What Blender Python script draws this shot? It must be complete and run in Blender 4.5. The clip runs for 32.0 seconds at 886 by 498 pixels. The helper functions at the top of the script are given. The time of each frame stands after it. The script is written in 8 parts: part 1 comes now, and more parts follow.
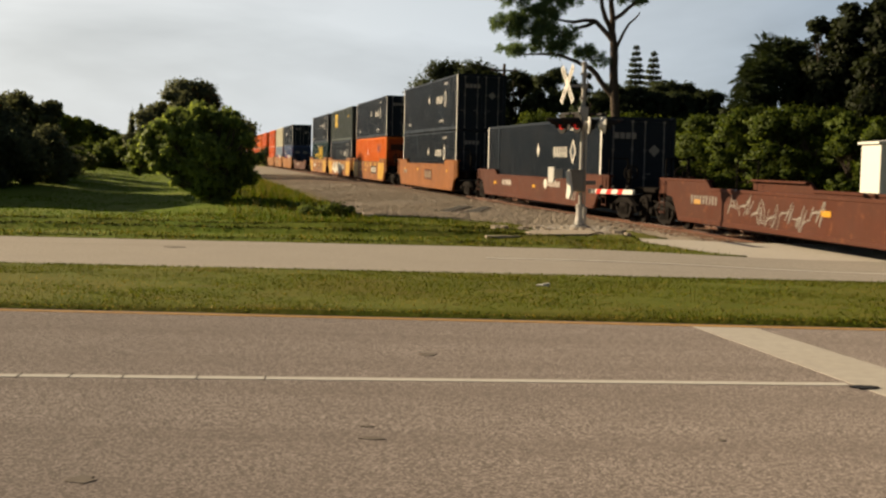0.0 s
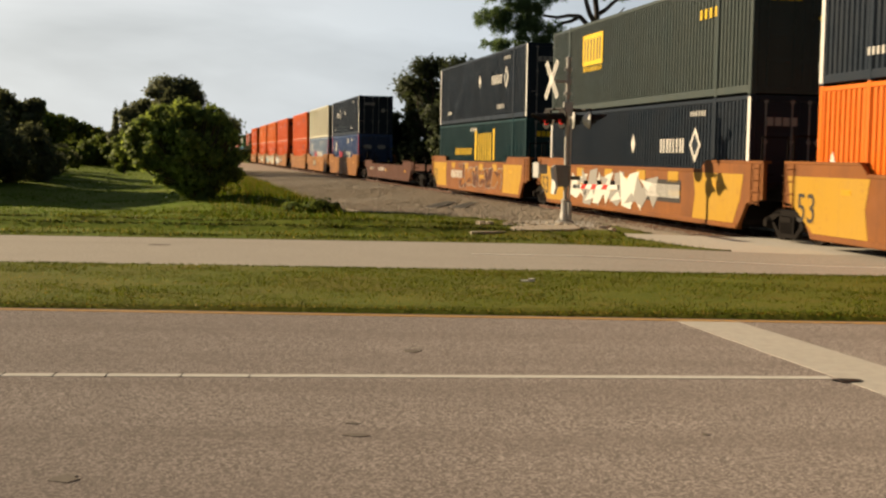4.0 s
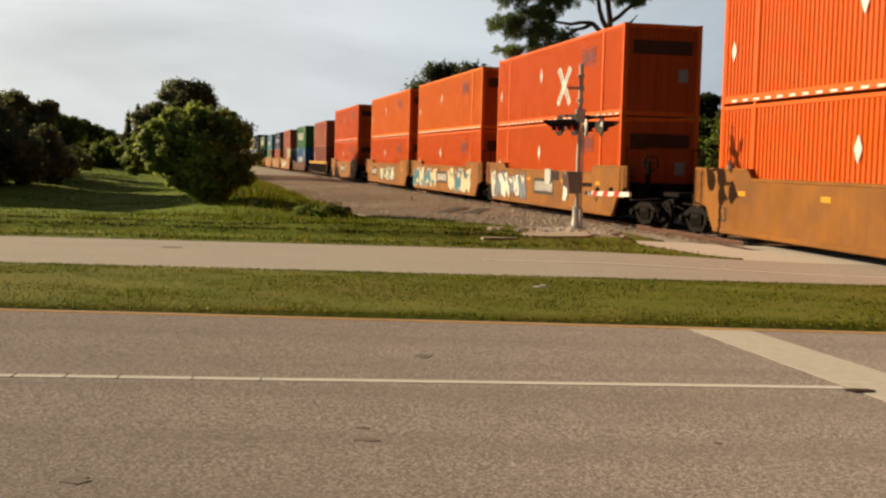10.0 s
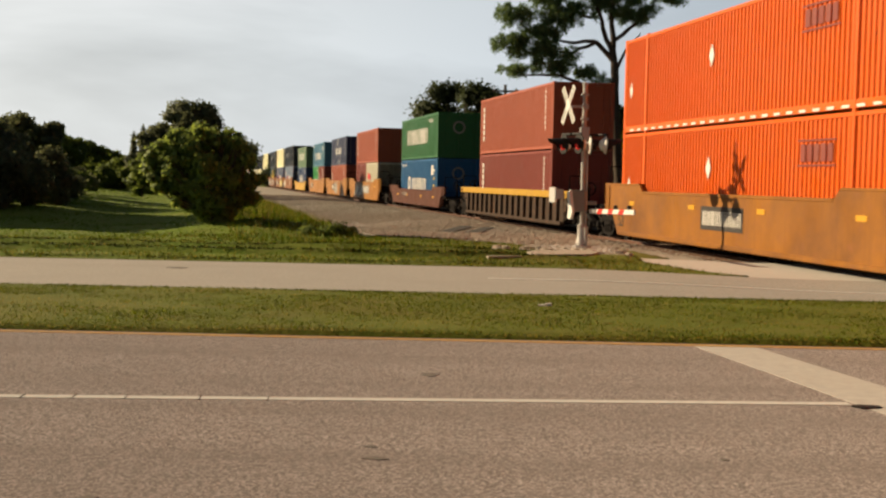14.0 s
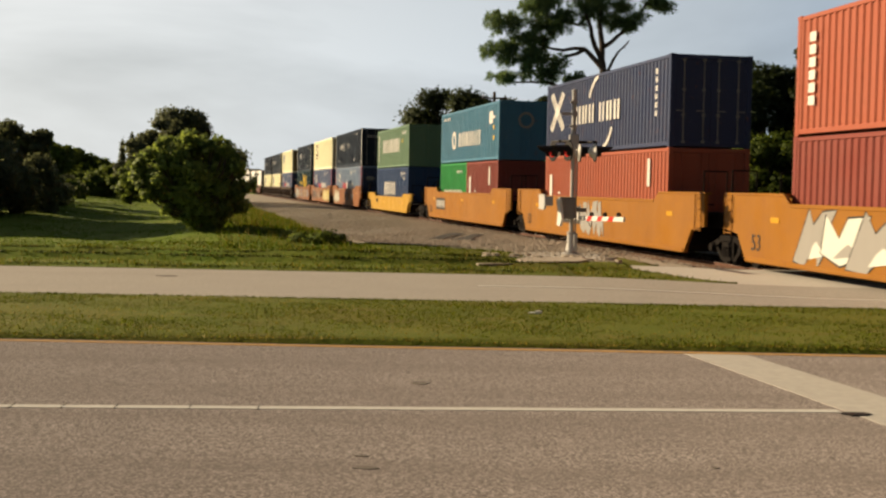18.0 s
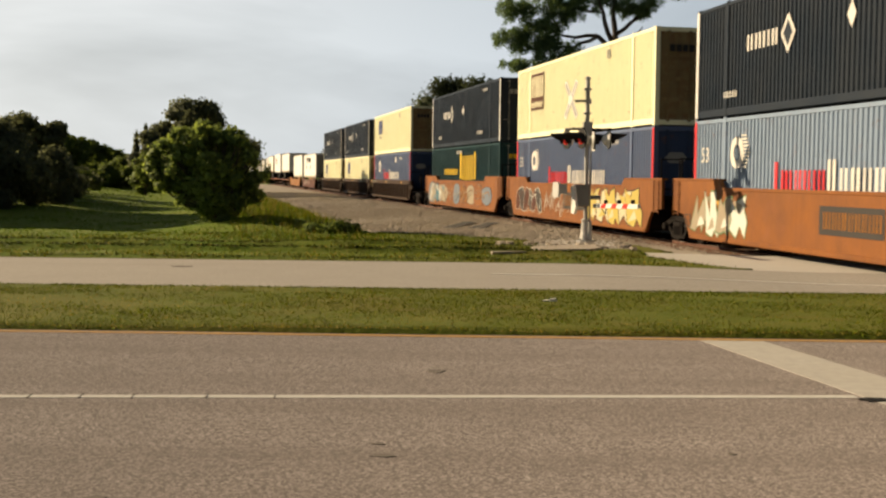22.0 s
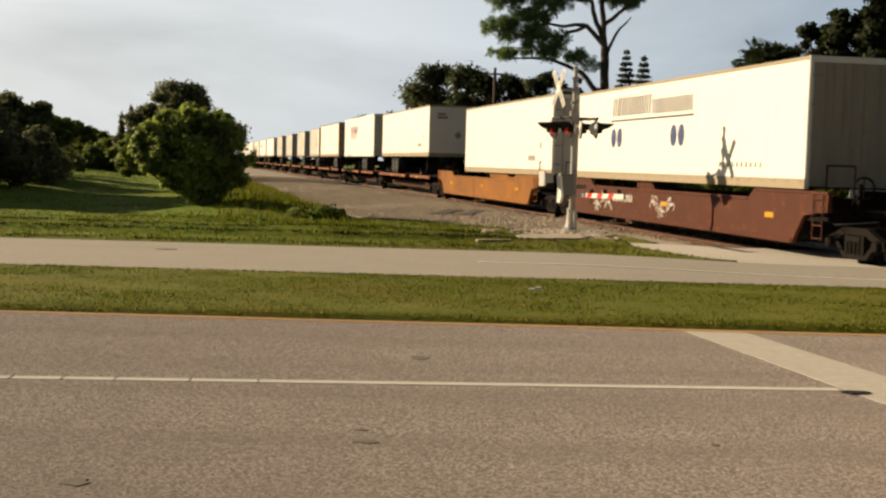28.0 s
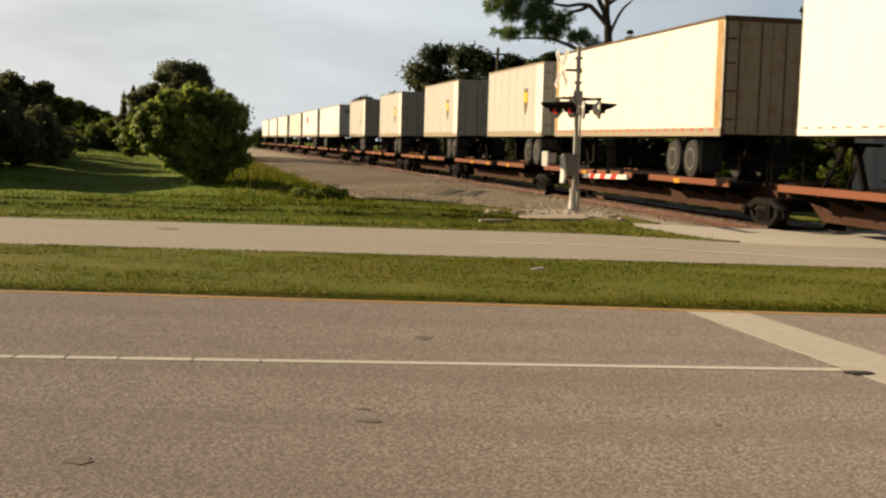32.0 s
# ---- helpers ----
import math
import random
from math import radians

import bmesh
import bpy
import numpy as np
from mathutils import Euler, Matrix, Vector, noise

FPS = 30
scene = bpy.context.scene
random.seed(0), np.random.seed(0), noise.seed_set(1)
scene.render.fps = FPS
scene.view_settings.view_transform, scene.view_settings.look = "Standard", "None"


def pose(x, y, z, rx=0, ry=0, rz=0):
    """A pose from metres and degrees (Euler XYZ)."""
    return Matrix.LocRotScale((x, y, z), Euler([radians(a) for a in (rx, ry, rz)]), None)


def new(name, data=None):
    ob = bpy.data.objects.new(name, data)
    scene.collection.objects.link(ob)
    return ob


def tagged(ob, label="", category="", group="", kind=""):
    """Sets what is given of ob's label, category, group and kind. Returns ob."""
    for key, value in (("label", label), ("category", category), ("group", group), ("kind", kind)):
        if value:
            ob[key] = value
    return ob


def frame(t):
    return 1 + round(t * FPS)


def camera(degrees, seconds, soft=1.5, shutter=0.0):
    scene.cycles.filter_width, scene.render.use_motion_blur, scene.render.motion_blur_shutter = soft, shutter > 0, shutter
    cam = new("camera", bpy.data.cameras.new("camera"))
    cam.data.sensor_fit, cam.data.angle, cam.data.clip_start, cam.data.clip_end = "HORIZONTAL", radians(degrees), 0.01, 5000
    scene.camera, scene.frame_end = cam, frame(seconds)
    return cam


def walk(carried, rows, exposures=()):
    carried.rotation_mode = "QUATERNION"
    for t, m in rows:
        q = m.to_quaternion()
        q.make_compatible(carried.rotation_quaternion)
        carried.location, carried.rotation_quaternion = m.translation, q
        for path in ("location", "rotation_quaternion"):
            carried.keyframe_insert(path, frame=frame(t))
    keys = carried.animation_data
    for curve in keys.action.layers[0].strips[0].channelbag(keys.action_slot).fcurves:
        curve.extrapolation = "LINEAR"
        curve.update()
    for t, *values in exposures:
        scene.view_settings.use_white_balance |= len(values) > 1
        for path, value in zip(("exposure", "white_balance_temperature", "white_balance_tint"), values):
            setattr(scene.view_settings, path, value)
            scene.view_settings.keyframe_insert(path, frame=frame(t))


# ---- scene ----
cam = camera(40.0, 32.0, soft=2.4, shutter=0.12)
PATH = [
    (0, pose(-0.003, 0.011, 1.645, 85.821, -1.245, 0.463)), (0.5, pose(0.011, 0.006, 1.645, 85.828, -1.067, 0.383)),
    (1, pose(0.014, 0.003, 1.646, 85.869, -1.050, 0.089)), (1.5, pose(0.023, 0.002, 1.644, 85.968, -0.805, 0.067)),
    (2, pose(0.021, -0.005, 1.645, 85.984, -0.805, 0.035)), (2.5, pose(0.012, -0.004, 1.645, 85.878, -0.878, -0.035)),
    (3, pose(0.008, 0.007, 1.644, 85.800, -0.862, -0.121)), (3.5, pose(0.010, 0.012, 1.646, 85.524, -0.950, -0.266)),
    (5.5, pose(0.012, -0.005, 1.651, 86.279, -1.140, 0.135)), (6, pose(0.009, 0.004, 1.647, 86.272, -1.267, 0.156)),
    (6.5, pose(0.003, -0.004, 1.649, 86.230, -1.219, 0.118)), (7, pose(-0.001, 0.008, 1.645, 86.123, -1.273, 0.191)),
    (7.5, pose(0.000, 0.011, 1.644, 86.111, -1.394, 0.155)), (8, pose(-0.001, 0.003, 1.648, 85.916, -1.751, -0.015)),
    (8.5, pose(-0.001, 0.003, 1.647, 85.961, -1.600, 0.027)), (9, pose(0.000, 0.000, 1.650, 85.927, -1.501, 0.000)),
    (9.5, pose(-0.000, 0.009, 1.648, 85.885, -1.494, 0.096)), (10, pose(-0.004, 0.016, 1.646, 85.891, -1.497, 0.303)),
    (10.5, pose(-0.002, 0.011, 1.650, 85.876, -1.557, 0.596)), (11, pose(0.006, 0.006, 1.647, 85.945, -1.507, 0.751)),
    (11.5, pose(0.004, 0.003, 1.649, 85.995, -1.352, 0.734)), (12, pose(-0.001, 0.005, 1.652, 86.268, -1.433, 0.607)),
    (12.5, pose(0.000, -0.006, 1.653, 86.612, -1.403, 0.641)), (13, pose(-0.012, -0.024, 1.652, 86.732, -1.509, 0.604)),
    (13.5, pose(-0.012, -0.026, 1.647, 86.769, -1.321, 0.522)), (15.5, pose(-0.008, 0.004, 1.655, 86.782, -0.918, 0.593)),
    (16, pose(-0.013, 0.007, 1.659, 86.784, -0.881, 0.556)), (16.5, pose(-0.016, 0.002, 1.654, 86.945, -0.880, 0.515)),
    (17, pose(-0.022, 0.003, 1.659, 87.135, -0.829, 0.399)), (17.5, pose(-0.023, -0.018, 1.660, 87.261, -1.017, 0.122)),
    (18, pose(-0.019, -0.018, 1.658, 87.111, -1.069, 0.012)), (18.5, pose(-0.025, -0.020, 1.657, 86.737, -1.045, 0.482)),
    (19, pose(-0.029, -0.010, 1.656, 86.551, -1.089, 0.507)), (19.5, pose(-0.027, -0.020, 1.655, 86.619, -0.892, 0.683)),
    (20, pose(-0.020, -0.008, 1.654, 86.717, -0.815, 0.856)), (20.5, pose(-0.016, -0.016, 1.655, 86.810, -0.633, 1.020)),
    (21, pose(-0.016, -0.010, 1.655, 86.860, -0.545, 1.024)), (21.5, pose(-0.021, -0.006, 1.649, 86.772, -0.448, 0.876)),
    (22, pose(-0.025, -0.017, 1.652, 86.576, -0.624, 0.647)), (22.5, pose(-0.031, -0.023, 1.654, 86.586, -0.741, 0.403)),
    (23, pose(-0.032, -0.034, 1.657, 86.598, -0.943, 0.193)), (23.5, pose(-0.039, -0.022, 1.652, 86.548, -1.331, 0.022)),
    (24, pose(-0.044, -0.016, 1.647, 86.448, -1.178, -0.017)), (24.5, pose(-0.048, -0.019, 1.649, 86.601, -1.189, 0.167)),
    (25, pose(-0.044, 0.001, 1.649, 86.820, -0.993, 0.282)), (25.5, pose(-0.045, -0.020, 1.655, 87.201, -0.996, 0.889)),
    (27.5, pose(-0.038, -0.003, 1.652, 86.126, -1.306, 0.160)), (28, pose(-0.037, 0.004, 1.648, 85.985, -1.572, -0.017)),
    (28.5, pose(-0.039, 0.007, 1.648, 85.794, -1.650, -0.254)), (29, pose(-0.038, 0.007, 1.649, 85.704, -1.747, -0.330)),
    (29.5, pose(-0.041, 0.006, 1.645, 85.705, -1.674, -0.392)), (30, pose(-0.039, 0.003, 1.648, 85.613, -1.700, -0.338)),
    (30.5, pose(-0.040, 0.008, 1.647, 85.572, -1.705, -0.293)), (31, pose(-0.045, 0.008, 1.645, 85.362, -1.832, -0.167)),
    (31.5, pose(-0.043, 0.011, 1.645, 85.176, -1.716, -0.023)), (32, pose(-0.038, 0.013, 1.642, 85.064, -1.614, 0.108)),
]
walk(cam, PATH, exposures=[(0, 1.19), (32, 1.19)])

# ---- light ----
SUN_AZ, SUN_EL = Vector((-0.927, 0.375, 0.0)).normalized(), radians(21.5)
sun_dir = Vector((SUN_AZ.x * math.cos(SUN_EL), SUN_AZ.y * math.cos(SUN_EL), math.sin(SUN_EL)))
sun = new("sun", bpy.data.lights.new("sun", "SUN"))
sun.data.energy, sun.data.angle, sun.data.color = 5.0, radians(0.6), (1.0, 0.77, 0.49)
sun.rotation_euler = sun_dir.to_track_quat("Z", "Y").to_euler()
world = bpy.data.worlds.new("world")
scene.world = world
world.use_nodes = True
wt = world.node_tree
wt.nodes.clear()


def wnode(kind, **values):
    n = wt.nodes.new(kind)
    for k, v in values.items():
        n.inputs[k].default_value = v
    return n


sky = wt.nodes.new("ShaderNodeTexSky")
sky.sky_type, sky.sun_disc = "NISHITA", False
sky.sun_elevation, sky.sun_rotation = SUN_EL, math.atan2(SUN_AZ.x, SUN_AZ.y)
sky.air_density, sky.dust_density, sky.ozone_density = 1.0, 1.2, 1.5
# thin high cloud veil
wtc = wt.nodes.new("ShaderNodeTexCoord")
wmap = wt.nodes.new("ShaderNodeMapping")
wmap.inputs["Scale"].default_value = (1.0, 1.0, 3.2)
wnoise = wnode("ShaderNodeTexNoise", Scale=1.6, Detail=6.0, Roughness=0.55, Distortion=0.4)
wramp = wt.nodes.new("ShaderNodeMapRange")
wramp.inputs["From Min"].default_value, wramp.inputs["From Max"].default_value = 0.38, 0.66
wramp.inputs["To Min"].default_value, wramp.inputs["To Max"].default_value = 0.55, 1.0
wsep = wt.nodes.new("ShaderNodeSeparateXYZ")
whigh = wt.nodes.new("ShaderNodeMapRange")
for _k, _v in (("From Min", 0.0), ("From Max", 0.60), ("To Min", 1.0), ("To Max", 0.16)):
    whigh.inputs[_k].default_value = _v
wmul = wt.nodes.new("ShaderNodeMath")
wmul.operation = "MULTIPLY"
# haze scatters most of its light forward, so it is brightest round the sun
wdot = wt.nodes.new("ShaderNodeVectorMath")
wdot.operation = "DOT_PRODUCT"
wdot.inputs[1].default_value = sun_dir
wfwd = wt.nodes.new("ShaderNodeMapRange")
for _k, _v in (("From Min", -0.35), ("From Max", 0.70), ("To Min", 0.0), ("To Max", 1.0)):
    wfwd.inputs[_k].default_value = _v
wveil = wt.nodes.new("ShaderNodeVectorMath")
wveil.operation = "SCALE"
wveil.inputs["Scale"].default_value = 9.9
wtint = wt.nodes.new("ShaderNodeValToRGB")
wtint.color_ramp.elements[0].color = (0.03, 0.045, 0.06, 1)
wtint.color_ramp.elements[1].color = (0.91, 0.922, 0.905, 1)
for _p, _c in ((0.30, (0.30, 0.425, 0.58, 1)), (0.52, (0.565, 0.635, 0.70, 1))):
    wtint.color_ramp.elements.new(_p).color = _c
wmix = wt.nodes.new("ShaderNodeMixRGB")
wmix.inputs["Color2"].default_value = (6.3, 6.6, 7.0, 1)
wbg = wt.nodes.new("ShaderNodeBackground")
wbg.inputs["Strength"].default_value = 0.05
wout = wt.nodes.new("ShaderNodeOutputWorld")
wt.links.new(wtc.outputs["Generated"], wmap.inputs["Vector"])
wt.links.new(wmap.outputs["Vector"], wnoise.inputs["Vector"])
wt.links.new(wnoise.outputs["Fac"], wramp.inputs["Value"])
wt.links.new(wtc.outputs["Generated"], wdot.inputs[0])
wt.links.new(wdot.outputs["Value"], wfwd.inputs["Value"])
wt.links.new(wfwd.outputs["Result"], wtint.inputs["Fac"])
wt.links.new(wtint.outputs["Color"], wveil.inputs[0])
wt.links.new(wveil.outputs["Vector"], wmix.inputs["Color2"])
wt.links.new(wtc.outputs["Generated"], wsep.inputs["Vector"])
wt.links.new(wsep.outputs["Z"], whigh.inputs["Value"])
wt.links.new(whigh.outputs["Result"], wmul.inputs[0])
wt.links.new(wramp.outputs["Result"], wmul.inputs[1])
wt.links.new(wmul.outputs["Value"], wmix.inputs["Fac"])
wdim = wt.nodes.new("ShaderNodeVectorMath")
wdim.operation = "SCALE"
wdim.inputs["Scale"].default_value = 0.16
wt.links.new(sky.outputs["Color"], wdim.inputs[0])
wt.links.new(wdim.outputs["Vector"], wmix.inputs["Color1"])
wt.links.new(wmix.outputs["Color"], wbg.inputs["Color"])
wt.links.new(wbg.outputs["Background"], wout.inputs["Surface"])


# ---- materials ----
def nodes_of(name):
    m = bpy.data.materials.new(name)
    m.use_nodes = True
    t = m.node_tree
    b = t.nodes["Principled BSDF"]
    return m, t, b


def add(t, kind, **values):
    n = t.nodes.new(kind)
    for k, v in values.items():
        n.inputs[k].default_value = v
    return n


def coords(t, scale=(1, 1, 1), kind="Object"):
    c = t.nodes.new("ShaderNodeTexCoord")
    m = t.nodes.new("ShaderNodeMapping")
    m.inputs["Scale"].default_value = scale
    t.links.new(c.outputs[kind], m.inputs["Vector"])
    return m.outputs["Vector"]


def mixed(t, fac, a, b, kind="MIX", amount=None):
    n = t.nodes.new("ShaderNodeMixRGB")
    n.blend_type = kind
    for socket, v in ((n.inputs["Fac"], fac), (n.inputs["Color1"], a), (n.inputs["Color2"], b)):
        if isinstance(v, (int, float)):
            socket.default_value = v
        elif isinstance(v, tuple):
            socket.default_value = (*v[:3], 1)
        else:
            t.links.new(v, socket)
    return n.outputs["Color"]


def ranged(t, value, a, b, c=0.0, d=1.0):
    n = t.nodes.new("ShaderNodeMapRange")
    for k, v in (("From Min", a), ("From Max", b), ("To Min", c), ("To Max", d)):
        n.inputs[k].default_value = v
    t.links.new(value, n.inputs["Value"])
    return n.outputs["Result"]


def noise_of(t, vec, scale, detail=4.0, rough=0.6):
    n = add(t, "ShaderNodeTexNoise", Scale=scale, Detail=detail, Roughness=rough)
    t.links.new(vec, n.inputs["Vector"])
    return n.outputs["Fac"]


def bumped(t, b, height, strength=0.3, distance=0.01):
    n = add(t, "ShaderNodeBump", Strength=strength, Distance=distance)
    t.links.new(height, n.inputs["Height"])
    t.links.new(n.outputs["Normal"], b.inputs["Normal"])


def paint(name, rgb, rough=0.45, grime=0.35, rust=0.0, metal=0.0, dirt=(0.09, 0.075, 0.06), stain=0.0, gloss=0.12):
    """Weathered paint: blotches, fine grain, runs that go down, rust spots, broad stains; no two things alike."""
    m, t, b = nodes_of(name)
    r = t.nodes.new("ShaderNodeObjectInfo")
    c = t.nodes.new("ShaderNodeTexCoord")
    off = add(t, "ShaderNodeVectorMath")
    off.operation = "MULTIPLY_ADD"
    t.links.new(r.outputs["Random"], off.inputs[0])
    off.inputs[1].default_value = (61.0, 37.0, 23.0)
    t.links.new(c.outputs["Object"], off.inputs[2])
    v = off.outputs["Vector"]
    runs = t.nodes.new("ShaderNodeMapping")
    runs.inputs["Scale"].default_value = (7, 7, 0.35)
    t.links.new(v, runs.inputs["Vector"])
    big = noise_of(t, v, 0.9, 5)
    streak = noise_of(t, runs.outputs["Vector"], 1.0, 5, 0.7)
    fine = noise_of(t, v, 26, 3)
    col = mixed(t, ranged(t, big, 0.3, 0.75, 0, 0.35), rgb, tuple(min(1, c * 0.78 + 0.02) for c in rgb))
    col = mixed(t, ranged(t, r.outputs["Random"], 0, 1, 0, 0.16), col, tuple(c * 0.75 for c in rgb))
    col = mixed(t, ranged(t, streak, 0.52, 0.80, 0, grime), col, dirt)
    if stain > 0:
        broad = noise_of(t, v, 0.55, 7, 0.68)
        col = mixed(t, ranged(t, broad, 0.40, 0.68, 0, stain), col, dirt)
    if rust > 0:
        spots = noise_of(t, v, 3.5, 8, 0.75)
        col = mixed(t, ranged(t, spots, 0.60 - rust * 0.2, 0.74, 0, 0.85), col, (0.16, 0.06, 0.025))
    col = mixed(t, ranged(t, fine, 0.3, 0.7, 0, 0.10), col, tuple(c * 0.6 for c in rgb))
    t.links.new(col, b.inputs["Base Color"])
    t.links.new(ranged(t, big, 0.3, 0.7, rough - 0.12, rough + 0.10), b.inputs["Roughness"])
    b.inputs["Metallic"].default_value = metal
    b.inputs["Specular IOR Level"].default_value = gloss
    bumped(t, b, fine, 0.15, 0.004)
    return m


def surface(name, a, c, scale, rough=0.9, bump=0.4, depth=0.01, speck=None, big=None):
    """Rough ground-like surface: two colours at two scales, with specks."""
    m, t, b = nodes_of(name)
    v = coords(t)
    n1, n2 = noise_of(t, v, scale, 6, 0.65), noise_of(t, v, scale * 0.06, 4, 0.6)
    col = mixed(t, ranged(t, n1, 0.32, 0.68), a, c)
    col = mixed(t, ranged(t, n2, 0.35, 0.7, 0, 0.45), col, big or tuple(x * 0.7 for x in a))
    if speck:
        vo = add(t, "ShaderNodeTexVoronoi", Scale=speck[1])
        t.links.new(v, vo.inputs["Vector"])
        col = mixed(t, ranged(t, vo.outputs["Distance"], 0.18, 0.05, 0, 0.8), col, speck[0])
    t.links.new(col, b.inputs["Base Color"])
    b.inputs["Roughness"].default_value = rough
    b.inputs["Specular IOR Level"].default_value = 0.2
    b.inputs["Diffuse Roughness"].default_value = 0.3
    bumped(t, b, n1, bump, depth)
    return m


def asphalt():
    """Worn asphalt: pale and dark stones set in grey, long worn bands and thin scuffs along the lanes."""
    m, t, b = nodes_of("asphalt")
    v = coords(t)
    band = noise_of(t, coords(t, (0.08, 1.1, 1)), 1.0, 4)
    scuff = noise_of(t, coords(t, (0.5, 14, 1)), 1.0, 5, 0.7)
    n2 = noise_of(t, v, 1.7, 5)
    vo = add(t, "ShaderNodeTexVoronoi", Scale=78.0)
    t.links.new(v, vo.inputs["Vector"])
    grain = noise_of(t, v, 30, 4, 0.7)
    bw = t.nodes.new("ShaderNodeRGBToBW")
    t.links.new(vo.outputs["Color"], bw.inputs["Color"])
    col = mixed(t, ranged(t, bw.outputs["Val"], 0.25, 0.75), (0.095, 0.080, 0.072), (0.52, 0.452, 0.415))
    col = mixed(t, ranged(t, grain, 0.42, 0.62, 0.0, 0.75), col, (0.185, 0.160, 0.146))
    col = mixed(t, ranged(t, grain, 0.50, 0.36, 0.0, 0.40), col, (0.42, 0.365, 0.332))
    col = mixed(t, ranged(t, n2, 0.35, 0.7, 0, 0.30), col, (0.205, 0.178, 0.163))
    col = mixed(t, ranged(t, band, 0.42, 0.64, 0, 0.45), col, (0.187, 0.158, 0.142))
    col = mixed(t, ranged(t, scuff, 0.62, 0.80, 0, 0.55), col, (0.12, 0.10, 0.085))
    t.links.new(col, b.inputs["Base Color"])
    b.inputs["Roughness"].default_value = 0.95
    b.inputs["Specular IOR Level"].default_value = 0.1
    b.inputs["Diffuse Roughness"].default_value = 0.6
    bumped(t, b, bw.outputs["Val"], 0.5, 0.006)
    return m


def far_asphalt():
    """Pale old asphalt: fine grain, blotches, thin dark seams and scuffs along the road."""
    m, t, b = nodes_of("pale_asphalt")
    v = coords(t)
    fine, blot = noise_of(t, v, 22, 5, 0.7), noise_of(t, v, 0.8, 5, 0.6)
    seam = noise_of(t, coords(t, (0.10, 3.2, 1)), 1.0, 6, 0.65)
    col = mixed(t, ranged(t, fine, 0.35, 0.65), (0.208, 0.193, 0.173), (0.325, 0.304, 0.272))
    col = mixed(t, ranged(t, blot, 0.40, 0.70, 0, 0.45), col, (0.232, 0.216, 0.198))
    col = mixed(t, ranged(t, seam, 0.56, 0.74, 0, 0.65), col, (0.185, 0.165, 0.142))
    t.links.new(col, b.inputs["Base Color"])
    b.inputs["Roughness"].default_value = 0.95
    b.inputs["Specular IOR Level"].default_value = 0.1
    bumped(t, b, fine, 0.3, 0.006)
    return m


def turf():
    """Short turf: patchy green over straw; greener and denser away from the roads."""
    m, t, b = nodes_of("grass_ground")
    v = coords(t)
    n1, n2, n3 = noise_of(t, v, 7, 6, 0.65), noise_of(t, v, 0.45, 4, 0.6), noise_of(t, v, 40, 2)
    dry = mixed(t, ranged(t, n1, 0.32, 0.68), (0.068, 0.094, 0.007), (0.108, 0.116, 0.014))
    dry = mixed(t, ranged(t, n2, 0.45, 0.72, 0, 0.5), dry, (0.15, 0.118, 0.024))
    lush = mixed(t, ranged(t, n1, 0.32, 0.68), (0.064, 0.116, 0.004), (0.108, 0.150, 0.009))
    lush = mixed(t, ranged(t, n2, 0.45, 0.75, 0, 0.5), lush, (0.173, 0.18, 0.0288))
    sep = t.nodes.new("ShaderNodeSeparateXYZ")
    t.links.new(v, sep.inputs["Vector"])
    lush = mixed(t, ranged(t, sep.outputs["X"], -5, 1), lush, dry)
    col = mixed(t, ranged(t, sep.outputs["Y"], 20, 25), dry, lush)
    thin = noise_of(t, coords(t, (0.5, 1.1, 1)), 1.3, 5, 0.65)
    col = mixed(t, ranged(t, thin, 0.52, 0.72, 0, 0.55), col, (0.135, 0.092, 0.026))
    col = mixed(t, ranged(t, n3, 0.35, 0.7, 0, 0.18), col, (0.0504, 0.0612, 0.0144))
    t.links.new(col, b.inputs["Base Color"])
    b.inputs["Roughness"].default_value = 0.95
    b.inputs["Specular IOR Level"].default_value = 0.1
    bumped(t, b, n1, 0.6, 0.04)
    return m


def leafy(name, a, c, trans=0.35, rough=0.55, tint=(1.0, 0.95, 0.5)):
    """Leaves or blades that differ one by one and let light through."""
    m, t, b = nodes_of(name)
    g = t.nodes.new("ShaderNodeNewGeometry")
    n = noise_of(t, coords(t), 0.7, 3)
    col = mixed(t, g.outputs["Random Per Island"], a, c)
    col = mixed(t, ranged(t, n, 0.35, 0.7, 0, 0.5), col, tuple(x * 0.62 for x in a))
    t.links.new(col, b.inputs["Base Color"])
    b.inputs["Roughness"].default_value = rough
    b.inputs["Specular IOR Level"].default_value = 0.05
    tr = t.nodes.new("ShaderNodeBsdfTranslucent")
    t.links.new(mixed(t, 1.0, col, tint, "MULTIPLY"), tr.inputs["Color"])
    mx = t.nodes.new("ShaderNodeMixShader")
    mx.inputs["Fac"].default_value = trans
    t.links.new(b.outputs["BSDF"], mx.inputs[1])
    t.links.new(tr.outputs["BSDF"], mx.inputs[2])
    t.links.new(mx.outputs["Shader"], t.nodes["Material Output"].inputs["Surface"])
    return m


def glow(name, rgb, strength):
    m, t, b = nodes_of(name)
    b.inputs["Base Color"].default_value = (*rgb, 1)
    b.inputs["Emission Color"].default_value = (*rgb, 1)
    b.inputs["Emission Strength"].default_value = strength
    b.inputs["Roughness"].default_value = 0.15
    return m


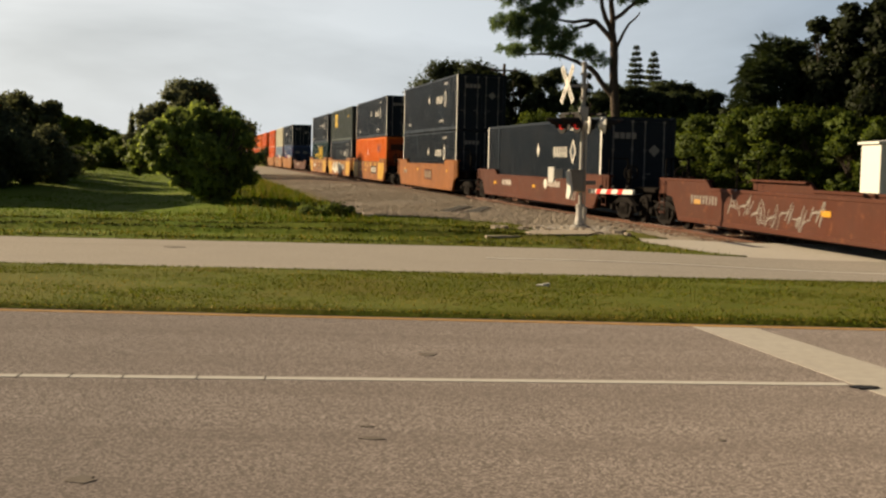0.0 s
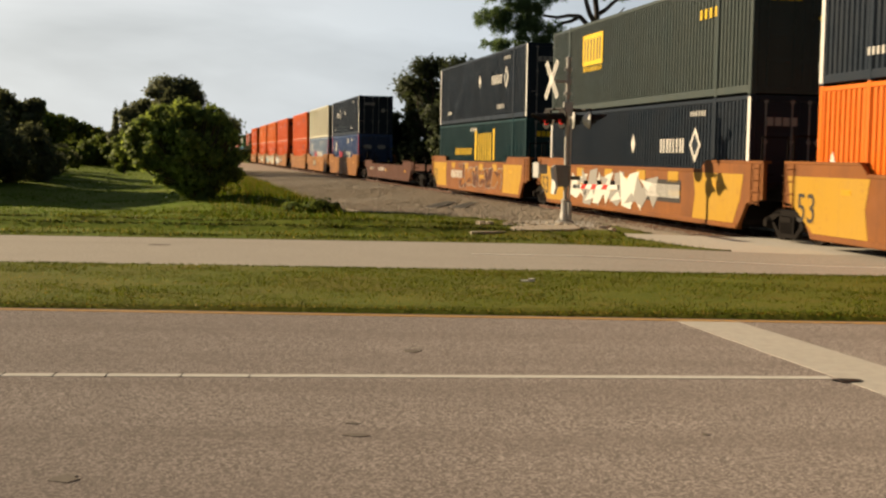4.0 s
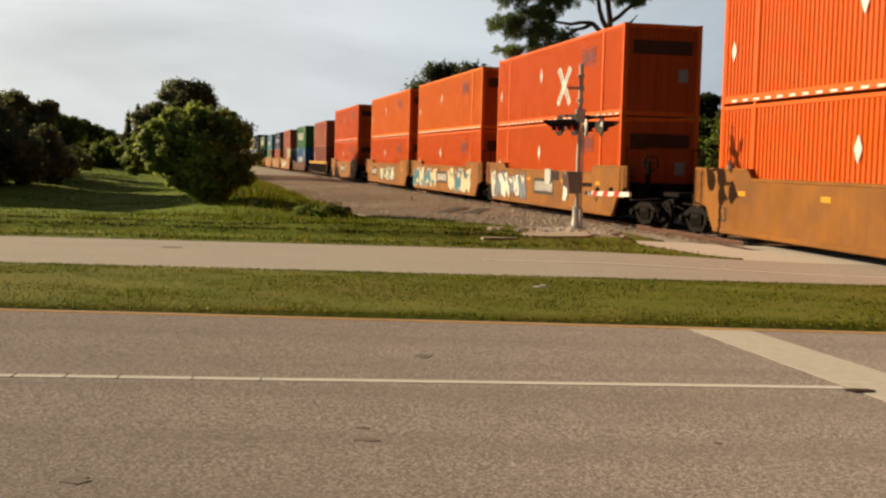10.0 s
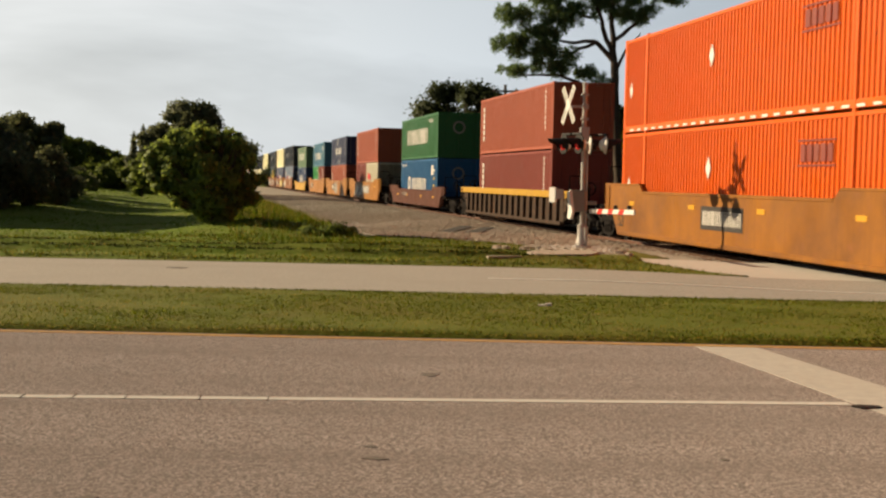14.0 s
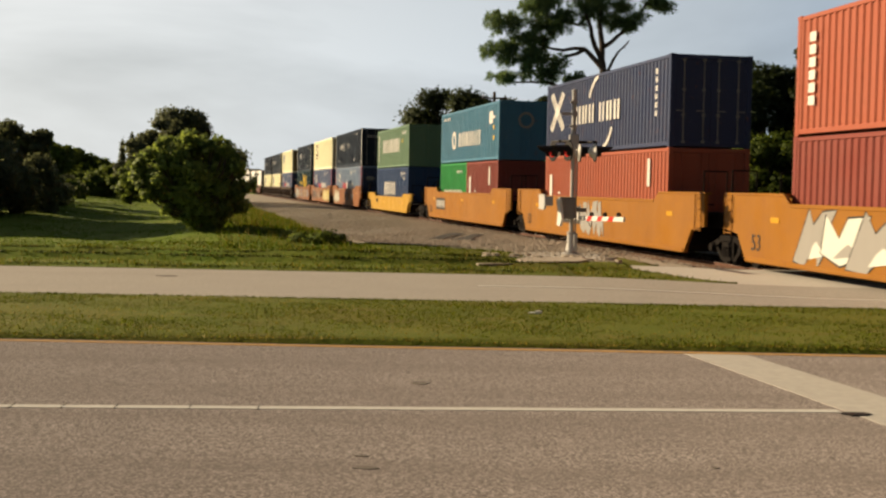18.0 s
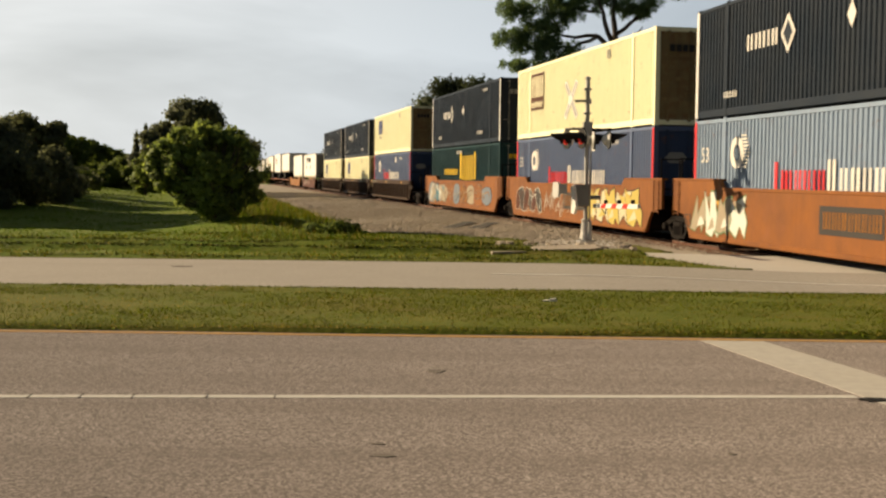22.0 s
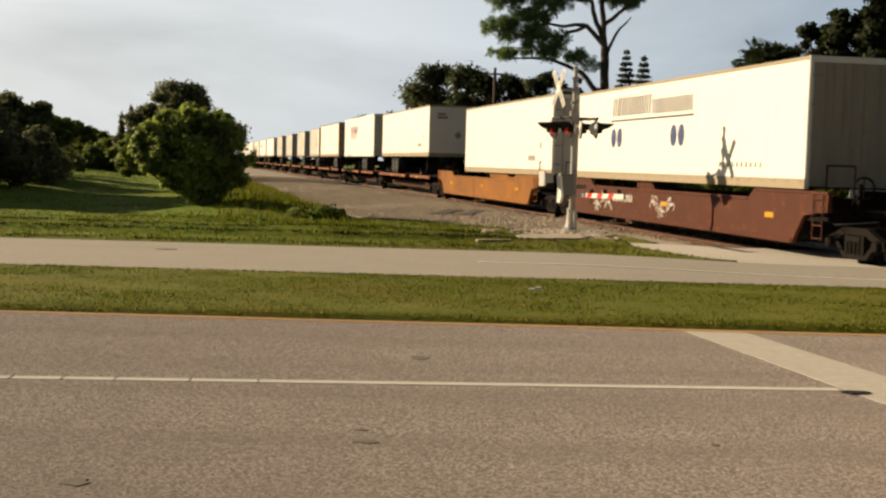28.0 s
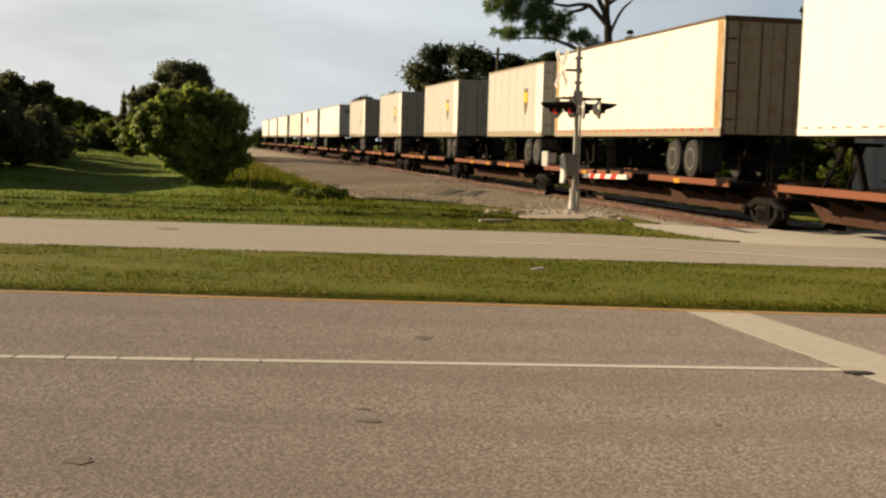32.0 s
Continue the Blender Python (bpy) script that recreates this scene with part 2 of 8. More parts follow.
M = {
    "asphalt": asphalt(),
    "asphalt_far": far_asphalt(),
    "rut_shadow_grit": surface("rut_shadow_grit", (0.070, 0.064, 0.055), (0.038, 0.035, 0.030), 13, 0.95, 0.9, 0.03, ((0.12, 0.11, 0.094), 16), (0.048, 0.044, 0.038)),
    "rust_grit": surface("rust_stained_gravel", (0.185, 0.098, 0.058), (0.095, 0.050, 0.032), 14, 0.95, 0.8, 0.03, ((0.26, 0.19, 0.14), 20), (0.12, 0.066, 0.042)),
    "concrete": surface("concrete", (0.432, 0.41, 0.367), (0.346, 0.328, 0.295), 9, 0.9, 0.3, 0.006, None, (0.36, 0.335, 0.295)),
    "tar": surface("tar", (0.165, 0.143, 0.122), (0.125, 0.109, 0.094), 20, 0.9, 0.3, 0.006),
    "grass_ground": turf(),
    "gravel": surface("gravel", (0.322, 0.282, 0.230), (0.212, 0.184, 0.150), 16, 0.95, 0.8, 0.03, ((0.11, 0.095, 0.075), 22), (0.26, 0.226, 0.18)),
    "stone": surface("ballast_stone", (0.405, 0.350, 0.280), (0.235, 0.200, 0.158), 6, 0.9, 0.3, 0.01),
    "white_line": surface("road_paint_white", (0.533, 0.518, 0.482), (0.432, 0.418, 0.382), 14, 0.75, 0.3, 0.003, None, (0.461, 0.439, 0.396)),
    "yellow_line": surface("road_paint_yellow", (0.52, 0.29, 0.055), (0.27, 0.185, 0.10), 9, 0.8, 0.3, 0.003, None, (0.30, 0.17, 0.075)),
    "rail": paint("rusty_rail", (0.0936, 0.0446, 0.0302), 0.6, 0.2, 0.4, 0.3),
    "rail_top": paint("worn_rail_top", (0.324, 0.288, 0.259), 0.3, 0.1, 0, 0.9),
    "tie": surface("tie_wood", (0.0792, 0.0612, 0.0468), (0.0432, 0.0346, 0.0288), 12, 0.95, 0.5, 0.01),
    "galv": paint("galvanized_steel", (0.33, 0.322, 0.305), 0.5, 0.30, 0, 0.2),
    "alu": paint("white_aluminium", (0.518, 0.511, 0.482), 0.5, 0.18),
    "black": paint("black_steel", (0.0158, 0.0144, 0.0137), 0.6, 0.3, 0.15, dirt=(0.022, 0.018, 0.015), gloss=0.08),
    # shade under the cars is put into these two near-black colours
    "under": paint("grimy_shaded_underframe", (0.0065, 0.0050, 0.0042), 0.9, 0.3, 0.0, dirt=(0.012, 0.009, 0.007), gloss=0.04),
    "wheel": paint("shaded_wheel_steel", (0.0065, 0.0050, 0.0042), 0.85, 0.3, 0.0, dirt=(0.013, 0.009, 0.007), gloss=0.05),
    "rubber": paint("tyre_rubber", (0.0216, 0.0216, 0.0216), 0.8, 0.4),
    "rim": paint("cream_wheel_rim", (0.10, 0.095, 0.083), 0.5, 0.3),
    "red_stripe": paint("reflective_red", (0.446, 0.0288, 0.0216), 0.4, 0.1),
    "red_lens": glow("red_lens", (0.45, 0.02, 0.015), 0.12),
    "yellow_reflector": paint("yellow_reflector", (0.42, 0.22, 0.02), 0.35, 0.15),
    "bark": surface("bark", (0.0936, 0.072, 0.054), (0.0432, 0.0338, 0.0259), 9, 0.95, 0.9, 0.04),
    "wood_pole": surface("weathered_pole", (0.122, 0.0936, 0.072), (0.072, 0.0576, 0.0432), 12, 0.9, 0.4, 0.01),
    "leaf_bush": leafy("bush_leaves", (0.125, 0.175, 0.058), (0.30, 0.38, 0.105), 0.55, tint=(1.0, 0.97, 0.6)),
    "leaf_wood": leafy("wood_leaves", (0.112, 0.129, 0.078), (0.150, 0.170, 0.098), 0.5, tint=(1.0, 0.97, 0.75)),
    # darker copy of the wood leaves, with shade put into the colour
    "leaf_shaded": leafy("shaded_leaves", (0.033, 0.045, 0.023), (0.056, 0.071, 0.035), 0.45, tint=(1.0, 0.97, 0.7)),
    # oak leaves darkened to stand in for the crowns' own shade
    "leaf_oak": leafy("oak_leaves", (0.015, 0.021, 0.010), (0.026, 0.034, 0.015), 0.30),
    # brighter copy of the wood leaves, with sunlight put into the colour
    "leaf_lit": leafy("sunlit_wood_leaves", (0.085, 0.125, 0.036), (0.145, 0.190, 0.055), 0.5),
    "leaf_vine": leafy("vine_leaves", (0.036, 0.060, 0.012), (0.100, 0.132, 0.027), 0.45),
    "leaf_pine": leafy("pine_needles", (0.078, 0.130, 0.060), (0.165, 0.235, 0.112), 0.36),
    "leaf_palm": leafy("palm_fronds", (0.024, 0.037, 0.018), (0.043, 0.060, 0.027), 0.3),
    "grass": leafy("grass_blades", (0.088, 0.126, 0.007), (0.155, 0.176, 0.014), 0.35),
    "grass_dry": leafy("dry_grass_blades", (0.245, 0.205, 0.0396), (0.331, 0.263, 0.0612), 0.35),
    # coarse blades, dark in colour to draw the mown ridges' shade
    "grass_rough_shaded": leafy("coarse_shaded_blades", (0.0396, 0.054, 0.0115), (0.072, 0.0828, 0.0216), 0.3),
    "grass_far": leafy("far_grass_blades", (0.074, 0.146, 0.005), (0.130, 0.192, 0.010), 0.4),
    # rolling stock
    "brown": paint("boxcar_brown", (0.062, 0.0185, 0.0095), 0.6, 0.45, 0.2, dirt=(0.036, 0.016, 0.010), stain=0.5, gloss=0.08),
    "brown_dark": paint("sooty_boxcar_brown", (0.056, 0.0205, 0.0115), 0.65, 0.45, 0.2, dirt=(0.030, 0.014, 0.010), stain=0.4, gloss=0.08),
    "ochre_steel": paint("orange_brown_steel", (0.198, 0.076, 0.0055), 0.55, 0.70, 0.30, dirt=(0.075, 0.032, 0.012), stain=0.7),
    "ochre_steel_red": paint("faded_orange_brown", (0.172, 0.060, 0.010), 0.6, 0.70, 0.32, dirt=(0.075, 0.030, 0.014), stain=0.65),
    "ochre_steel_new": paint("fresh_amber_steel", (0.218, 0.090, 0.0065), 0.5, 0.30, 0.08, dirt=(0.12, 0.05, 0.015), stain=0.35),
    "yellow": paint("car_yellow", (0.324, 0.187, 0.018), 0.5, 0.3, 0.10),
    "rib_brown": paint("ribbed_car_brown", (0.036, 0.0225, 0.0150), 0.65, 0.4, 0.2, dirt=(0.035, 0.024, 0.017), gloss=0.06),
    "slate_box": paint("dark_slate_container", (0.0120, 0.0180, 0.027), 0.45, 0.22, dirt=(0.016, 0.019, 0.023), gloss=0.06),
    "teal": paint("dark_green_container", (0.0092, 0.0305, 0.0345), 0.45, 0.22, dirt=(0.016, 0.025, 0.027), gloss=0.06),
    "grgreen": paint("grey_green_container", (0.0324, 0.0446, 0.041), 0.5, 0.2),
    "orange": paint("orange_container", (0.50, 0.082, 0.003), 0.45, 0.12, 0.02),
    "orange_pale": paint("sun_bleached_orange", (0.53, 0.118, 0.005), 0.5, 0.15, 0.04),
    "stack_blue": paint("blue_container", (0.036, 0.0684, 0.162), 0.45, 0.22, 0.05),
    "stack_blue_mid": paint("weathered_blue_container", (0.0828, 0.112, 0.191), 0.5, 0.3, 0.08),
    "stack_blue_pale": paint("faded_blue_container", (0.165, 0.220, 0.300), 0.5, 0.25, 0.06),
    "tan": paint("tan_container", (0.41, 0.395, 0.305), 0.5, 0.22, 0.05),
    "cream": paint("cream_yellow_container", (0.72, 0.70, 0.47), 0.45, 0.10, 0.02),
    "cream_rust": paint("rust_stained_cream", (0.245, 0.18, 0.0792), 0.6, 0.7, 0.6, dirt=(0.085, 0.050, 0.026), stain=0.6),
    # end paints: soot and grime, with the unlit end's shade mixed in
    "sooty_shaded_orange": paint("soot_shade_orange", (0.34, 0.052, 0.005), 0.6, 0.65, 0.3, dirt=(0.03, 0.02, 0.016)),
    "grimy_shaded_blue": paint("grime_shade_blue", (0.026, 0.042, 0.085), 0.6, 0.7, 0.1, dirt=(0.025, 0.024, 0.024)),
    "grimy_shaded_tan": paint("grime_shade_tan", (0.19, 0.165, 0.11), 0.6, 0.8, 0.3, dirt=(0.05, 0.04, 0.03)),
    "maroon": paint("maroon_container", (0.166, 0.0396, 0.0288), 0.5, 0.2, 0.08),
    "brick": paint("brick_red_container", (0.259, 0.0684, 0.036), 0.5, 0.2, 0.08),
    "green": paint("green_container", (0.0238, 0.104, 0.036), 0.45, 0.15, 0.03),
    "green_pale": paint("pale_green_container", (0.105, 0.175, 0.108), 0.5, 0.18, 0.05),
    "bright_green": paint("bright_green_container", (0.0216, 0.194, 0.0468), 0.45, 0.15, 0.03),
    "sea_blue": paint("bright_blue_container", (0.013, 0.0792, 0.187), 0.45, 0.15, 0.03),
    "sea_blue_pale": paint("teal_blue_container", (0.052, 0.150, 0.225), 0.45, 0.15, 0.04),
    "navy": paint("navy_container", (0.0274, 0.0374, 0.0792), 0.45, 0.15, 0.03),
    "deep_blue": paint("deep_blue_container", (0.0202, 0.0432, 0.104), 0.45, 0.15, 0.05),
    "white": paint("trailer_white", (0.576, 0.569, 0.54), 0.4, 0.10),
    "white_old": paint("stained_trailer_white", (0.60, 0.585, 0.525), 0.45, 0.25, 0.06),
    "rail_tan": paint("grimy_tan_rail", (0.259, 0.216, 0.151), 0.6, 0.4, 0.1),
    "rail_red": paint("dull_red_side_rail", (0.144, 0.0475, 0.0202), 0.6, 0.5, 0.3),
    "rust_post": paint("rusty_post", (0.331, 0.216, 0.0936), 0.6, 0.5, 0.4),
    "rust_dark": paint("dark_rusty_steel", (0.075, 0.048, 0.028), 0.7, 0.5, 0.3),
    "spine_brown": paint("grimy_brown_steel", (0.036, 0.0150, 0.0085), 0.7, 0.6, 0.10, dirt=(0.02, 0.015, 0.012), gloss=0.06),
    # rust and stains on trailer doors, with the shaded rear's darkness mixed in
    "rust_shaded_door": paint("rust_streaked_shaded_door", (0.25, 0.225, 0.17), 0.6, 0.9, 0.55, dirt=(0.101, 0.054, 0.0216)),
    "door_shade_grey": paint("stained_shaded_door", (0.24, 0.225, 0.185), 0.5, 0.8, 0.15),
    "box_grey": paint("dull_grey_box", (0.17, 0.167, 0.157), 0.5, 0.3),
    "ivory": paint("ivory_trailer", (0.52, 0.50, 0.435), 0.45, 0.2, 0.10),
    "parcel": paint("grey_parcel_trailer", (0.37, 0.365, 0.335), 0.5, 0.18),
    "parcel_dark": paint("brown_parcel_trailer", (0.122, 0.0936, 0.0648), 0.5, 0.18),
    "steel_strip": paint("pale_steel_strip", (0.504, 0.49, 0.446), 0.4, 0.15),
    "mark_white": paint("white_marking", (0.50, 0.49, 0.455), 0.5, 0.12),
    "mark_yellow": paint("yellow_marking", (0.562, 0.374, 0.0144), 0.5, 0.12),
    "mark_red": paint("red_marking", (0.432, 0.0216, 0.0288), 0.5, 0.12),
    "mark_black": paint("black_marking", (0.0288, 0.0259, 0.0238), 0.6, 0.12),
    "mark_grey": paint("grey_marking", (0.216, 0.209, 0.194), 0.6, 0.2),
    "mark_blue": paint("blue_marking", (0.036, 0.0504, 0.122), 0.5, 0.12),
    "spray_teal": paint("teal_spray", (0.030, 0.118, 0.165), 0.5, 0.1),
    "spray_cream": paint("cream_spray", (0.40, 0.37, 0.245), 0.5, 0.1),
    "spray_dust": paint("dusty_spray", (0.245, 0.209, 0.151), 0.5, 0.25),
    "spray_pale": paint("pale_spray", (0.446, 0.461, 0.418), 0.5, 0.1),
    "spray_green": paint("green_spray", (0.0864, 0.137, 0.0648), 0.5, 0.1),
    "spray_yellow": paint("yellow_spray", (0.36, 0.285, 0.070), 0.5, 0.1),
    "spray_slate": paint("slate_spray", (0.115, 0.137, 0.166), 0.5, 0.1),
    "cabinet": paint("cabinet_white", (0.562, 0.562, 0.54), 0.45, 0.12),
}


# ---- geometry helpers ----
def mesh_of(name, verts, faces, material=None, smooth=False):
    me = bpy.data.meshes.new(name)
    me.from_pydata([tuple(v) for v in verts], [], [tuple(f) for f in faces])
    if material:
        me.materials.append(M[material])
    if smooth:
        me.polygons.foreach_set("use_smooth", [True] * len(me.polygons))
    me.update()
    return me


class Build:
    """Collects simple solids into one mesh."""

    def __init__(self):
        self.v, self.f, self.cuts = [], [], []

    def put(self, verts, faces, m=None):
        n = len(self.v)
        self.cuts.append((n, len(self.f)))
        self.v += [tuple(m @ Vector(p)) if m else tuple(p) for p in verts]
        self.f += [tuple(i + n for i in f) for f in faces]
        return self

    def box(self, x0, x1, y0, y1, z0, z1, c=0.0, m=None):
        """A box with its long edges chamfered by c."""
        c = min(c, (x1 - x0) * 0.3, (y1 - y0) * 0.3, (z1 - z0) * 0.3)
        if c <= 0:
            vs = [(x, y, z) for x in (x0, x1) for y in (y0, y1) for z in (z0, z1)]
            fs = [(0, 1, 3, 2), (4, 6, 7, 5), (0, 4, 5, 1), (2, 3, 7, 6), (0, 2, 6, 4), (1, 5, 7, 3)]
            return self.put(vs, fs, m)
        ring = []
        for z, i in ((z0, c), (z0 + c, 0), (z1 - c, 0), (z1, c)):
            for x, y in ((x0 + c + i, y0 + i), (x1 - c - i, y0 + i), (x1 - i, y0 + c + i), (x1 - i, y1 - c - i),
                         (x1 - c - i, y1 - i), (x0 + c + i, y1 - i), (x0 + i, y1 - c - i), (x0 + i, y0 + c + i)):
                ring.append((x, y, z))
        fs = [tuple(range(7, -1, -1)), tuple(range(24, 32))]
        for k in range(3):
            for j in range(8):
                a, b2 = k * 8 + j, k * 8 + (j + 1) % 8
                fs.append((a, b2, b2 + 8, a + 8))
        return self.put(ring, fs, m)

    def prism(self, outline, a, b2, axis="y", m=None):
        """An outline in the plane across axis, drawn out from a to b2."""
        def at(p, d):
            return {"x": (d, p[0], p[1]), "y": (p[0], d, p[1]), "z": (p[0], p[1], d)}[axis]
        n = len(outline)
        vs = [at(p, a) for p in outline] + [at(p, b2) for p in outline]
        fs = [tuple(range(n - 1, -1, -1)), tuple(range(n, 2 * n))] + [(i, (i + 1) % n, (i + 1) % n + n, i + n) for i in range(n)]
        return self.put(vs, fs, m)

    def rod(self, p, q, r0, r1=None, n=8, caps=True):
        p, q = Vector(p), Vector(q)
        r1 = r0 if r1 is None else r1
        turn = (q - p).to_track_quat("Z", "Y").to_matrix()
        vs, fs = [], []
        for o, r in ((p, r0), (q, r1)):
            for k in range(n):
                a = 2 * math.pi * k / n
                vs.append(o + turn @ Vector((r * math.cos(a), r * math.sin(a), 0)))
        fs += [(k, (k + 1) % n, (k + 1) % n + n, k + n) for k in range(n)]
        if caps:
            fs += [tuple(range(n - 1, -1, -1)), tuple(range(n, 2 * n))]
        return self.put(vs, fs)

    def lathe(self, profile, centre, axis="y", n=20):
        """A profile of (along axis, radius) turned about an axis through centre."""
        c = Vector(centre)
        vs, fs = [], []
        for h, r in profile:
            for k in range(n):
                a = 2 * math.pi * k / n
                d = {"y": (r * math.cos(a), h, r * math.sin(a)), "z": (r * math.cos(a), r * math.sin(a), h), "x": (h, r * math.cos(a), r * math.sin(a))}[axis]
                vs.append(c + Vector(d))
        for j in range(len(profile) - 1):
            fs += [(j * n + k, j * n + (k + 1) % n, (j + 1) * n + (k + 1) % n, (j + 1) * n + k) for k in range(n)]
        fs += [tuple(range(n - 1, -1, -1)), tuple(range((len(profile) - 1) * n, len(profile) * n))]
        return self.put(vs, fs)

    def split(self):
        """The solids put in so far, one Build each."""
        out = []
        for (a, fa), (b2, fb) in zip(self.cuts, self.cuts[1:] + [(len(self.v), len(self.f))]):
            one = Build()
            one.v, one.f = self.v[a:b2], [tuple(i - a for i in f) for f in self.f[fa:fb]]
            out.append(one)
        return out

    def mesh(self, name, material, smooth=False):
        me = mesh_of(name, self.v, self.f, material, smooth)
        bm = bmesh.new()
        bm.from_mesh(me)
        bmesh.ops.recalc_face_normals(bm, faces=bm.faces)
        bm.to_mesh(me)
        bm.free()
        return me


def part(name, build, material, parent, label="", at=None, smooth=False, kind=""):
    """Links a Build (or a mesh) as one mesh object under parent."""
    me = build.mesh(name, material, smooth) if isinstance(build, Build) else build
    ob = new(name, me)
    ob.parent = parent
    if at is not None:
        ob.matrix_local = at
    return tagged(ob, label, kind=kind)


def pieces(name, build, material, parent, at=None):
    """Each solid of a Build as a part of its own."""
    for one in build.split():
        part(name, one, material, parent, at=at)


def thing(name, label, category, group="", kind="", m=None):
    ob = new(name)
    ob.empty_display_size = 0.2
    if m is not None:
        ob.matrix_world = m
    return tagged(ob, label, category, group, kind)


def again(name, source, material, parent, at=None, label=""):
    """Another object on a copy of a mesh, in another material (or the same mesh)."""
    key = (source.name, material)
    if key not in again.made:
        me = source
        if material and (not source.materials or source.materials[0] is not M[material]):
            me = source.copy()
            me.materials.clear()
            me.materials.append(M[material])
        again.made[key] = me
    ob = new(name, again.made[key])
    ob.parent = parent
    if at is not None:
        ob.matrix_local = at
    return tagged(ob, label)


again.made = {}


def smooth_step(a, b, x):
    u = np.clip((x - a) / (b - a), 0, 1)
    return u * u * (3 - 2 * u)


# ---- the track's line ----
DS = 1.0
S_GRID = np.arange(-760.0, 1000.0, DS)


def bend(s):
    """Bearing of the track away from the crossing, in radians from ahead."""
    u = np.clip(s, 0, 100) / 100
    th = -0.15055 - 0.24255 * u + 0.35812 * u**2 - 0.22181 * u**3 + 0.04821 * u**4
    return th - 0.0024 * np.clip(s, -50, 0)


_th = bend(S_GRID)
_x, _y = np.cumsum(np.sin(_th)) * DS, np.cumsum(np.cos(_th)) * DS
_i0 = int(np.argmin(abs(S_GRID)))
TRACK_X = _x - _x[_i0] + 10.786 + 1.295 * np.cos(_th)
TRACK_Y = _y - _y[_i0] + 8.0 - 1.295 * np.sin(_th)
RAIL_Z = -0.15


def track(s):
    return float(np.interp(s, S_GRID, TRACK_X)), float(np.interp(s, S_GRID, TRACK_Y))


def off_track(x, y):
    """Signed distance from the track's middle line, positive to its far side."""
    s = np.interp(y, TRACK_Y, S_GRID)
    return (x - np.interp(y, TRACK_Y, TRACK_X)) * np.cos(bend(s))


# ---- the ground ----
def flare(y):
    """Edge of the paved flare at the crossing."""
    return np.interp(y, [23.4, 24.0, 24.8, 25.8, 27.0, 28.6, 30.0], [5.9, 5.35, 5.0, 4.75, 4.35, 4.0, 4.1])


def grit_edge(y):
    """Where the verge gives way to grit round the signal."""
    return np.interp(y, [28.4, 29.2, 31.5, 32.9, 34.3, 35.5, 38.0, 39.5], [2.6, 2.2, 2.0, 1.7, 0.1, -2.0, -2.8, -2.6])


def ground_z(x, y):
    x, y = np.asarray(x, float), np.asarray(y, float)
    z = -0.16 * smooth_step(30.0, 44.0, y)
    d = off_track(x, y)
    # the grass bank beside the gravel, and the low mound under the woods
    z = z + 0.48 * np.exp(-(((d + 12.5) / 2.6) ** 2)) * smooth_step(30, 40, y)
    z = z + 0.55 * smooth_step(-13.0, -24.0, d) * smooth_step(36, 60, y)
    z = z + 0.05 * np.sin(x * 0.9 + y * 0.35) * np.sin(y * 0.7 - x * 0.2) * smooth_step(25, 30, y)
    # mown swaths lie in low ridges along the verge
    wob = 0.06 * np.sin(x * 0.55) + 0.03 * np.sin(x * 1.7 + 1)
    for y0, k, wd in ((24.1, 0.05, 0.14), (26.2, 0.12, 0.18), (28.6, 0.10, 0.22)):
        z = z + k * np.exp(-(((y - y0 - wob - 0.03 * x) / wd) ** 2)) * smooth_step(3.5, 0.5, x)
    z = np.where((y > 12.62) & (y < 17.82), (0.035 + 0.015 * np.sin(x * 1.3) * np.sin(y * 1.9)) * smooth_step(17.9, 16.4, y), z)
    z = np.where((y >= 17.82) & (y <= 23.45), -0.09, z)
    z = np.where(y <= 12.62, -0.07, z)
    # under the paved crossing
    z = np.where((x > np.where(y < 23.46, 3.6, flare(y))) & (y > 17.82) & (y < 30.0), np.minimum(z, -0.24), z)
    z = np.where((x > 2.5) & (y > 23.46) & (y < 27.0), np.minimum(z, -0.07), z)
    z = np.where((x > grit_edge(y)) & (y > 28.4) & (y < 39.5), np.minimum(z, -0.17), z)
    z = np.where((abs(d) < 2.6) | ((d > -9.9) & (d < 0) & (y > 35)), np.minimum(z, -0.34), z)
    return z


def sheet(name, xs, ys, zfun, material, keep=None):
    gx, gy = np.meshgrid(xs, ys)
    gz = zfun(gx, gy)
    n, k = len(xs), len(ys)
    vs = np.stack([gx.ravel(), gy.ravel(), gz.ravel()], 1)
    fs = []
    for j in range(k - 1):
        for i in range(n - 1):
            if keep is None or keep((xs[i] + xs[i + 1]) / 2, (ys[j] + ys[j + 1]) / 2):
                fs.append((j * n + i, j * n + i + 1, (j + 1) * n + i + 1, (j + 1) * n + i))
    return mesh_of(name, vs, fs, material, True)


gx = np.concatenate([[-2500, -900, -400, -200, -120], np.arange(-80, -3, 1.0), np.arange(-3, 3, 0.25), np.arange(3, 6.5, 0.15), np.arange(7, 60, 1.0), [80, 120, 200, 400, 900, 2500]])
gy = np.concatenate([[-1500, -400, -120, -60, -30, -10, 6, 12.60, 12.64], np.arange(13.2, 17.7, 0.4), [17.80, 17.84, 20, 23.43, 23.47],
                     np.arange(23.6, 30, 0.13), np.arange(30.5, 140, 0.9), [150, 170, 200, 260, 400, 900, 2500]])
ground = tagged(new("ground", sheet("ground", gx, gy, ground_z, "grass_ground")), "flat grassy ground reaching to the horizon", "ground", kind="structure")


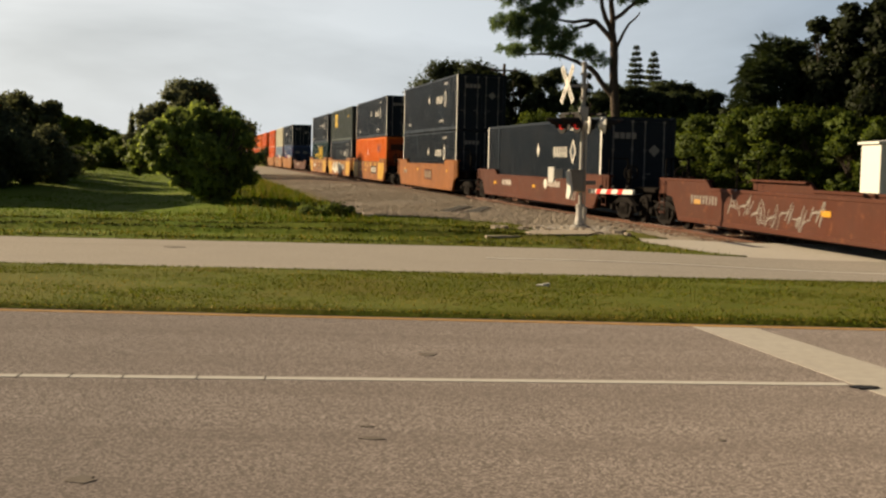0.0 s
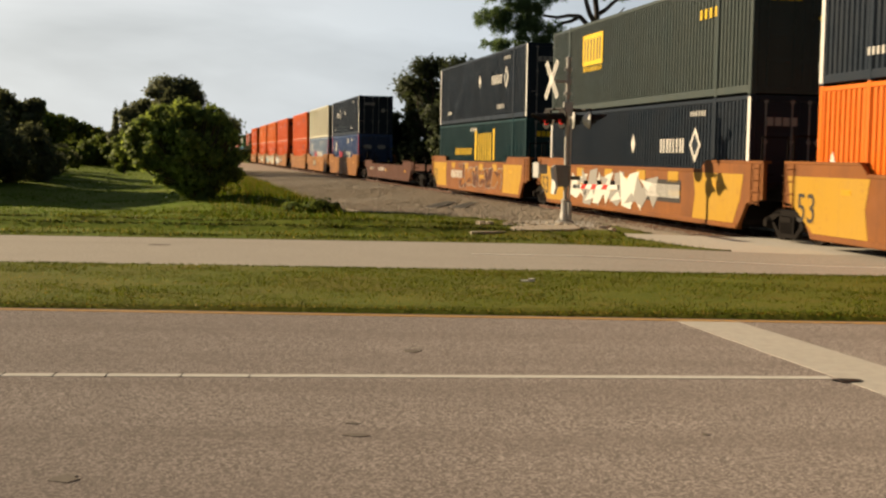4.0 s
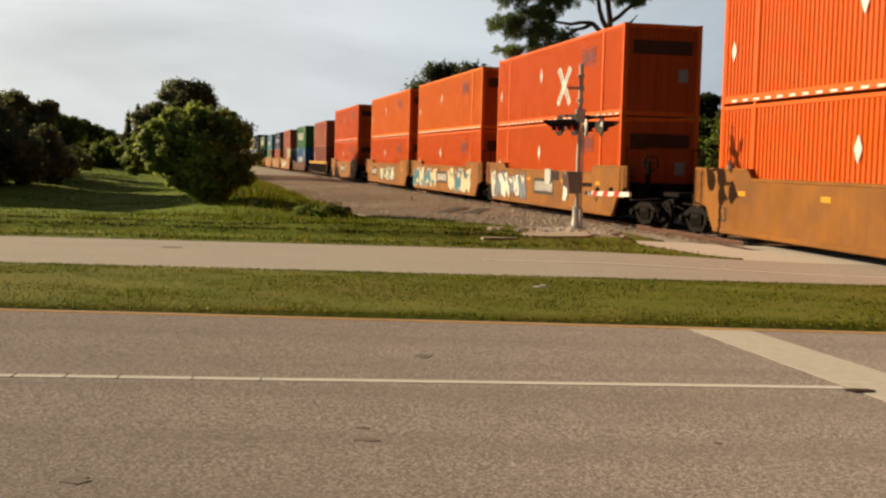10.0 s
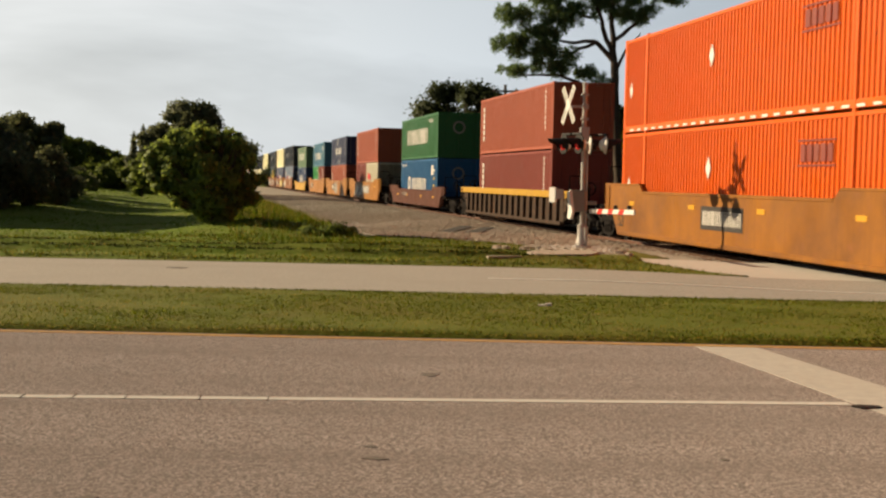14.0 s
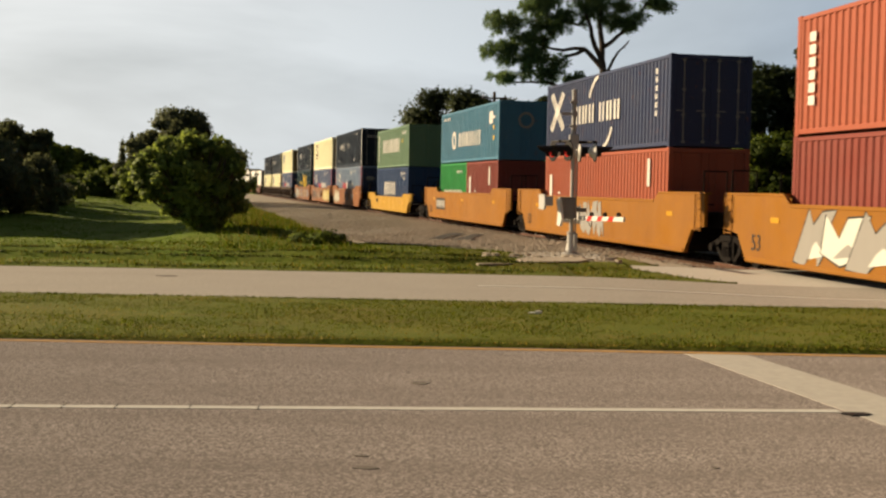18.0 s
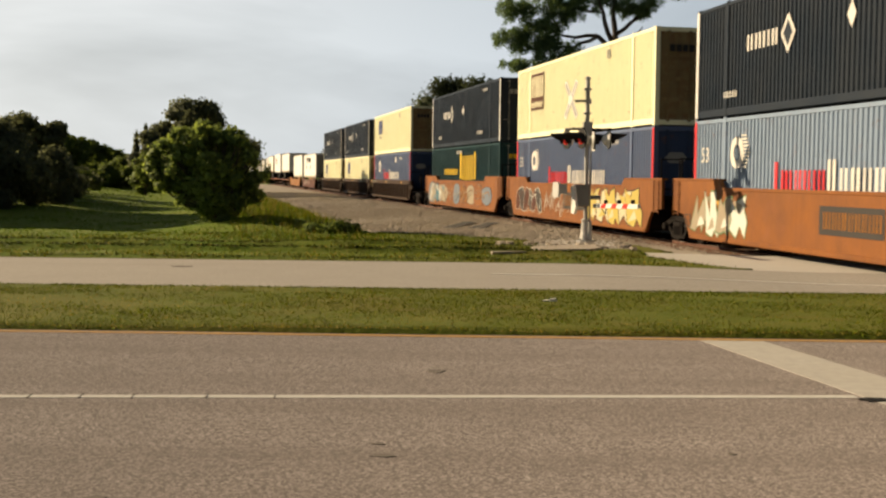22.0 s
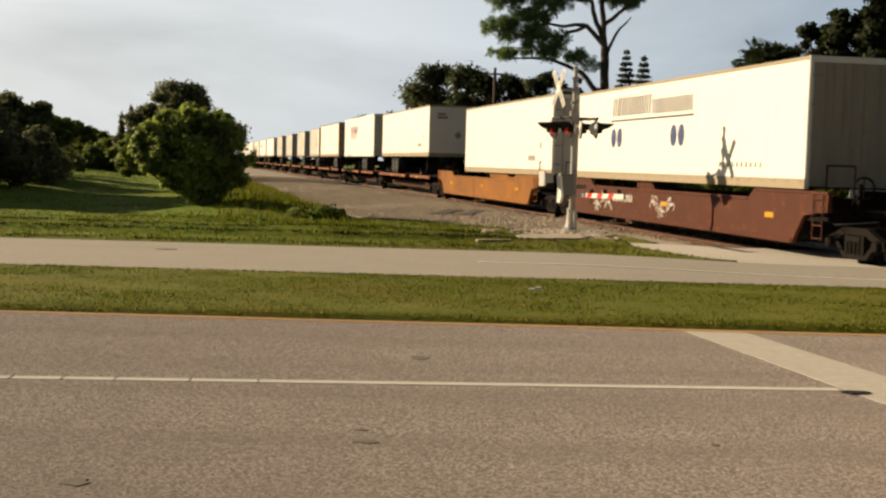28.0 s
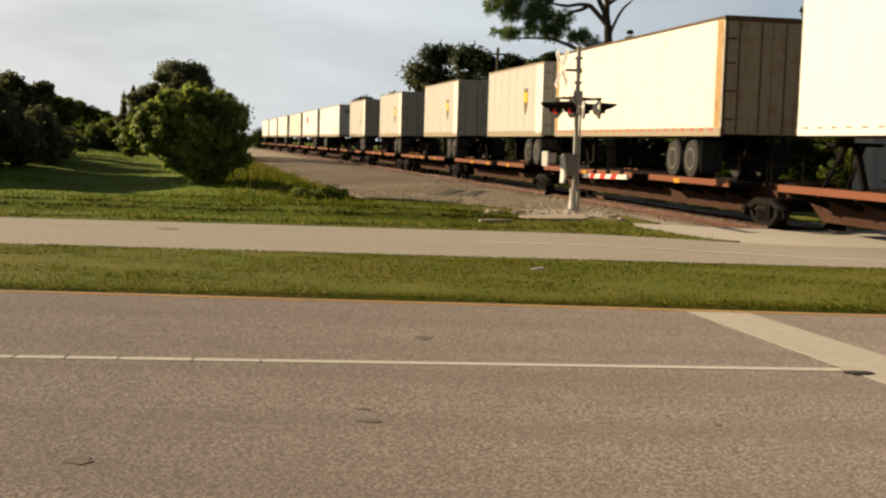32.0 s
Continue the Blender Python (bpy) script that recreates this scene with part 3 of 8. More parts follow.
def strip(name, xs, ys, zfun, material, label, category, thick=0.10):
    """A paved strip with a real edge."""
    gx2, gy2 = np.meshgrid(xs, ys)
    gz2 = zfun(gx2, gy2)
    n, k = len(xs), len(ys)
    vs = [tuple(p) for p in np.stack([gx2.ravel(), gy2.ravel(), gz2.ravel()], 1)]
    fs = [(j * n + i, j * n + i + 1, (j + 1) * n + i + 1, (j + 1) * n + i) for j in range(k - 1) for i in range(n - 1)]
    loop = list(range(n)) + [j * n + n - 1 for j in range(1, k)] + [(k - 1) * n + i for i in range(n - 2, -1, -1)] + [j * n for j in range(k - 2, 0, -1)]
    low = len(vs)
    vs += [(vs[i][0], vs[i][1], vs[i][2] - thick) for i in loop]
    for a in range(len(loop)):
        b2 = (a + 1) % len(loop)
        fs.append((loop[a], low + a, low + b2, loop[b2]))
    return tagged(new(name, mesh_of(name, vs, fs, material)), label, category, kind="structure")


def far_road_z(x, y):
    return -0.005 + -0.12 * smooth_step(2.0, 7.5, np.asarray(x)) + 0.0 * np.asarray(y)


road = strip("road", np.linspace(-260, 260, 40), np.array([-6.0, 0, 6, 12.63]), lambda x, y: 0 * x, "asphalt",
             "worn grey-brown asphalt road with a turn lane", "road")
far_road = strip("road_far", np.concatenate([[-260, -120, -40], np.arange(-12, 14.1, 1.0), [40, 120, 260]]), np.array([17.82, 20, 22, 23.45]), far_road_z, "asphalt_far",
                 "pale sunlit asphalt road beyond the median", "road")


def apron_z(x, y):
    return far_road_z(x, y) - 0.004


# paved flare that carries the road over the rails
apron = Build()
outline = [(5.9, 23.452)] + [(float(flare(v)), v) for v in (24.0, 24.8, 25.8, 27.0, 28.6)] + [(4.4, 29.3), (5.6, 28.9), (7.0, 28.4), (9.5, 28.6), (12, 29.5), (40, 29.5), (40, 23.452)]
apron.prism(outline, -0.25, -0.128, "z")
tagged(new("pavement", apron.mesh("pavement", "concrete")), "pale paved apron at the level crossing", "pavement", kind="structure")


def flat_mark(name, outline, material, label, category, z=0.004, t=0.006, parent=None):
    b = Build().prism(outline, z - t, z, "z")
    ob = new(name, b.mesh(name, material))
    return tagged(ob, label, category, kind="structure")


flat_mark("lane_line", [(-60, 4.3), (-3.2, 8.765), (3.05, 9.19), (3.05, 9.305), (-3.2, 8.88), (-60, 4.42)], "white_line",
          "solid white painted lane line with fine cracks", "road marking")
flat_mark("edge_line", [(-120, 12.40), (120, 12.44), (120, 12.57), (-120, 12.53)], "yellow_line", "faded yellow edge line beside the grass median", "road marking")
flat_mark("stop_bar", [(2.49, 12.40), (3.13, 12.40), (4.02, 8.2), (3.30, 8.2)], "concrete", "wide pale stop bar across the turn lane", "road marking", 0.003)
strip("lane_line", np.linspace(0.6, 12.0, 24), np.array([20.60, 20.73]), lambda x, y: far_road_z(x, y) + 0.005, "white_line", "worn white line on the far road", "road marking", 0.004)


def blotch(name, x, y, rx, ry, seed, material="tar", z=0.005, label="dark tar patch on the asphalt"):
    rnd = random.Random(seed)
    pts = [(x + rx * math.cos(a) * rnd.uniform(0.6, 1.1), y + ry * math.sin(a) * rnd.uniform(0.6, 1.1)) for a in np.linspace(0, 2 * math.pi, 15)[:-1]]
    flat_mark(name, pts, material, label, "road patch", z)


blotch("road_patch", -0.18, 10.21, 0.09, 0.10, 1)
blotch("road_patch", -1.84, 6.02, 0.075, 0.09, 2)
blotch("road_patch", -0.49, 7.39, 0.05, 0.022, 3)
blotch("road_patch", -0.44, 7.08, 0.095, 0.045, 4)
blotch("road_patch", 3.13, 9.10, 0.13, 0.09, 5, "black", 0.011, "black rubber scuff at the end of the lane line")
blotch("road_patch", 1.65, 7.24, 0.025, 0.03, 6)
blotch("road_patch", -4.9, 21.6, 0.22, 0.12, 9, "tar", 0.002, "dark stain on the far road")
for cx0 in (-3.15, -2.78, -2.40, -1.86, -1.36):
    flat_mark("road_crack", [(cx0, 8.80 + 0.068 * (cx0 + 2.4)), (cx0 + 0.0025, 8.80 + 0.068 * (cx0 + 2.4)), (cx0 - 0.0095, 8.98 + 0.068 * (cx0 + 2.4)), (cx0 - 0.012, 8.98 + 0.068 * (cx0 + 2.4))], "tar", "thin crack across the lane line", "road crack", 0.0075)

litter = Build().prism([(-0.09, -0.05), (0.07, -0.06), (0.10, 0.03), (-0.05, 0.06)], 0.0, 0.012, "z").prism([(0.0, -0.05), (0.09, -0.04), (0.08, 0.04), (0.02, 0.05)], 0.012, 0.03, "z")
lit = tagged(new("litter", litter.mesh("litter", "alu")), "crumpled white scrap of paper lying in the grass", "litter")
lit.location = (1.18, 15.5, 0.075)

# ballast and track
ballast = Build()
bs = np.concatenate([np.arange(-120, 30, 4.0), np.arange(30, 340, 5.0)])
prof = [(-10.8, -0.30), (-9.5, -0.17), (-6.0, -0.15), (-2.9, -0.19), (-1.9, -0.25), (1.9, -0.25), (2.9, -0.27), (3.8, -0.45)]
vs, fs = [], []
for s in bs:
    x, y = track(s)
    th = float(bend(s))
    taper = float(smooth_step(20.5, 29.0, s))
    for d, z in prof:
        dd = d if d > -2.5 else -1.9 + (d + 1.9) * taper
        zz = z if d > -2.5 else z - 0.12 * (1 - taper)
        vs.append((x + dd * math.cos(th), y - dd * math.sin(th), zz + 0.012 * math.sin(s * 1.7 + d)))
k = len(prof)
for j in range(len(bs) - 1):
    fs += [(j * k + i, j * k + i + 1, (j + 1) * k + i + 1, (j + 1) * k + i) for i in range(k - 1)]
tagged(new("ballast_bed", mesh_of("ballast_bed", vs, fs, "gravel", True)), "grey gravel ballast beside the railway", "ballast", kind="structure")

# brake dust and rust stain the stones between and beside the rails
vs, fs = [], []
for s0 in bs:
    x, y = track(s0)
    th = float(bend(s0))
    for d in (-1.72 + 0.12 * math.sin(s0 * 1.9), -0.6, 0.6, 1.7):
        vs.append((x + d * math.cos(th), y - d * math.sin(th), -0.228 + 0.012 * math.sin(s0 * 1.7 + d) - (0.02 if abs(d) > 1.5 else 0.0)))
for j in range(len(bs) - 1):
    fs += [(j * 4 + i, j * 4 + i + 1, j * 4 + i + 5, j * 4 + i + 4) for i in range(3)]
tagged(new("rusty_ballast", mesh_of("rusty_ballast", vs, fs, "rust_grit", True)), "rust-stained ballast between and beside the rails", "ballast", kind="structure")

# two dark ruts where service vehicles turn up to the rails
# the level left run draws the bush's cast shadow in dark grit
worn = [(-3.3, 37.5), (-2.4, 37.5), (-1.6, 37.5), (-0.95, 37.7), (-0.35, 38.4), (-0.1, 39.8), (0.25, 42.2), (0.60, 45.2), (1.0, 48.0)]
for side in (-0.72, 0.72):
    vs, fs = [], []
    for i, (x, y) in enumerate(worn):
        a, b2 = worn[max(0, i - 1)], worn[min(len(worn) - 1, i + 1)]
        t2 = Vector((b2[0] - a[0], b2[1] - a[1])).normalized()
        for k in (-0.34, -0.17, 0.0, 0.17, 0.34):
            k = (side + k * (1.15 + 0.25 * math.sin(i * 2.1 + side * 3))) * (1.0 if i < 4 else 0.62)
            px, py = x + t2.y * k, y - t2.x * k
            vs.append((px, py, max(float(np.interp(off_track(px, py), [p[0] for p in prof], [p[1] for p in prof])), float(ground_z(px, py))) + 0.045))
    for i in range(len(worn) - 1):
        fs += [(i * 5 + j, i * 5 + j + 1, i * 5 + j + 6, i * 5 + j + 5) for j in range(4)]
    tagged(new("worn_rut", mesh_of("worn_rut", vs, fs, "rut_shadow_grit", True)), "dark worn wheel rut turning up to rails, bush shadow painted in", "gravel", kind="structure")

railway = thing("railway_track", "rusty steel railway track on timber ties", "railway track", kind="structure")
for side in (-0.7525, 0.7525):
    for nm, mt, outl in (("rail", "rail", [(-0.075, -0.17), (0.075, -0.17), (0.075, -0.15), (0.012, -0.13), (0.012, -0.045), (0.036, -0.035), (0.036, -0.006), (-0.036, -0.006), (-0.036, -0.035), (-0.012, -0.045), (-0.012, -0.13), (-0.075, -0.15)]),
                         ("rail_head", "rail_top", [(-0.034, -0.008), (0.034, -0.008), (0.030, 0.0), (-0.030, 0.0)])):
        rs = np.concatenate([np.arange(-100, 60, 3.0), np.arange(60, 330, 8.0)])
        vs, fs = [], []
        for s in rs:
            x, y = track(s)
            th = float(bend(s))
            vs += [(x + (side + a) * math.cos(th), y - (side + a) * math.sin(th), RAIL_Z + z) for a, z in outl]
        n = len(outl)
        for j in range(len(rs) - 1):
            fs += [(j * n + i, j * n + (i + 1) % n, (j + 1) * n + (i + 1) % n, (j + 1) * n + i) for i in range(n)]
        part(nm, mesh_of(nm, vs, fs, mt), mt, railway)


# ---- containers ----
def corrugated(length, z0, z1, pitch, depth):
    """A corrugated wall along x, from 0 inwards to +depth in y."""
    n = max(3, int(round(length / pitch)))
    p = length / n
    prof = []
    for i in range(n):
        a = -length / 2 + i * p
        prof += [(a, 0), (a + p * 0.36, 0), (a + p * 0.50, depth), (a + p * 0.86, depth)]
    prof.append((length / 2, 0))
    vs = [(x, y, z) for z in (z0, z1) for x, y in prof]
    k = len(prof)
    return vs, [(i, i + 1, k + i + 1, k + i) for i in range(k - 1)]


class Shape:
    """The meshes of one size of container, shared by all of that size."""

    def __init__(self, length, high, wide, pitch, depth, long_box):
        self.length, self.high, self.wide = length, high, wide
        h, w = length / 2, wide / 2
        rail = 0.22 if long_box else 0.15
        b = Build()
        for x0, x1 in ((-h, -h + 0.16), (h - 0.16, h)):
            for y0, y1 in ((-w, -w + 0.15), (w - 0.15, w)):
                b.box(x0, x1, y0, y1, 0, high, 0.012)
        for y0, y1 in ((-w + 0.006, -w + 0.11), (w - 0.11, w - 0.006)):
            b.box(-h + 0.16, h - 0.16, y0, y1, 0.04, rail, 0.01)
            b.box(-h + 0.16, h - 0.16, y0, y1, high - 0.11, high - 0.015, 0.01)
        for x0, x1 in ((-h + 0.006, -h + 0.12), (h - 0.12, h - 0.006)):
            b.box(x0, x1, -w + 0.15, w - 0.15, 0.02, 0.17, 0.01)
            b.box(x0, x1, -w + 0.15, w - 0.15, high - 0.14, high - 0.01, 0.01)
        if long_box:
            for x in (-6.1, 6.1):
                for y0, y1 in ((-w - 0.004, -w + 0.10), (w - 0.10, w + 0.004)):
                    b.box(x - 0.07, x + 0.07, y0, y1, 0, high + 0.02, 0.01)
        self.frame = b.mesh("frame", "slate_box")
        self.casting = Build().box(-0.004, 0.182, 0, 0.162, 0, 0.118, 0.012).mesh("corner_casting", "slate_box")
        self.corners = [(x, y, z) for x in (-h, h - 0.178) for y in (-w - 0.003, w - 0.159) for z in (-0.004, high - 0.114)]
        vs, fs = corrugated(length - 0.3, rail, high - 0.10, pitch, depth)
        self.side = mesh_of("side_panel", [(x, y - w + 0.016, z) for x, y, z in vs], fs, "slate_box")
        self.side2 = mesh_of("side_panel", [(x, w - 0.016 - y, z) for x, y, z in vs], [f[::-1] for f in fs], "slate_box")
        vs, fs = corrugated(length - 0.22, 0, 1, 0.30, 0.02)
        self.roof = mesh_of("roof", [(x, (z - 0.5) * (wide - 0.2), high - 0.012 - y) for x, y, z in vs], fs, "slate_box")
        self.floor = Build().box(-h + 0.1, h - 0.1, -w + 0.1, w - 0.1, 0.05, 0.15).mesh("floor", "black")
        vs, fs = corrugated(wide - 0.28, 0.15, high - 0.12, 0.25, 0.035)
        self.front = mesh_of("front_wall", [(-h + 0.05 + y, -x, z) for x, y, z in vs], fs, "slate_box")
        b = Build()
        dw = w - 0.16
        b.box(h - 0.075, h - 0.035, 0.006, dw, 0.17, high - 0.145, 0.008)
        self.door = b.mesh("door", "slate_box")
        self.hinge = Build().box(h - 0.04, h - 0.012, dw - 0.02, dw + 0.05, 0, 0.12).mesh("hinge", "slate_box")
        self.door_rib = Build().box(h - 0.037, h - 0.022, 0.05, dw - 0.05, 0, 0.10, 0.006).mesh("door_rib", "slate_box")
        b = Build().rod((h - 0.012, 0, 0.13), (h - 0.012, 0, high - 0.10), 0.020, n=6)
        for z in (0.15, 0.9, high * 0.62, high - 0.16):
            b.box(h - 0.03, h + 0.008, -0.05, 0.05, z - 0.035, z + 0.035)
        b.box(h - 0.006, h + 0.006, -0.02, 0.22, 1.0, 1.03)
        self.rod = b.mesh("lock_rod", "galv")
        self.rod_at = (0.22, dw - 0.25)


SHAPES = {
    53: Shape(16.15, 2.896, 2.59, 0.203, 0.036, True),
    40: Shape(12.19, 2.591, 2.44, 0.278, 0.036, False),
    20: Shape(6.06, 2.591, 2.44, 0.278, 0.036, False),
}
FLIP = pose(0, 0, 0, 0, 0, 180)


def board(b, x0, x1, z0, z1, y, t=0.006, slant=0.0):
    b.prism([(x0, z0), (x1, z0), (x1 + slant, z1), (x0 + slant, z1)], y - t, y, "y")
    return b


def glyphs(b, x0, z0, n, w, h, y, seed, slant=0.0):
    """A row of n plain bars, each as wide and high as a letter's body; large ones are two strokes wide."""
    rnd = random.Random(seed)
    for i in range(n):
        x = x0 + i * w
        u = w * rnd.uniform(0.62, 0.80)
        a = x + (w - u) * 0.4
        if h < 0.33:
            board(b, a, a + u * 0.55, z0, z0 + h, y, slant=slant)
        else:
            k = rnd.uniform(0.26, 0.36)
            board(b, a, a + u * k, z0, z0 + h, y, slant=slant)
            board(b, a + u * (1.0 - k), a + u, z0, z0 + h, y, slant=slant)
    return b


def diamond(b, x, z, rx, rz, y, t=0.006):
    b.prism([(x - rx, z), (x, z - rz), (x + rx, z), (x, z + rz)], y - t, y, "y")
    return b


def ring(b, x, z, r0, r1, y, t=0.006, n=20, a0=0.0, a1=2 * math.pi):
    for k in range(n):
        p, q = a0 + (a1 - a0) * k / n, a0 + (a1 - a0) * (k + 1) / n
        b.prism([(x + r0 * math.cos(p), z + r0 * math.sin(p)), (x + r1 * math.cos(p), z + r1 * math.sin(p)),
                 (x + r1 * math.cos(q), z + r1 * math.sin(q)), (x + r0 * math.cos(q), z + r0 * math.sin(q))], y - t, y, "y")
    return b


def disc(b, x, z, rx, rz, y, t=0.006, n=18):
    b.prism([(x + rx * math.cos(2 * math.pi * k / n), z + rz * math.sin(2 * math.pi * k / n)) for k in range(n)], y - t, y, "y")
    return b


MARKS = {}


def marks(style, size):
    """The markings of a kind of container: a list of (part name, mesh, kind). They are plain shapes."""
    if (style, size) in MARKS:
        return MARKS[(style, size)]
    sh = SHAPES[size]
    h, w, H = sh.length / 2, -sh.wide / 2 - 0.002, sh.high
    out = []

    def emit(name, b, material):
        whole = len(b.cuts) > 26 or name == "emblem" and len(b.cuts) > 8
        for one in ([b] if whole else b.split()):
            out.append((name, one.mesh(name, material), "stuff" if whole and name != "emblem" else ""))
    if style in ("slate_box", "slate_box_far"):
        b = Build()
        dm, lt, em = (0.4, 2.5, 4.95) if style == "slate_box" else (0.2, -4.9, -2.65)
        emit("diamond_mark", diamond(Build(), dm, H * 0.62, 0.18, 0.28, w), "mark_white")
        emit("lettering", glyphs(Build(), lt, H * 0.53, 4, 0.45, 0.38, w, 3), "mark_white")
        diamond(b, em, H * 0.60, 0.36, 0.46, w)
        emit("emblem", b, "mark_white")
        emit("emblem_core", diamond(Build(), em, H * 0.60, 0.23, 0.30, w - 0.008), "slate_box")
        b = Build()
        glyphs(b, 3.5, 0.48, 7, 0.17, 0.16, w, 9)
        glyphs(b, -6.2, 0.48, 5, 0.17, 0.16, w, 19)
        glyphs(b, 4.6, H - 0.42, 6, 0.17, 0.13, w, 11)
        emit("stencil", b, "mark_white")
        b = Build()
        for x in (-h + 0.05, h - 0.05):
            board(b, x - 0.05, x + 0.09, 0.05, H - 0.05, w - 0.004)
        emit("reflective_tape", b, "cabinet")
    elif style == "boxed_gold":
        emit("emblem", board(Build(), -4.6, -2.6, H - 1.42, H - 0.42, w), "mark_yellow")
        emit("emblem_core", glyphs(Build(), -4.5, H - 1.28, 3, 0.62, 0.72, w - 0.008, 4), "grgreen")
        emit("stencil", glyphs(glyphs(Build(), -4.5, H - 1.62, 8, 0.24, 0.16, w, 5), 5.0, H - 0.9, 4, 0.3, 0.25, w, 25), "mark_yellow")
    elif style == "boxed_bars":
        b = glyphs(Build(), 0.15, 1.17, 3, 0.88, 1.22, w, 4)
        board(b, -0.35, -0.05, 1.2, 2.55, w)
        board(b, 2.95, 3.2, 1.2, 2.55, w)
        emit("emblem", b, "mark_yellow")
        emit("slogan", glyphs(Build(), -4.4, 1.42, 12, 0.29, 0.32, w, 6, slant=0.06), "mark_yellow")
        emit("stencil", glyphs(Build(), -1.3, H - 0.4, 7, 0.19, 0.16, w, 8), "mark_white")
    elif style == "boxed_dark":
        for k3 in range(3):
            x = -5.95 + k3 * 0.66
            emit("emblem", Build().prism([(x, H - 1.42), (x + 0.44, H - 1.42), (x + 0.56, H - 0.95), (x + 0.56, H - 0.42), (x + 0.12, H - 0.42), (x, H - 0.85)], w - 0.006, w, "y"), "mark_blue")
        emit("slogan", glyphs(Build(), -5.95, H - 1.72, 9, 0.22, 0.17, w, 31), "mark_grey")
        emit("stencil", glyphs(Build(), 3.6, H - 0.55, 2, 0.22, 0.3, w, 13), "mark_grey")
    elif style == "boxed_plain":
        emit("emblem", board(Build(), -6.0, -4.05, H - 1.78, H - 0.34, w), "brown_dark")
        emit("emblem_core", glyphs(Build(), -5.9, H - 1.28, 3, 0.62, 0.82, w - 0.008, 31), "cream")
        emit("slogan", glyphs(Build(), -5.85, H - 1.68, 9, 0.19, 0.22, w - 0.008, 33), "cream")
        emit("stencil", glyphs(Build(), 3.6, H - 0.55, 2, 0.22, 0.3, w, 13), "mark_grey")
    elif style == "stack_blue":
        b = ring(Build(), -5.3, 2.0, 0.20, 0.40, w)
        for z in np.arange(1.63, 2.41, 0.085):
            board(b, -5.05, -4.55 - abs(z - 2.0) * 0.5, z, z + 0.045, w)
        emit("emblem", b, "mark_white")
        b = glyphs(Build(), -0.15, 1.10, 8, 0.47, 0.50, w, 14)
        board(b, -0.62, -0.50, 1.06, 1.78, w)
        board(b, -0.40, -0.28, 1.06, 1.78, w)
        emit("lettering", b, "mark_white")
        b = Build()
        board(b, 2.1, 2.5, 2.25, 2.62, w)
        glyphs(b, 3.8, 2.42, 6, 0.2, 0.16, w, 16)
        emit("stencil", b, "mark_white")
        b = glyphs(Build(), -2.85, 1.10, 5, 0.44, 0.46, w, 17)
        board(b, -3.15, -3.0, 1.06, 1.75, w)
        emit("lettering", b, "mark_red")
        b = Build()
        for x in (-h + 0.06, h - 0.06):
            board(b, x - 0.07, x + 0.07, 0.05, H - 0.05, w - 0.004)
        emit("end_tape", b, "mark_red")
    elif style == "orange":
        b = Build()
        for i in range(5):
            board(b, 3.9 + i * 0.3, 4.12 + i * 0.3, H - 1.0, H - 0.62, w)
        board(b, 3.75, 5.45, H - 0.56, H - 0.52, w)
        board(b, 3.75, 5.45, H - 1.1, H - 1.06, w)
        emit("emblem", b, "maroon")
        emit("placard", diamond(diamond(Build(), -1.2, H * 0.62, 0.16, 0.30, w), -7.4, H * 0.45, 0.13, 0.26, w), "alu")
        b = Build()
        for x in np.arange(-7.4, 7.5, 0.62):
            board(b, x, x + 0.3, 0.06, 0.12, w - 0.002)
        emit("reflective_tape", b, "alu")
    elif style == "wide_script":
        emit("lettering", glyphs(Build(), -3.9, 0.92, 9, 0.78, 0.90, w, 18), "mark_white")
        emit("stencil", glyphs(Build(), 3.4, H - 0.5, 6, 0.22, 0.18, w, 20), "mark_white")
    elif style == "sea_blue":
        b = ring(Build(), -2.9, 1.12, 0.26, 0.46, w)
        emit("emblem", b, "mark_white")
        b = Build()
        glyphs(b, -1.95, 0.78, 6, 0.80, 0.68, w, 21)
        glyphs(b, -5.6, H - 0.4, 9, 0.2, 0.14, w, 22)
        board(b, 4.4, 5.0, H - 0.95, H - 0.4, w)
        board(b, 4.6, 5.4, H - 0.75, H - 0.62, w)
        emit("lettering", b, "mark_white")
        emit("stencil", diamond(board(Build(), 5.1, 5.3, 0.9, 1.1, w), 5.2, 1.45, 0.12, 0.12, w), "mark_yellow")
    elif style == "tall_script":
        b = glyphs(Build(), -3.7, 1.0, 5, 0.48, 0.86, w, 23)
        glyphs(b, -1.1, 1.0, 8, 0.50, 0.86, w, 24)
        for i in range(6):
            board(b, -5.5, -5.25, 0.5 + i * 0.3, 0.72 + i * 0.3, w)
        glyphs(b, 3.6, H - 0.55, 7, 0.24, 0.17, w, 26)
        emit("lettering", b, "mark_white")
        emit("stencil", diamond(Build(), 3.9, H - 0.95, 0.14, 0.14, w), "mark_yellow")
    elif style == "deep_blue":
        b = glyphs(Build(), -2.9, 0.80, 6, 0.74, 0.86, w, 27)
        glyphs(b, 3.4, H - 0.5, 7, 0.26, 0.17, w, 28)
        glyphs(b, 4.2, H - 0.8, 3, 0.26, 0.17, w, 29)
        emit("lettering", b, "mark_white")
    elif style == "arc_script":
        b = glyphs(Build(), -2.6, 1.0, 3, 0.72, 0.62, w, 30)
        glyphs(b, -0.1, 1.0, 3, 0.72, 0.62, w, 32)
        ring(b, 0.0, 1.3, 1.12, 1.24, w, n=10, a0=0.55 * math.pi, a1=0.85 * math.pi)
        ring(b, 0.2, 1.3, 1.12, 1.24, w, n=10, a0=1.55 * math.pi, a1=1.85 * math.pi)
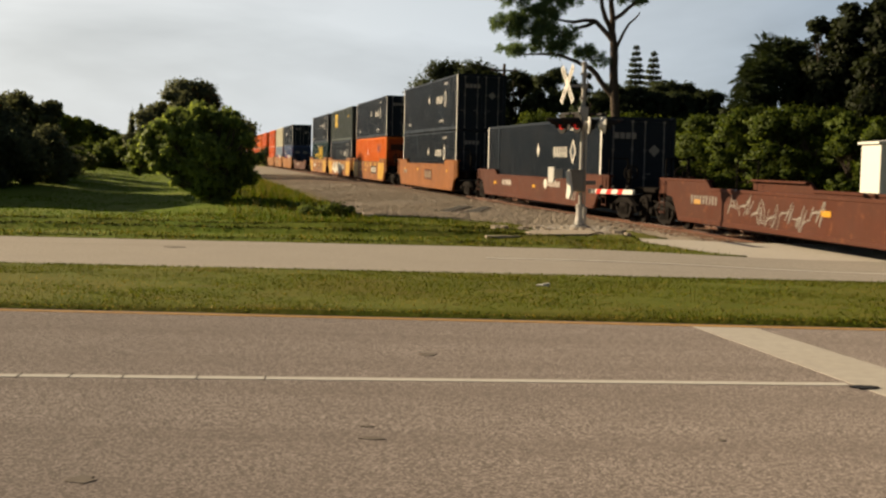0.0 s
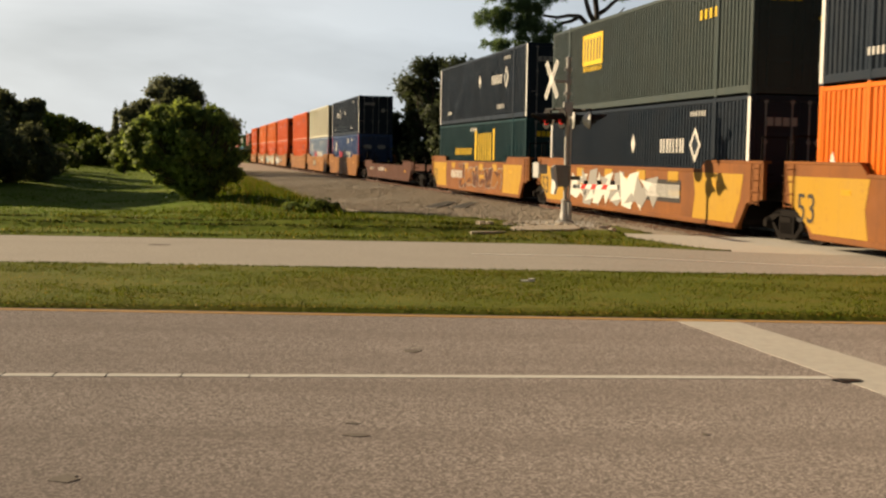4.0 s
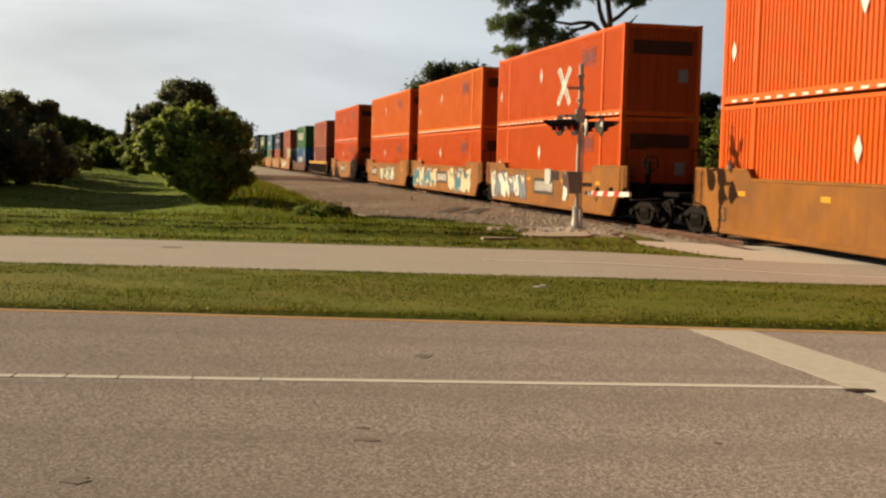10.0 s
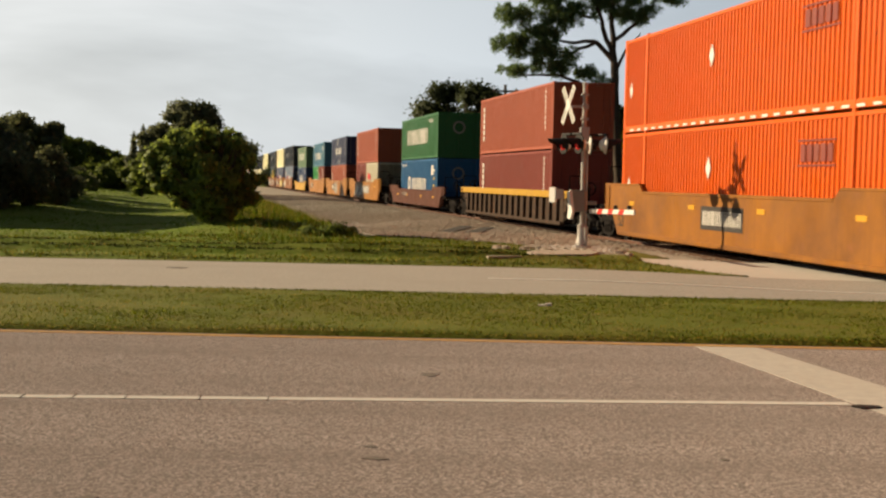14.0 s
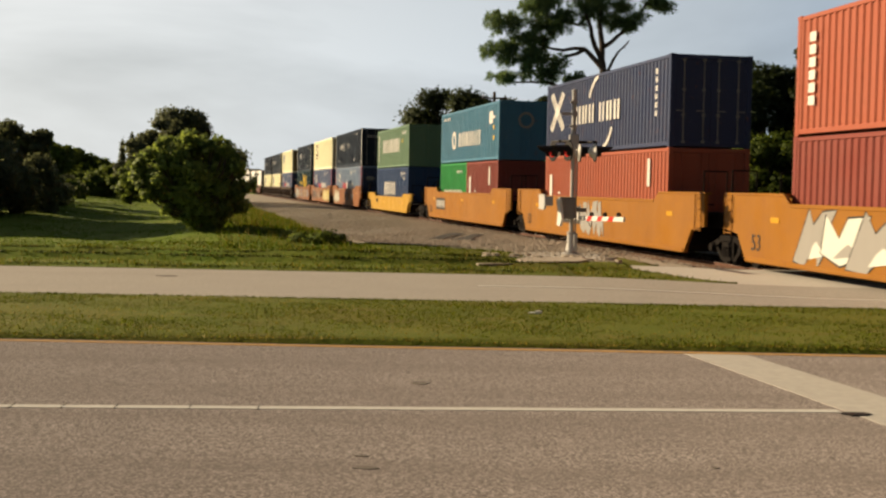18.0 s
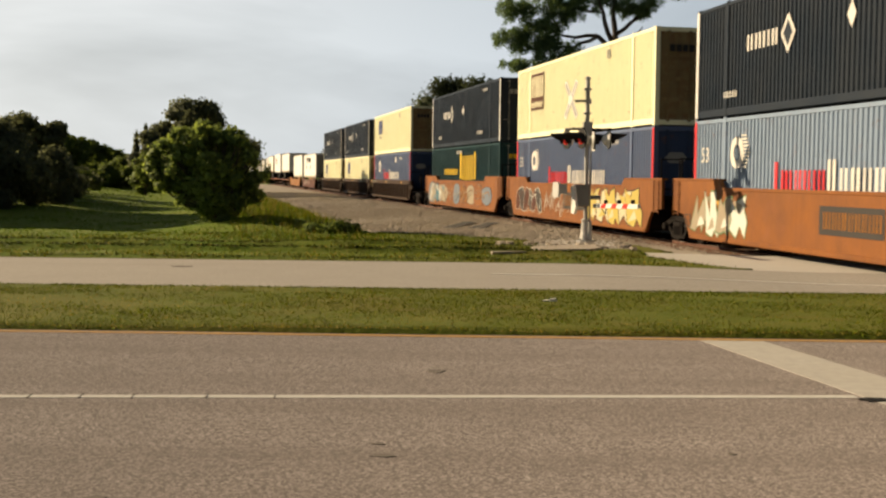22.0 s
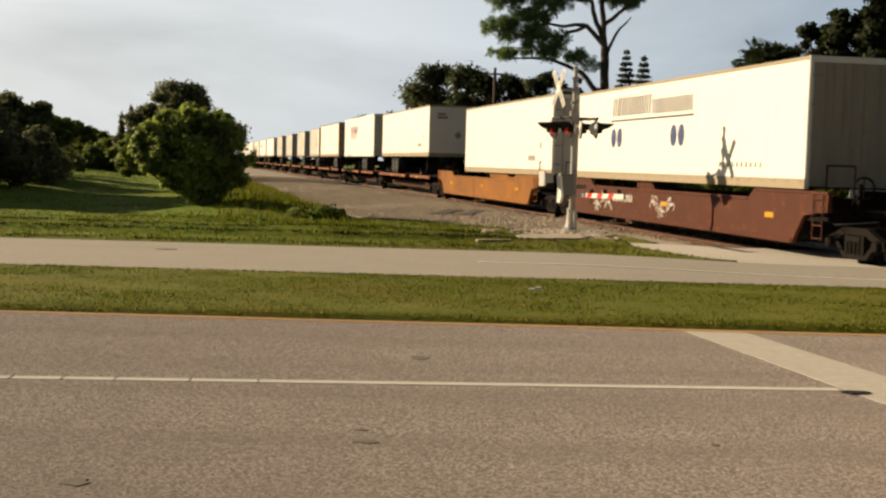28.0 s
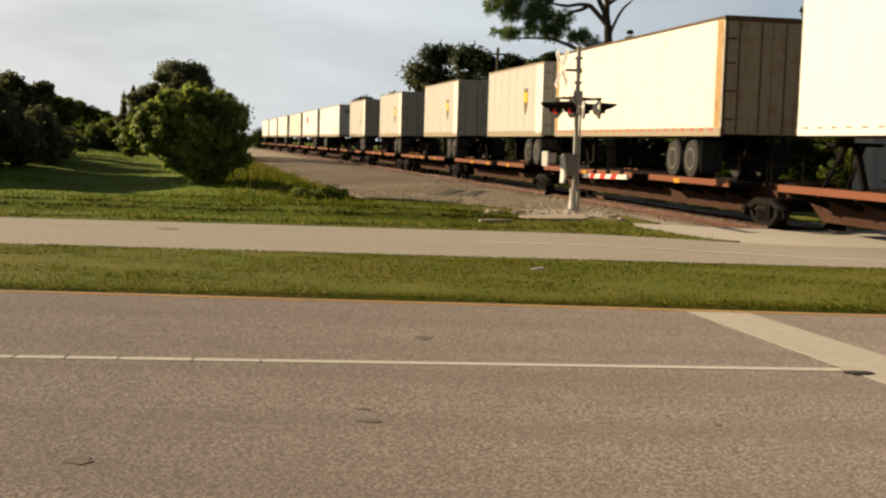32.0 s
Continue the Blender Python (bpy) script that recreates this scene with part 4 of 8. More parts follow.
        for i in range(6):
            board(b, 5.0, 5.12, 0.9 + i * 0.24, 1.06 + i * 0.24, w)
        emit("lettering", b, "mark_white")
    elif style == "column":
        b = Build()
        for i in range(6):
            board(b, -5.5, -5.22, H - 0.6 - i * 0.27, H - 0.40 - i * 0.27, w)
        for i in range(8):
            board(b, 5.0, 5.1, 0.8 + i * 0.2, 0.94 + i * 0.2, w)
        emit("stencil", b, "mark_white")
    elif style == "tall_mark":
        k = h - 0.6
        emit("stencil", board(board(board(Build(), -k, -k + 0.28, 0.9, 1.9, w), k - 1.0, k - 0.8, 1.5, 2.3, w), -k + 1.1, -k + 1.3, 1.2, 1.28, w), "mark_white")
    elif style == "green_low":
        emit("lettering", glyphs(glyphs(Build(), -2.1, 0.75, 9, 0.47, 0.5, w, 18), 0.9, H - 0.5, 6, 0.22, 0.12, w, 33), "mark_white")
    elif style == "cream_red":
        emit("emblem", glyphs(disc(Build(), -1.9, 1.55, 0.34, 0.30, w), -1.5, 1.25, 2, 0.5, 0.5, w, 34), "mark_red")
    MARKS[(style, size)] = out
    return out


NAMES = {"slate_box": "dark slate-grey", "teal": "dark green", "grgreen": "grey-green", "orange": "bright orange", "orange_pale": "sun-bleached orange", "stack_blue": "blue",
         "stack_blue_pale": "faded light-blue", "stack_blue_mid": "weathered blue", "tan": "tan", "cream": "cream-yellow", "maroon": "maroon", "brick": "brick-red", "green": "green", "green_pale": "pale green",
         "bright_green": "bright green", "sea_blue": "bright blue", "sea_blue_pale": "teal-blue", "navy": "navy-blue", "deep_blue": "deep-blue"}
END_MARK = {"slate_box": "mark_grey", "slate_box_far": "mark_grey", "boxed_dark": "mark_black", "boxed_plain": "mark_black", "boxed_gold": "mark_yellow", "boxed_bars": "mark_yellow", "orange": "brown_dark"}


# orange, blue and tan ends take paints that hold shade as well as grime
END_COLOUR = {"cream": "cream_rust", "orange": "sooty_shaded_orange", "orange_pale": "sooty_shaded_orange", "stack_blue": "grimy_shaded_blue", "stack_blue_mid": "grimy_shaded_blue", "stack_blue_pale": "grimy_shaded_blue", "tan": "grimy_shaded_tan"}


def container(size, colour, style="", on="in a railcar well"):
    sh = SHAPES[size]
    where = on
    ob = thing("container", f"{NAMES[colour]} corrugated container {where}", "container", "containers on the train")
    again("frame", sh.frame, colour, ob)
    for x, y, z in sh.corners:
        again("corner_casting", sh.casting, colour, ob, pose(x, y, z))
    again("side_panel", sh.side, colour, ob)
    again("side_panel", sh.side2, colour, ob)
    again("roof", sh.roof, colour, ob)
    again("floor", sh.floor, "black", ob)
    again("front_wall", sh.front, colour, ob)
    for m in (None, Matrix.Diagonal((1, -1, 1, 1))):
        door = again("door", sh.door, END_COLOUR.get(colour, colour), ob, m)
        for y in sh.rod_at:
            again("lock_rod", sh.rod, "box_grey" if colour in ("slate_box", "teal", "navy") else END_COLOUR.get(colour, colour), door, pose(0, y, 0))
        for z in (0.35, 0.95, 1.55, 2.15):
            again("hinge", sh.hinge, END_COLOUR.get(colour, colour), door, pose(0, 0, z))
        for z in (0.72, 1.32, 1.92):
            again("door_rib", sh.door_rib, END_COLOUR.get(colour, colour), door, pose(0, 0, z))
    if style:
        for name, me, kind in marks(style, size):
            o = tagged(new(name, me), kind=kind)
            o.parent = ob
    h = sh.length / 2
    if style in END_MARK:
        b = Build()
        if style == "orange":
            b.box(h - 0.02, h + 0.012, -0.98, 0.98, sh.high - 0.95, sh.high - 0.52)
            part("end_sticker", Build().box(h - 0.02, h + 0.012, 0.55, 0.85, 1.1, 1.5), "mark_grey", ob)
        else:
            for k2 in range(4):
                b.box(h - 0.02, h + 0.012, -0.85 + k2 * 0.2, -0.70 + k2 * 0.2, sh.high - 0.72, sh.high - 0.52)
            part("diamond_mark", Build().prism([(0.35, sh.high - 1.1), (0.55, sh.high - 1.3), (0.75, sh.high - 1.1), (0.55, sh.high - 0.9)], h - 0.02, h + 0.012, "x"), END_MARK[style], ob)
        part("end_lettering" if style != "orange" else "end_placard", b, END_MARK[style], ob)
    elif style == "stack_blue":
        size_digits(ob, -7.62, 1.78, "mark_white", 0.40, -sh.wide / 2 - 0.004)
        for y in (-0.6, 0.45):
            part("end_placard", Build().prism([(y - 0.35, 1.95), (y - 0.2, 1.8), (y + 0.2, 1.8), (y + 0.35, 1.95), (y + 0.2, 2.12), (y - 0.2, 2.12)], h - 0.02, h + 0.012, "x"), "mark_grey", ob)
    elif style in ("sea_blue", "wide_script"):
        me = ring(Build(), 0.0, 1.75, 0.26, 0.36, 0.0, 0.008).mesh("end_emblem", "mark_grey")
        part("end_emblem", me, None, ob, at=pose(h + 0.012, 0, 0, 0, 0, 90))
    return ob


# ---- running gear ----
def make_truck():
    """Meshes of a two-axle truck, its middle at the origin, z = 0 at the rail's top."""
    out = {}
    side = [(-1.15, 0.34), (-1.05, 0.52), (-0.80, 0.60), (-0.45, 0.74), (0.45, 0.74), (0.80, 0.60), (1.05, 0.52), (1.15, 0.34), (0.98, 0.34), (0.80, 0.44), (0.52, 0.34), (0.38, 0.16), (-0.38, 0.16), (-0.52, 0.34), (-0.80, 0.44), (-0.98, 0.34)]
    b = Build().prism(side[:8] + [(1.0, 0.36), (0.92, 0.42), (0.70, 0.48), (0.40, 0.60), (-0.40, 0.60), (-0.70, 0.48), (-0.92, 0.42), (-1.0, 0.36)], -1.12, -0.98, "y")
    b.prism([(-0.80, 0.44), (-0.44, 0.12), (0.44, 0.12), (0.80, 0.44), (0.66, 0.44), (0.38, 0.22), (-0.38, 0.22), (-0.66, 0.44)], -1.11, -0.99, "y")
    for x in (-0.31, 0.31):
        b.box(x - 0.05, x + 0.05, -1.13, -0.98, 0.20, 0.62, 0.01)
    for x in (-0.16, 0.0, 0.16):
        b.rod((x, -1.08, 0.22), (x, -1.08, 0.46), 0.065, n=8)
    b.box(-0.27, 0.27, -1.16, -1.0, 0.45, 0.58, 0.02)
    for x in (-0.89, 0.89):
        b.lathe([(-1.22, 0.10), (-1.14, 0.14), (-1.0, 0.14)], (x, 0, 0.42), "y", 12)
    out["side_frame"] = b.mesh("side_frame", "wheel")
    out["bolster"] = Build().box(-0.22, 0.22, -1.05, 1.05, 0.45, 0.74, 0.03).box(-0.4, 0.4, -0.35, 0.35, 0.74, 0.86, 0.02).mesh("bolster", "under")
    b = Build()
    for s in (-1, 1):
        prof = [(s * 0.66, 0.40), (s * 0.685, 0.45), (s * 0.70, 0.425), (s * 0.78, 0.415), (s * 0.80, 0.40), (s * 0.79, 0.33), (s * 0.75, 0.28), (s * 0.75, 0.15), (s * 0.80, 0.11), (s * 0.80, 0.06)]
        b.lathe(prof, (0, 0, 0), "y", 22)
    b.rod((0, -0.95, 0), (0, 0.95, 0), 0.075, n=10)
    for s in (-1, 1):
        for k in range(3):
            a = k * 2 * math.pi / 3
            b.box(-0.05, 0.05, s * 0.77 - 0.025, s * 0.77 + 0.025, 0.16, 0.24, 0, Matrix.Rotation(a, 4, "Y"))
    out["wheelset"] = b.mesh("wheelset", "wheel")
    return out


TRUCK = make_truck()
WHEELSETS = []


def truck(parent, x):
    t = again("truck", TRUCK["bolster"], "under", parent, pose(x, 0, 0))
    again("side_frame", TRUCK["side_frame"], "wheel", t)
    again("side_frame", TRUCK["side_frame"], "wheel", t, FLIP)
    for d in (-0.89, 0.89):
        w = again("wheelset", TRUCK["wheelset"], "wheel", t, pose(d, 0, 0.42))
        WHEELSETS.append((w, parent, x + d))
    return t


def coupler(parent, x, way):
    e = x + way * 2.3
    b = Build().box(min(x, e), max(x, e), -0.14, 0.14, 0.70, 0.98, 0.03)
    b.box(min(x, x + way * 1.9), max(x, x + way * 1.9), -0.5, 0.5, 0.92, 1.06, 0.03)
    b.box(min(e, e + way * 0.32), max(e, e + way * 0.32), -0.2, 0.2, 0.64, 1.02, 0.06)
    b.rod((x, -0.2, 0.8), (e, -0.25, 0.5), 0.025, n=6)
    part("coupler", b, "under", parent)


def sill_outline(hb, hw, low, mid, top, raise_len):
    """Side of a well: level bottom, cut away over the trucks, raised ends."""
    return [(-hw, low), (hw, low), (hw + 0.50, low + 0.62), (hb, low + 0.72), (hb, top - 0.06), (hb - 0.05, top), (hw - raise_len, top), (hw - raise_len - 0.28, mid),
            (-(hw - raise_len - 0.28), mid), (-(hw - raise_len), top), (-(hb - 0.05), top), (-hb, top - 0.06), (-hb, low + 0.72), (-(hw + 0.50), low + 0.62)]


WELLS = {}


def well_meshes(kind):
    if kind in WELLS:
        return WELLS[kind]
    out = {}
    y = 1.46
    if kind == "ribbed":
        hb, hw, low, mid, top = 9.2, 8.1, 0.24, 1.50, 1.50
        out["side_sill"] = Build().prism([(-hw, low), (hw, low), (hw + 0.4, low + 0.6), (hb, low + 0.75), (hb, top), (-hb, top), (-hb, low + 0.75), (-(hw + 0.4), low + 0.6)], -y + 0.10, -y + 0.16).mesh("side_sill", "rib_brown")
        b = Build().box(-hb, hb, -y - 0.02, -y + 0.2, top - 0.26, top, 0.02)
        out["top_rail"] = b.mesh("top_rail", "rib_brown")
        out["bottom_rail"] = Build().box(-hw, hw, -y, -y + 0.18, low, low + 0.14, 0.02).mesh("bottom_rail", "rib_brown")
        out["rib"] = Build().prism([(-0.06, low + 0.14), (0.06, low + 0.14), (0.09, top - 0.26), (-0.09, top - 0.26)], -y - 0.01, -y + 0.12).mesh("rib", "rib_brown")
    else:
        hb, hw, low, mid, top, rl = {"long": (9.2, 7.9, 0.22, 1.58, 1.80, 1.9), "short": (8.6, 7.0, 0.24, 1.16, 1.36, 1.3), "low": (9.4, 7.9, 0.30, 1.22, 1.42, 1.9)}[kind]
        out["side_sill"] = Build().prism(sill_outline(hb, hw, low, mid, top, rl), -y, -y + 0.09).mesh("side_sill", "ochre_steel")
        b = Build().box(-(hw - rl - 0.3), hw - rl - 0.3, -y - 0.015, -y + 0.13, mid - 0.07, mid + 0.012, 0.012)
        b.box(-hw, hw, -y - 0.02, -y + 0.15, low - 0.01, low + 0.12, 0.02)
        for s in (-1, 1):
            b.box(min(s * (hw - rl), s * hb), max(s * (hw - rl), s * hb), -y - 0.012, -y + 0.2, top - 0.05, top + 0.015, 0.012)
        out["flange"] = b.mesh("flange", "ochre_steel")
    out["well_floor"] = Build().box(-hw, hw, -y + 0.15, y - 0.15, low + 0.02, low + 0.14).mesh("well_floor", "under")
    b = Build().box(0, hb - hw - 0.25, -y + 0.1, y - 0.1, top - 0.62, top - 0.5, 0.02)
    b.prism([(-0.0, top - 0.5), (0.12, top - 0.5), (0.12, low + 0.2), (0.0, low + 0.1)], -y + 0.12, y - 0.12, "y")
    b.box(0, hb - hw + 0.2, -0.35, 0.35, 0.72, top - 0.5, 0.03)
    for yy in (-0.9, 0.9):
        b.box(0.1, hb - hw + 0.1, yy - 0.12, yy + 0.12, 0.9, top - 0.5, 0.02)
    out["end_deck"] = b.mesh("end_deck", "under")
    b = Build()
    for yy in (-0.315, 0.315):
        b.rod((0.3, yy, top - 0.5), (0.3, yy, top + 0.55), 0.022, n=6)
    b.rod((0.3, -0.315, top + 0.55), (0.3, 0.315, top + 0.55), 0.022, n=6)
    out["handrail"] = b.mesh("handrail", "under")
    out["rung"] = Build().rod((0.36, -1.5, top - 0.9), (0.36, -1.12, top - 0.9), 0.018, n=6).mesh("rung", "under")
    out["size"] = (hb, hw, low, mid, top)
    WELLS[kind] = out
    return out


def well_car(kind, colour, label, trucks=(-1, 1), couplers=(), top_colour=None):
    w = well_meshes(kind)
    hb, hw, low, mid, top = w["size"]
    car = thing("well_car", label, "railcar", "railcars of the train")
    for m in (None, FLIP):
        again("side_sill", w["side_sill"], colour, car, m)
        if kind == "ribbed":
            again("top_rail", w["top_rail"], top_colour or colour, car, m)
            again("bottom_rail", w["bottom_rail"], colour, car, m)
        else:
            again("flange", w["flange"], colour, car, m)
    if kind == "ribbed":
        for x in np.linspace(-hw + 0.5, hw - 0.5, 17):
            for f in (0, 180):
                again("rib", w["rib"], colour, car, pose(0, 0, 0, 0, 0, f) @ pose(x, 0, 0))
    again("well_floor", w["well_floor"], "under", car)
    for s in (-1, 1):
        turn = pose(0, 0, 0, 0, 0, 0 if s > 0 else 180)
        again("end_deck", w["end_deck"], "under", car, turn @ pose(hw + 0.1, 0, 0))
        for yy in (-1.065, 1.065):
            again("handrail", w["handrail"], "under", car, turn @ pose(hb - 0.55, yy, 0))
        for k in range(3):
            again("rung", w["rung"], "under", car, turn @ pose(hb - 0.55, 0, 0.3 * k))
    for s in (-1, 1):
        b = Build().rod((s * (hb - 0.12), -1.50, top - 1.0), (s * (hb - 0.12), -1.50, top - 0.04), 0.016, n=6).rod((s * (hb - 0.52), -1.50, top - 1.0), (s * (hb - 0.52), -1.50, top - 0.04), 0.016, n=6)
        for z in np.arange(top - 0.95, top - 0.1, 0.27):
            b.rod((s * (hb - 0.12), -1.50, z), (s * (hb - 0.52), -1.50, z), 0.014, n=6)
        part("ladder", b, colour, car)
        if s in couplers:
            x = s * (hb + 0.12)
            b = ring(Build(), 0, 0, 0.21, 0.25, 0.02, 0.04, 14)
            for k in range(4):
                a = k * math.pi / 2
                b.rod((0, 0, 0), (0.22 * math.cos(a), 0, 0.22 * math.sin(a)), 0.014, n=5)
            part("brake_wheel", b, "under", car, at=pose(x, -0.75, top + 0.1, 0, 0, 90))
            part("brake_post", Build().box(x - s * 0.16, x - s * 0.08, -0.80, -0.70, top - 0.5, top + 0.2, 0.01), "under", car)
            part("hose", Build().rod((x, -0.4, 0.85), (x + s * 0.35, -0.42, 0.40), 0.028, n=6).rod((x + s * 0.35, -0.42, 0.40), (x + s * 0.65, -0.40, 0.48), 0.028, n=6), "rubber", car)
            part("cut_lever", Build().rod((x, -1.35, 0.78), (x, -0.2, 0.86), 0.016, n=6), "mark_grey", car)
    for s in trucks:
        truck(car, s * (9.9 if s in couplers else 9.7))
    for s in couplers:
        coupler(car, s * 9.1, s)
    return car


def sill_marks(car, kind, panel=None, spots=3, number=None, seed=0, y_off=0.0):
    """Reflectors, an unreadable number panel and size digits on the visible side of a well."""
    hb, hw, low, mid, top = WELLS[kind]["size"]
    y = -1.46 - 0.004 - y_off
    rnd = random.Random(seed)
    for i in range(spots):
        x = -hw + 1.4 + i * (2 * hw - 3.0) / max(1, spots - 1) + rnd.uniform(-0.4, 0.4)
        part("reflector", board(Build(), x, x + 0.42, mid - 0.42, mid - 0.30, y), "yellow_reflector", car)
    if panel is not None:
        x0, wd, back, front, n = panel
        z0 = low + (mid - low) * 0.42
        part("number_panel", board(Build(), x0, x0 + wd, z0 - 0.12, z0 + 0.48, y), back, car)
        pieces("panel_number", glyphs(Build(), x0 + 0.14, z0, n, (wd - 0.2) / n, 0.36, y - 0.008, seed + 5), front, car)
    if number is not None:
        x0, n, col = number
        pieces("car_number", glyphs(Build(), x0, low + (mid - low) * 0.55, n, 0.20, 0.22, y, seed + 6), col, car)


def size_digits(car, x, z, col="mark_black", h=0.62, y=-1.472):
    """The readable size digits 53 on a side."""
    curve = bpy.data.curves.new("size_digits", "FONT")
    curve.body, curve.size, curve.extrude = "53", h * 1.4, 0.002
    curve.materials.append(M[col])
    ob = new("size_digits", curve)
    me = bpy.data.meshes.new_from_object(ob.evaluated_get(bpy.context.evaluated_depsgraph_get()))
    bpy.data.objects.remove(ob)
    me.materials.clear()
    me.materials.append(M[col])
    part("size_digits", me, col, car, at=pose(x, y, z, 90, 0, 0))


def ribbon(b, pts, width, y, t=0.004):
    """A brush stroke through points in the side's plane, in one piece."""
    vs, last = [], len(pts) - 1
    for i, (x, z) in enumerate(pts):
        (xa, za), (xb, zb) = pts[max(0, i - 1)], pts[min(last, i + 1)]
        d = Vector((xb - xa, zb - za))
        n = Vector((-d.y, d.x)).normalized() * width / 2 if d.length > 1e-6 else Vector((0, width / 2))
        vs += [(x + n.x, y - t, z + n.y), (x - n.x, y - t, z - n.y), (x - n.x, y, z - n.y), (x + n.x, y, z + n.y)]
    fs = [(0, 1, 2, 3), tuple(4 * last + k for k in (3, 2, 1, 0))]
    for i in range(last):
        fs += [(4 * i + k, 4 * i + (k + 1) % 4, 4 * i + 4 + (k + 1) % 4, 4 * i + 4 + k) for k in range(4)]
    b.put(vs, fs)
    return b


def graffiti(car, kind, x0, x1, seed, fills, line="mark_black", count=None, y_off=0.0, bubble=False):
    """Sprayed jagged or rounded shapes over part of a well's side, or thin loose scrawl where there is no fill."""
    hb, hw, low, mid, top = WELLS[kind]["size"]
    rnd = random.Random(seed)
    y = -1.466 - y_off
    count = count or int((x1 - x0) / 0.55)
    zc, zr = (low + mid) / 2, (mid - low) / 2 - 0.05
    step = (x1 - x0) / count

    def inside(pts, grow):
        cx, cz = sum(p[0] for p in pts) / len(pts), sum(p[1] for p in pts) / len(pts)
        out = []
        for x, z in pts:
            d = Vector((x - cx, z - cz))
            d *= 1 + grow / max(0.08, d.length)
            out.append((cx + d.x, min(zc + zr, max(zc - zr, cz + d.y))))
        return out
    if fills:
        for i in range(count):
            x = x0 + (i + 0.5) * step
            w, h = step * rnd.uniform(0.42, 0.78), zr * rnd.uniform(0.62, 0.98)
            lean = rnd.uniform(-0.55, 0.55)
            if bubble:
                pts = [(w * math.cos(a) * rnd.uniform(0.86, 1.05), h * math.copysign(abs(math.sin(a)) ** 0.6, math.sin(a)) * rnd.uniform(0.88, 1.0)) for a in np.linspace(0, 2 * math.pi, 17)[:-1]]
            else:
                n1, n2 = rnd.uniform(-0.2, 0.5), rnd.uniform(-0.5, 0.2)
                pts = [(-w, -h * rnd.uniform(0.5, 1)), (-w * 0.2, -h), (w * 0.25, -h * n1 - h * 0.35), (w * 0.7, -h), (w, -h * 0.2), (w * 0.72, h * 0.3), (w * 0.95, h), (w * 0.1, h * rnd.uniform(0.7, 1)), (-w * 0.25, h * n2 + h * 0.35), (-w * 0.8, h)]
            pts = [(x + px + lean * pz, zc + pz) for px, pz in pts]
            lift = 0.0035 * (i % 3)
            if line:
                part("sprayed_outline", Build().prism(inside(pts, 0.025 if bubble else 0.05), y - 0.002 - lift, y, "y"), line, car)
            part("sprayed_shape", Build().prism(inside(pts, 0.0), y - 0.0032 - lift, y, "y"), fills[i % len(fills)], car)
            if bubble:
                ph = rnd.uniform(0, 6)
                bow = [(x + w * 0.6 * math.cos(ph + a), zc + h * 0.6 * math.sin(ph + a) * (0.7 + 0.3 * math.cos(a))) for a in np.linspace(0, rnd.uniform(2.0, 4.2), 12)]
                part("sprayed_line", ribbon(Build(), bow, rnd.uniform(0.03, 0.07), y - 0.004 - lift), rnd.choice((line or "mark_black", fills[(i + 1) % len(fills)])), car)
            elif len(fills) > 1:
                u = rnd.choice((-1, 1))
                facet = [(x + lean * h * 0.4 - w * 0.5, zc + u * h * 0.75), (x + lean * h * 0.4 + w * 0.55, zc + u * h * 0.55), (x + w * 0.15, zc + u * h * 0.10), (x - w * 0.1, zc + u * h * 0.30)]
                part("sprayed_facet", Build().prism(facet, y - 0.0044 - lift, y, "y"), fills[(i + 1) % len(fills)], car)
    elif line:
        for i in range(count):
            x = x0 + (i + 0.5) * step
            b = Build()
            ph, f = rnd.uniform(0, 6), rnd.uniform(2.4, 3.6)
            h = zr * rnd.uniform(0.55, 0.95)
            z = zc + rnd.uniform(-0.3, 0.3) * zr
            pts = [(x + step * (0.75 * (u / 20 - 0.5) + 0.22 * math.sin(f * u / 3 + ph)), z + h * math.sin(u * 1.15 + ph) * (0.5 + 0.5 * math.sin(u * 0.31 + ph))) for u in range(21)]
            ribbon(b, pts, rnd.uniform(0.018, 0.03), y)
            part("sprayed_line", b, line, car)


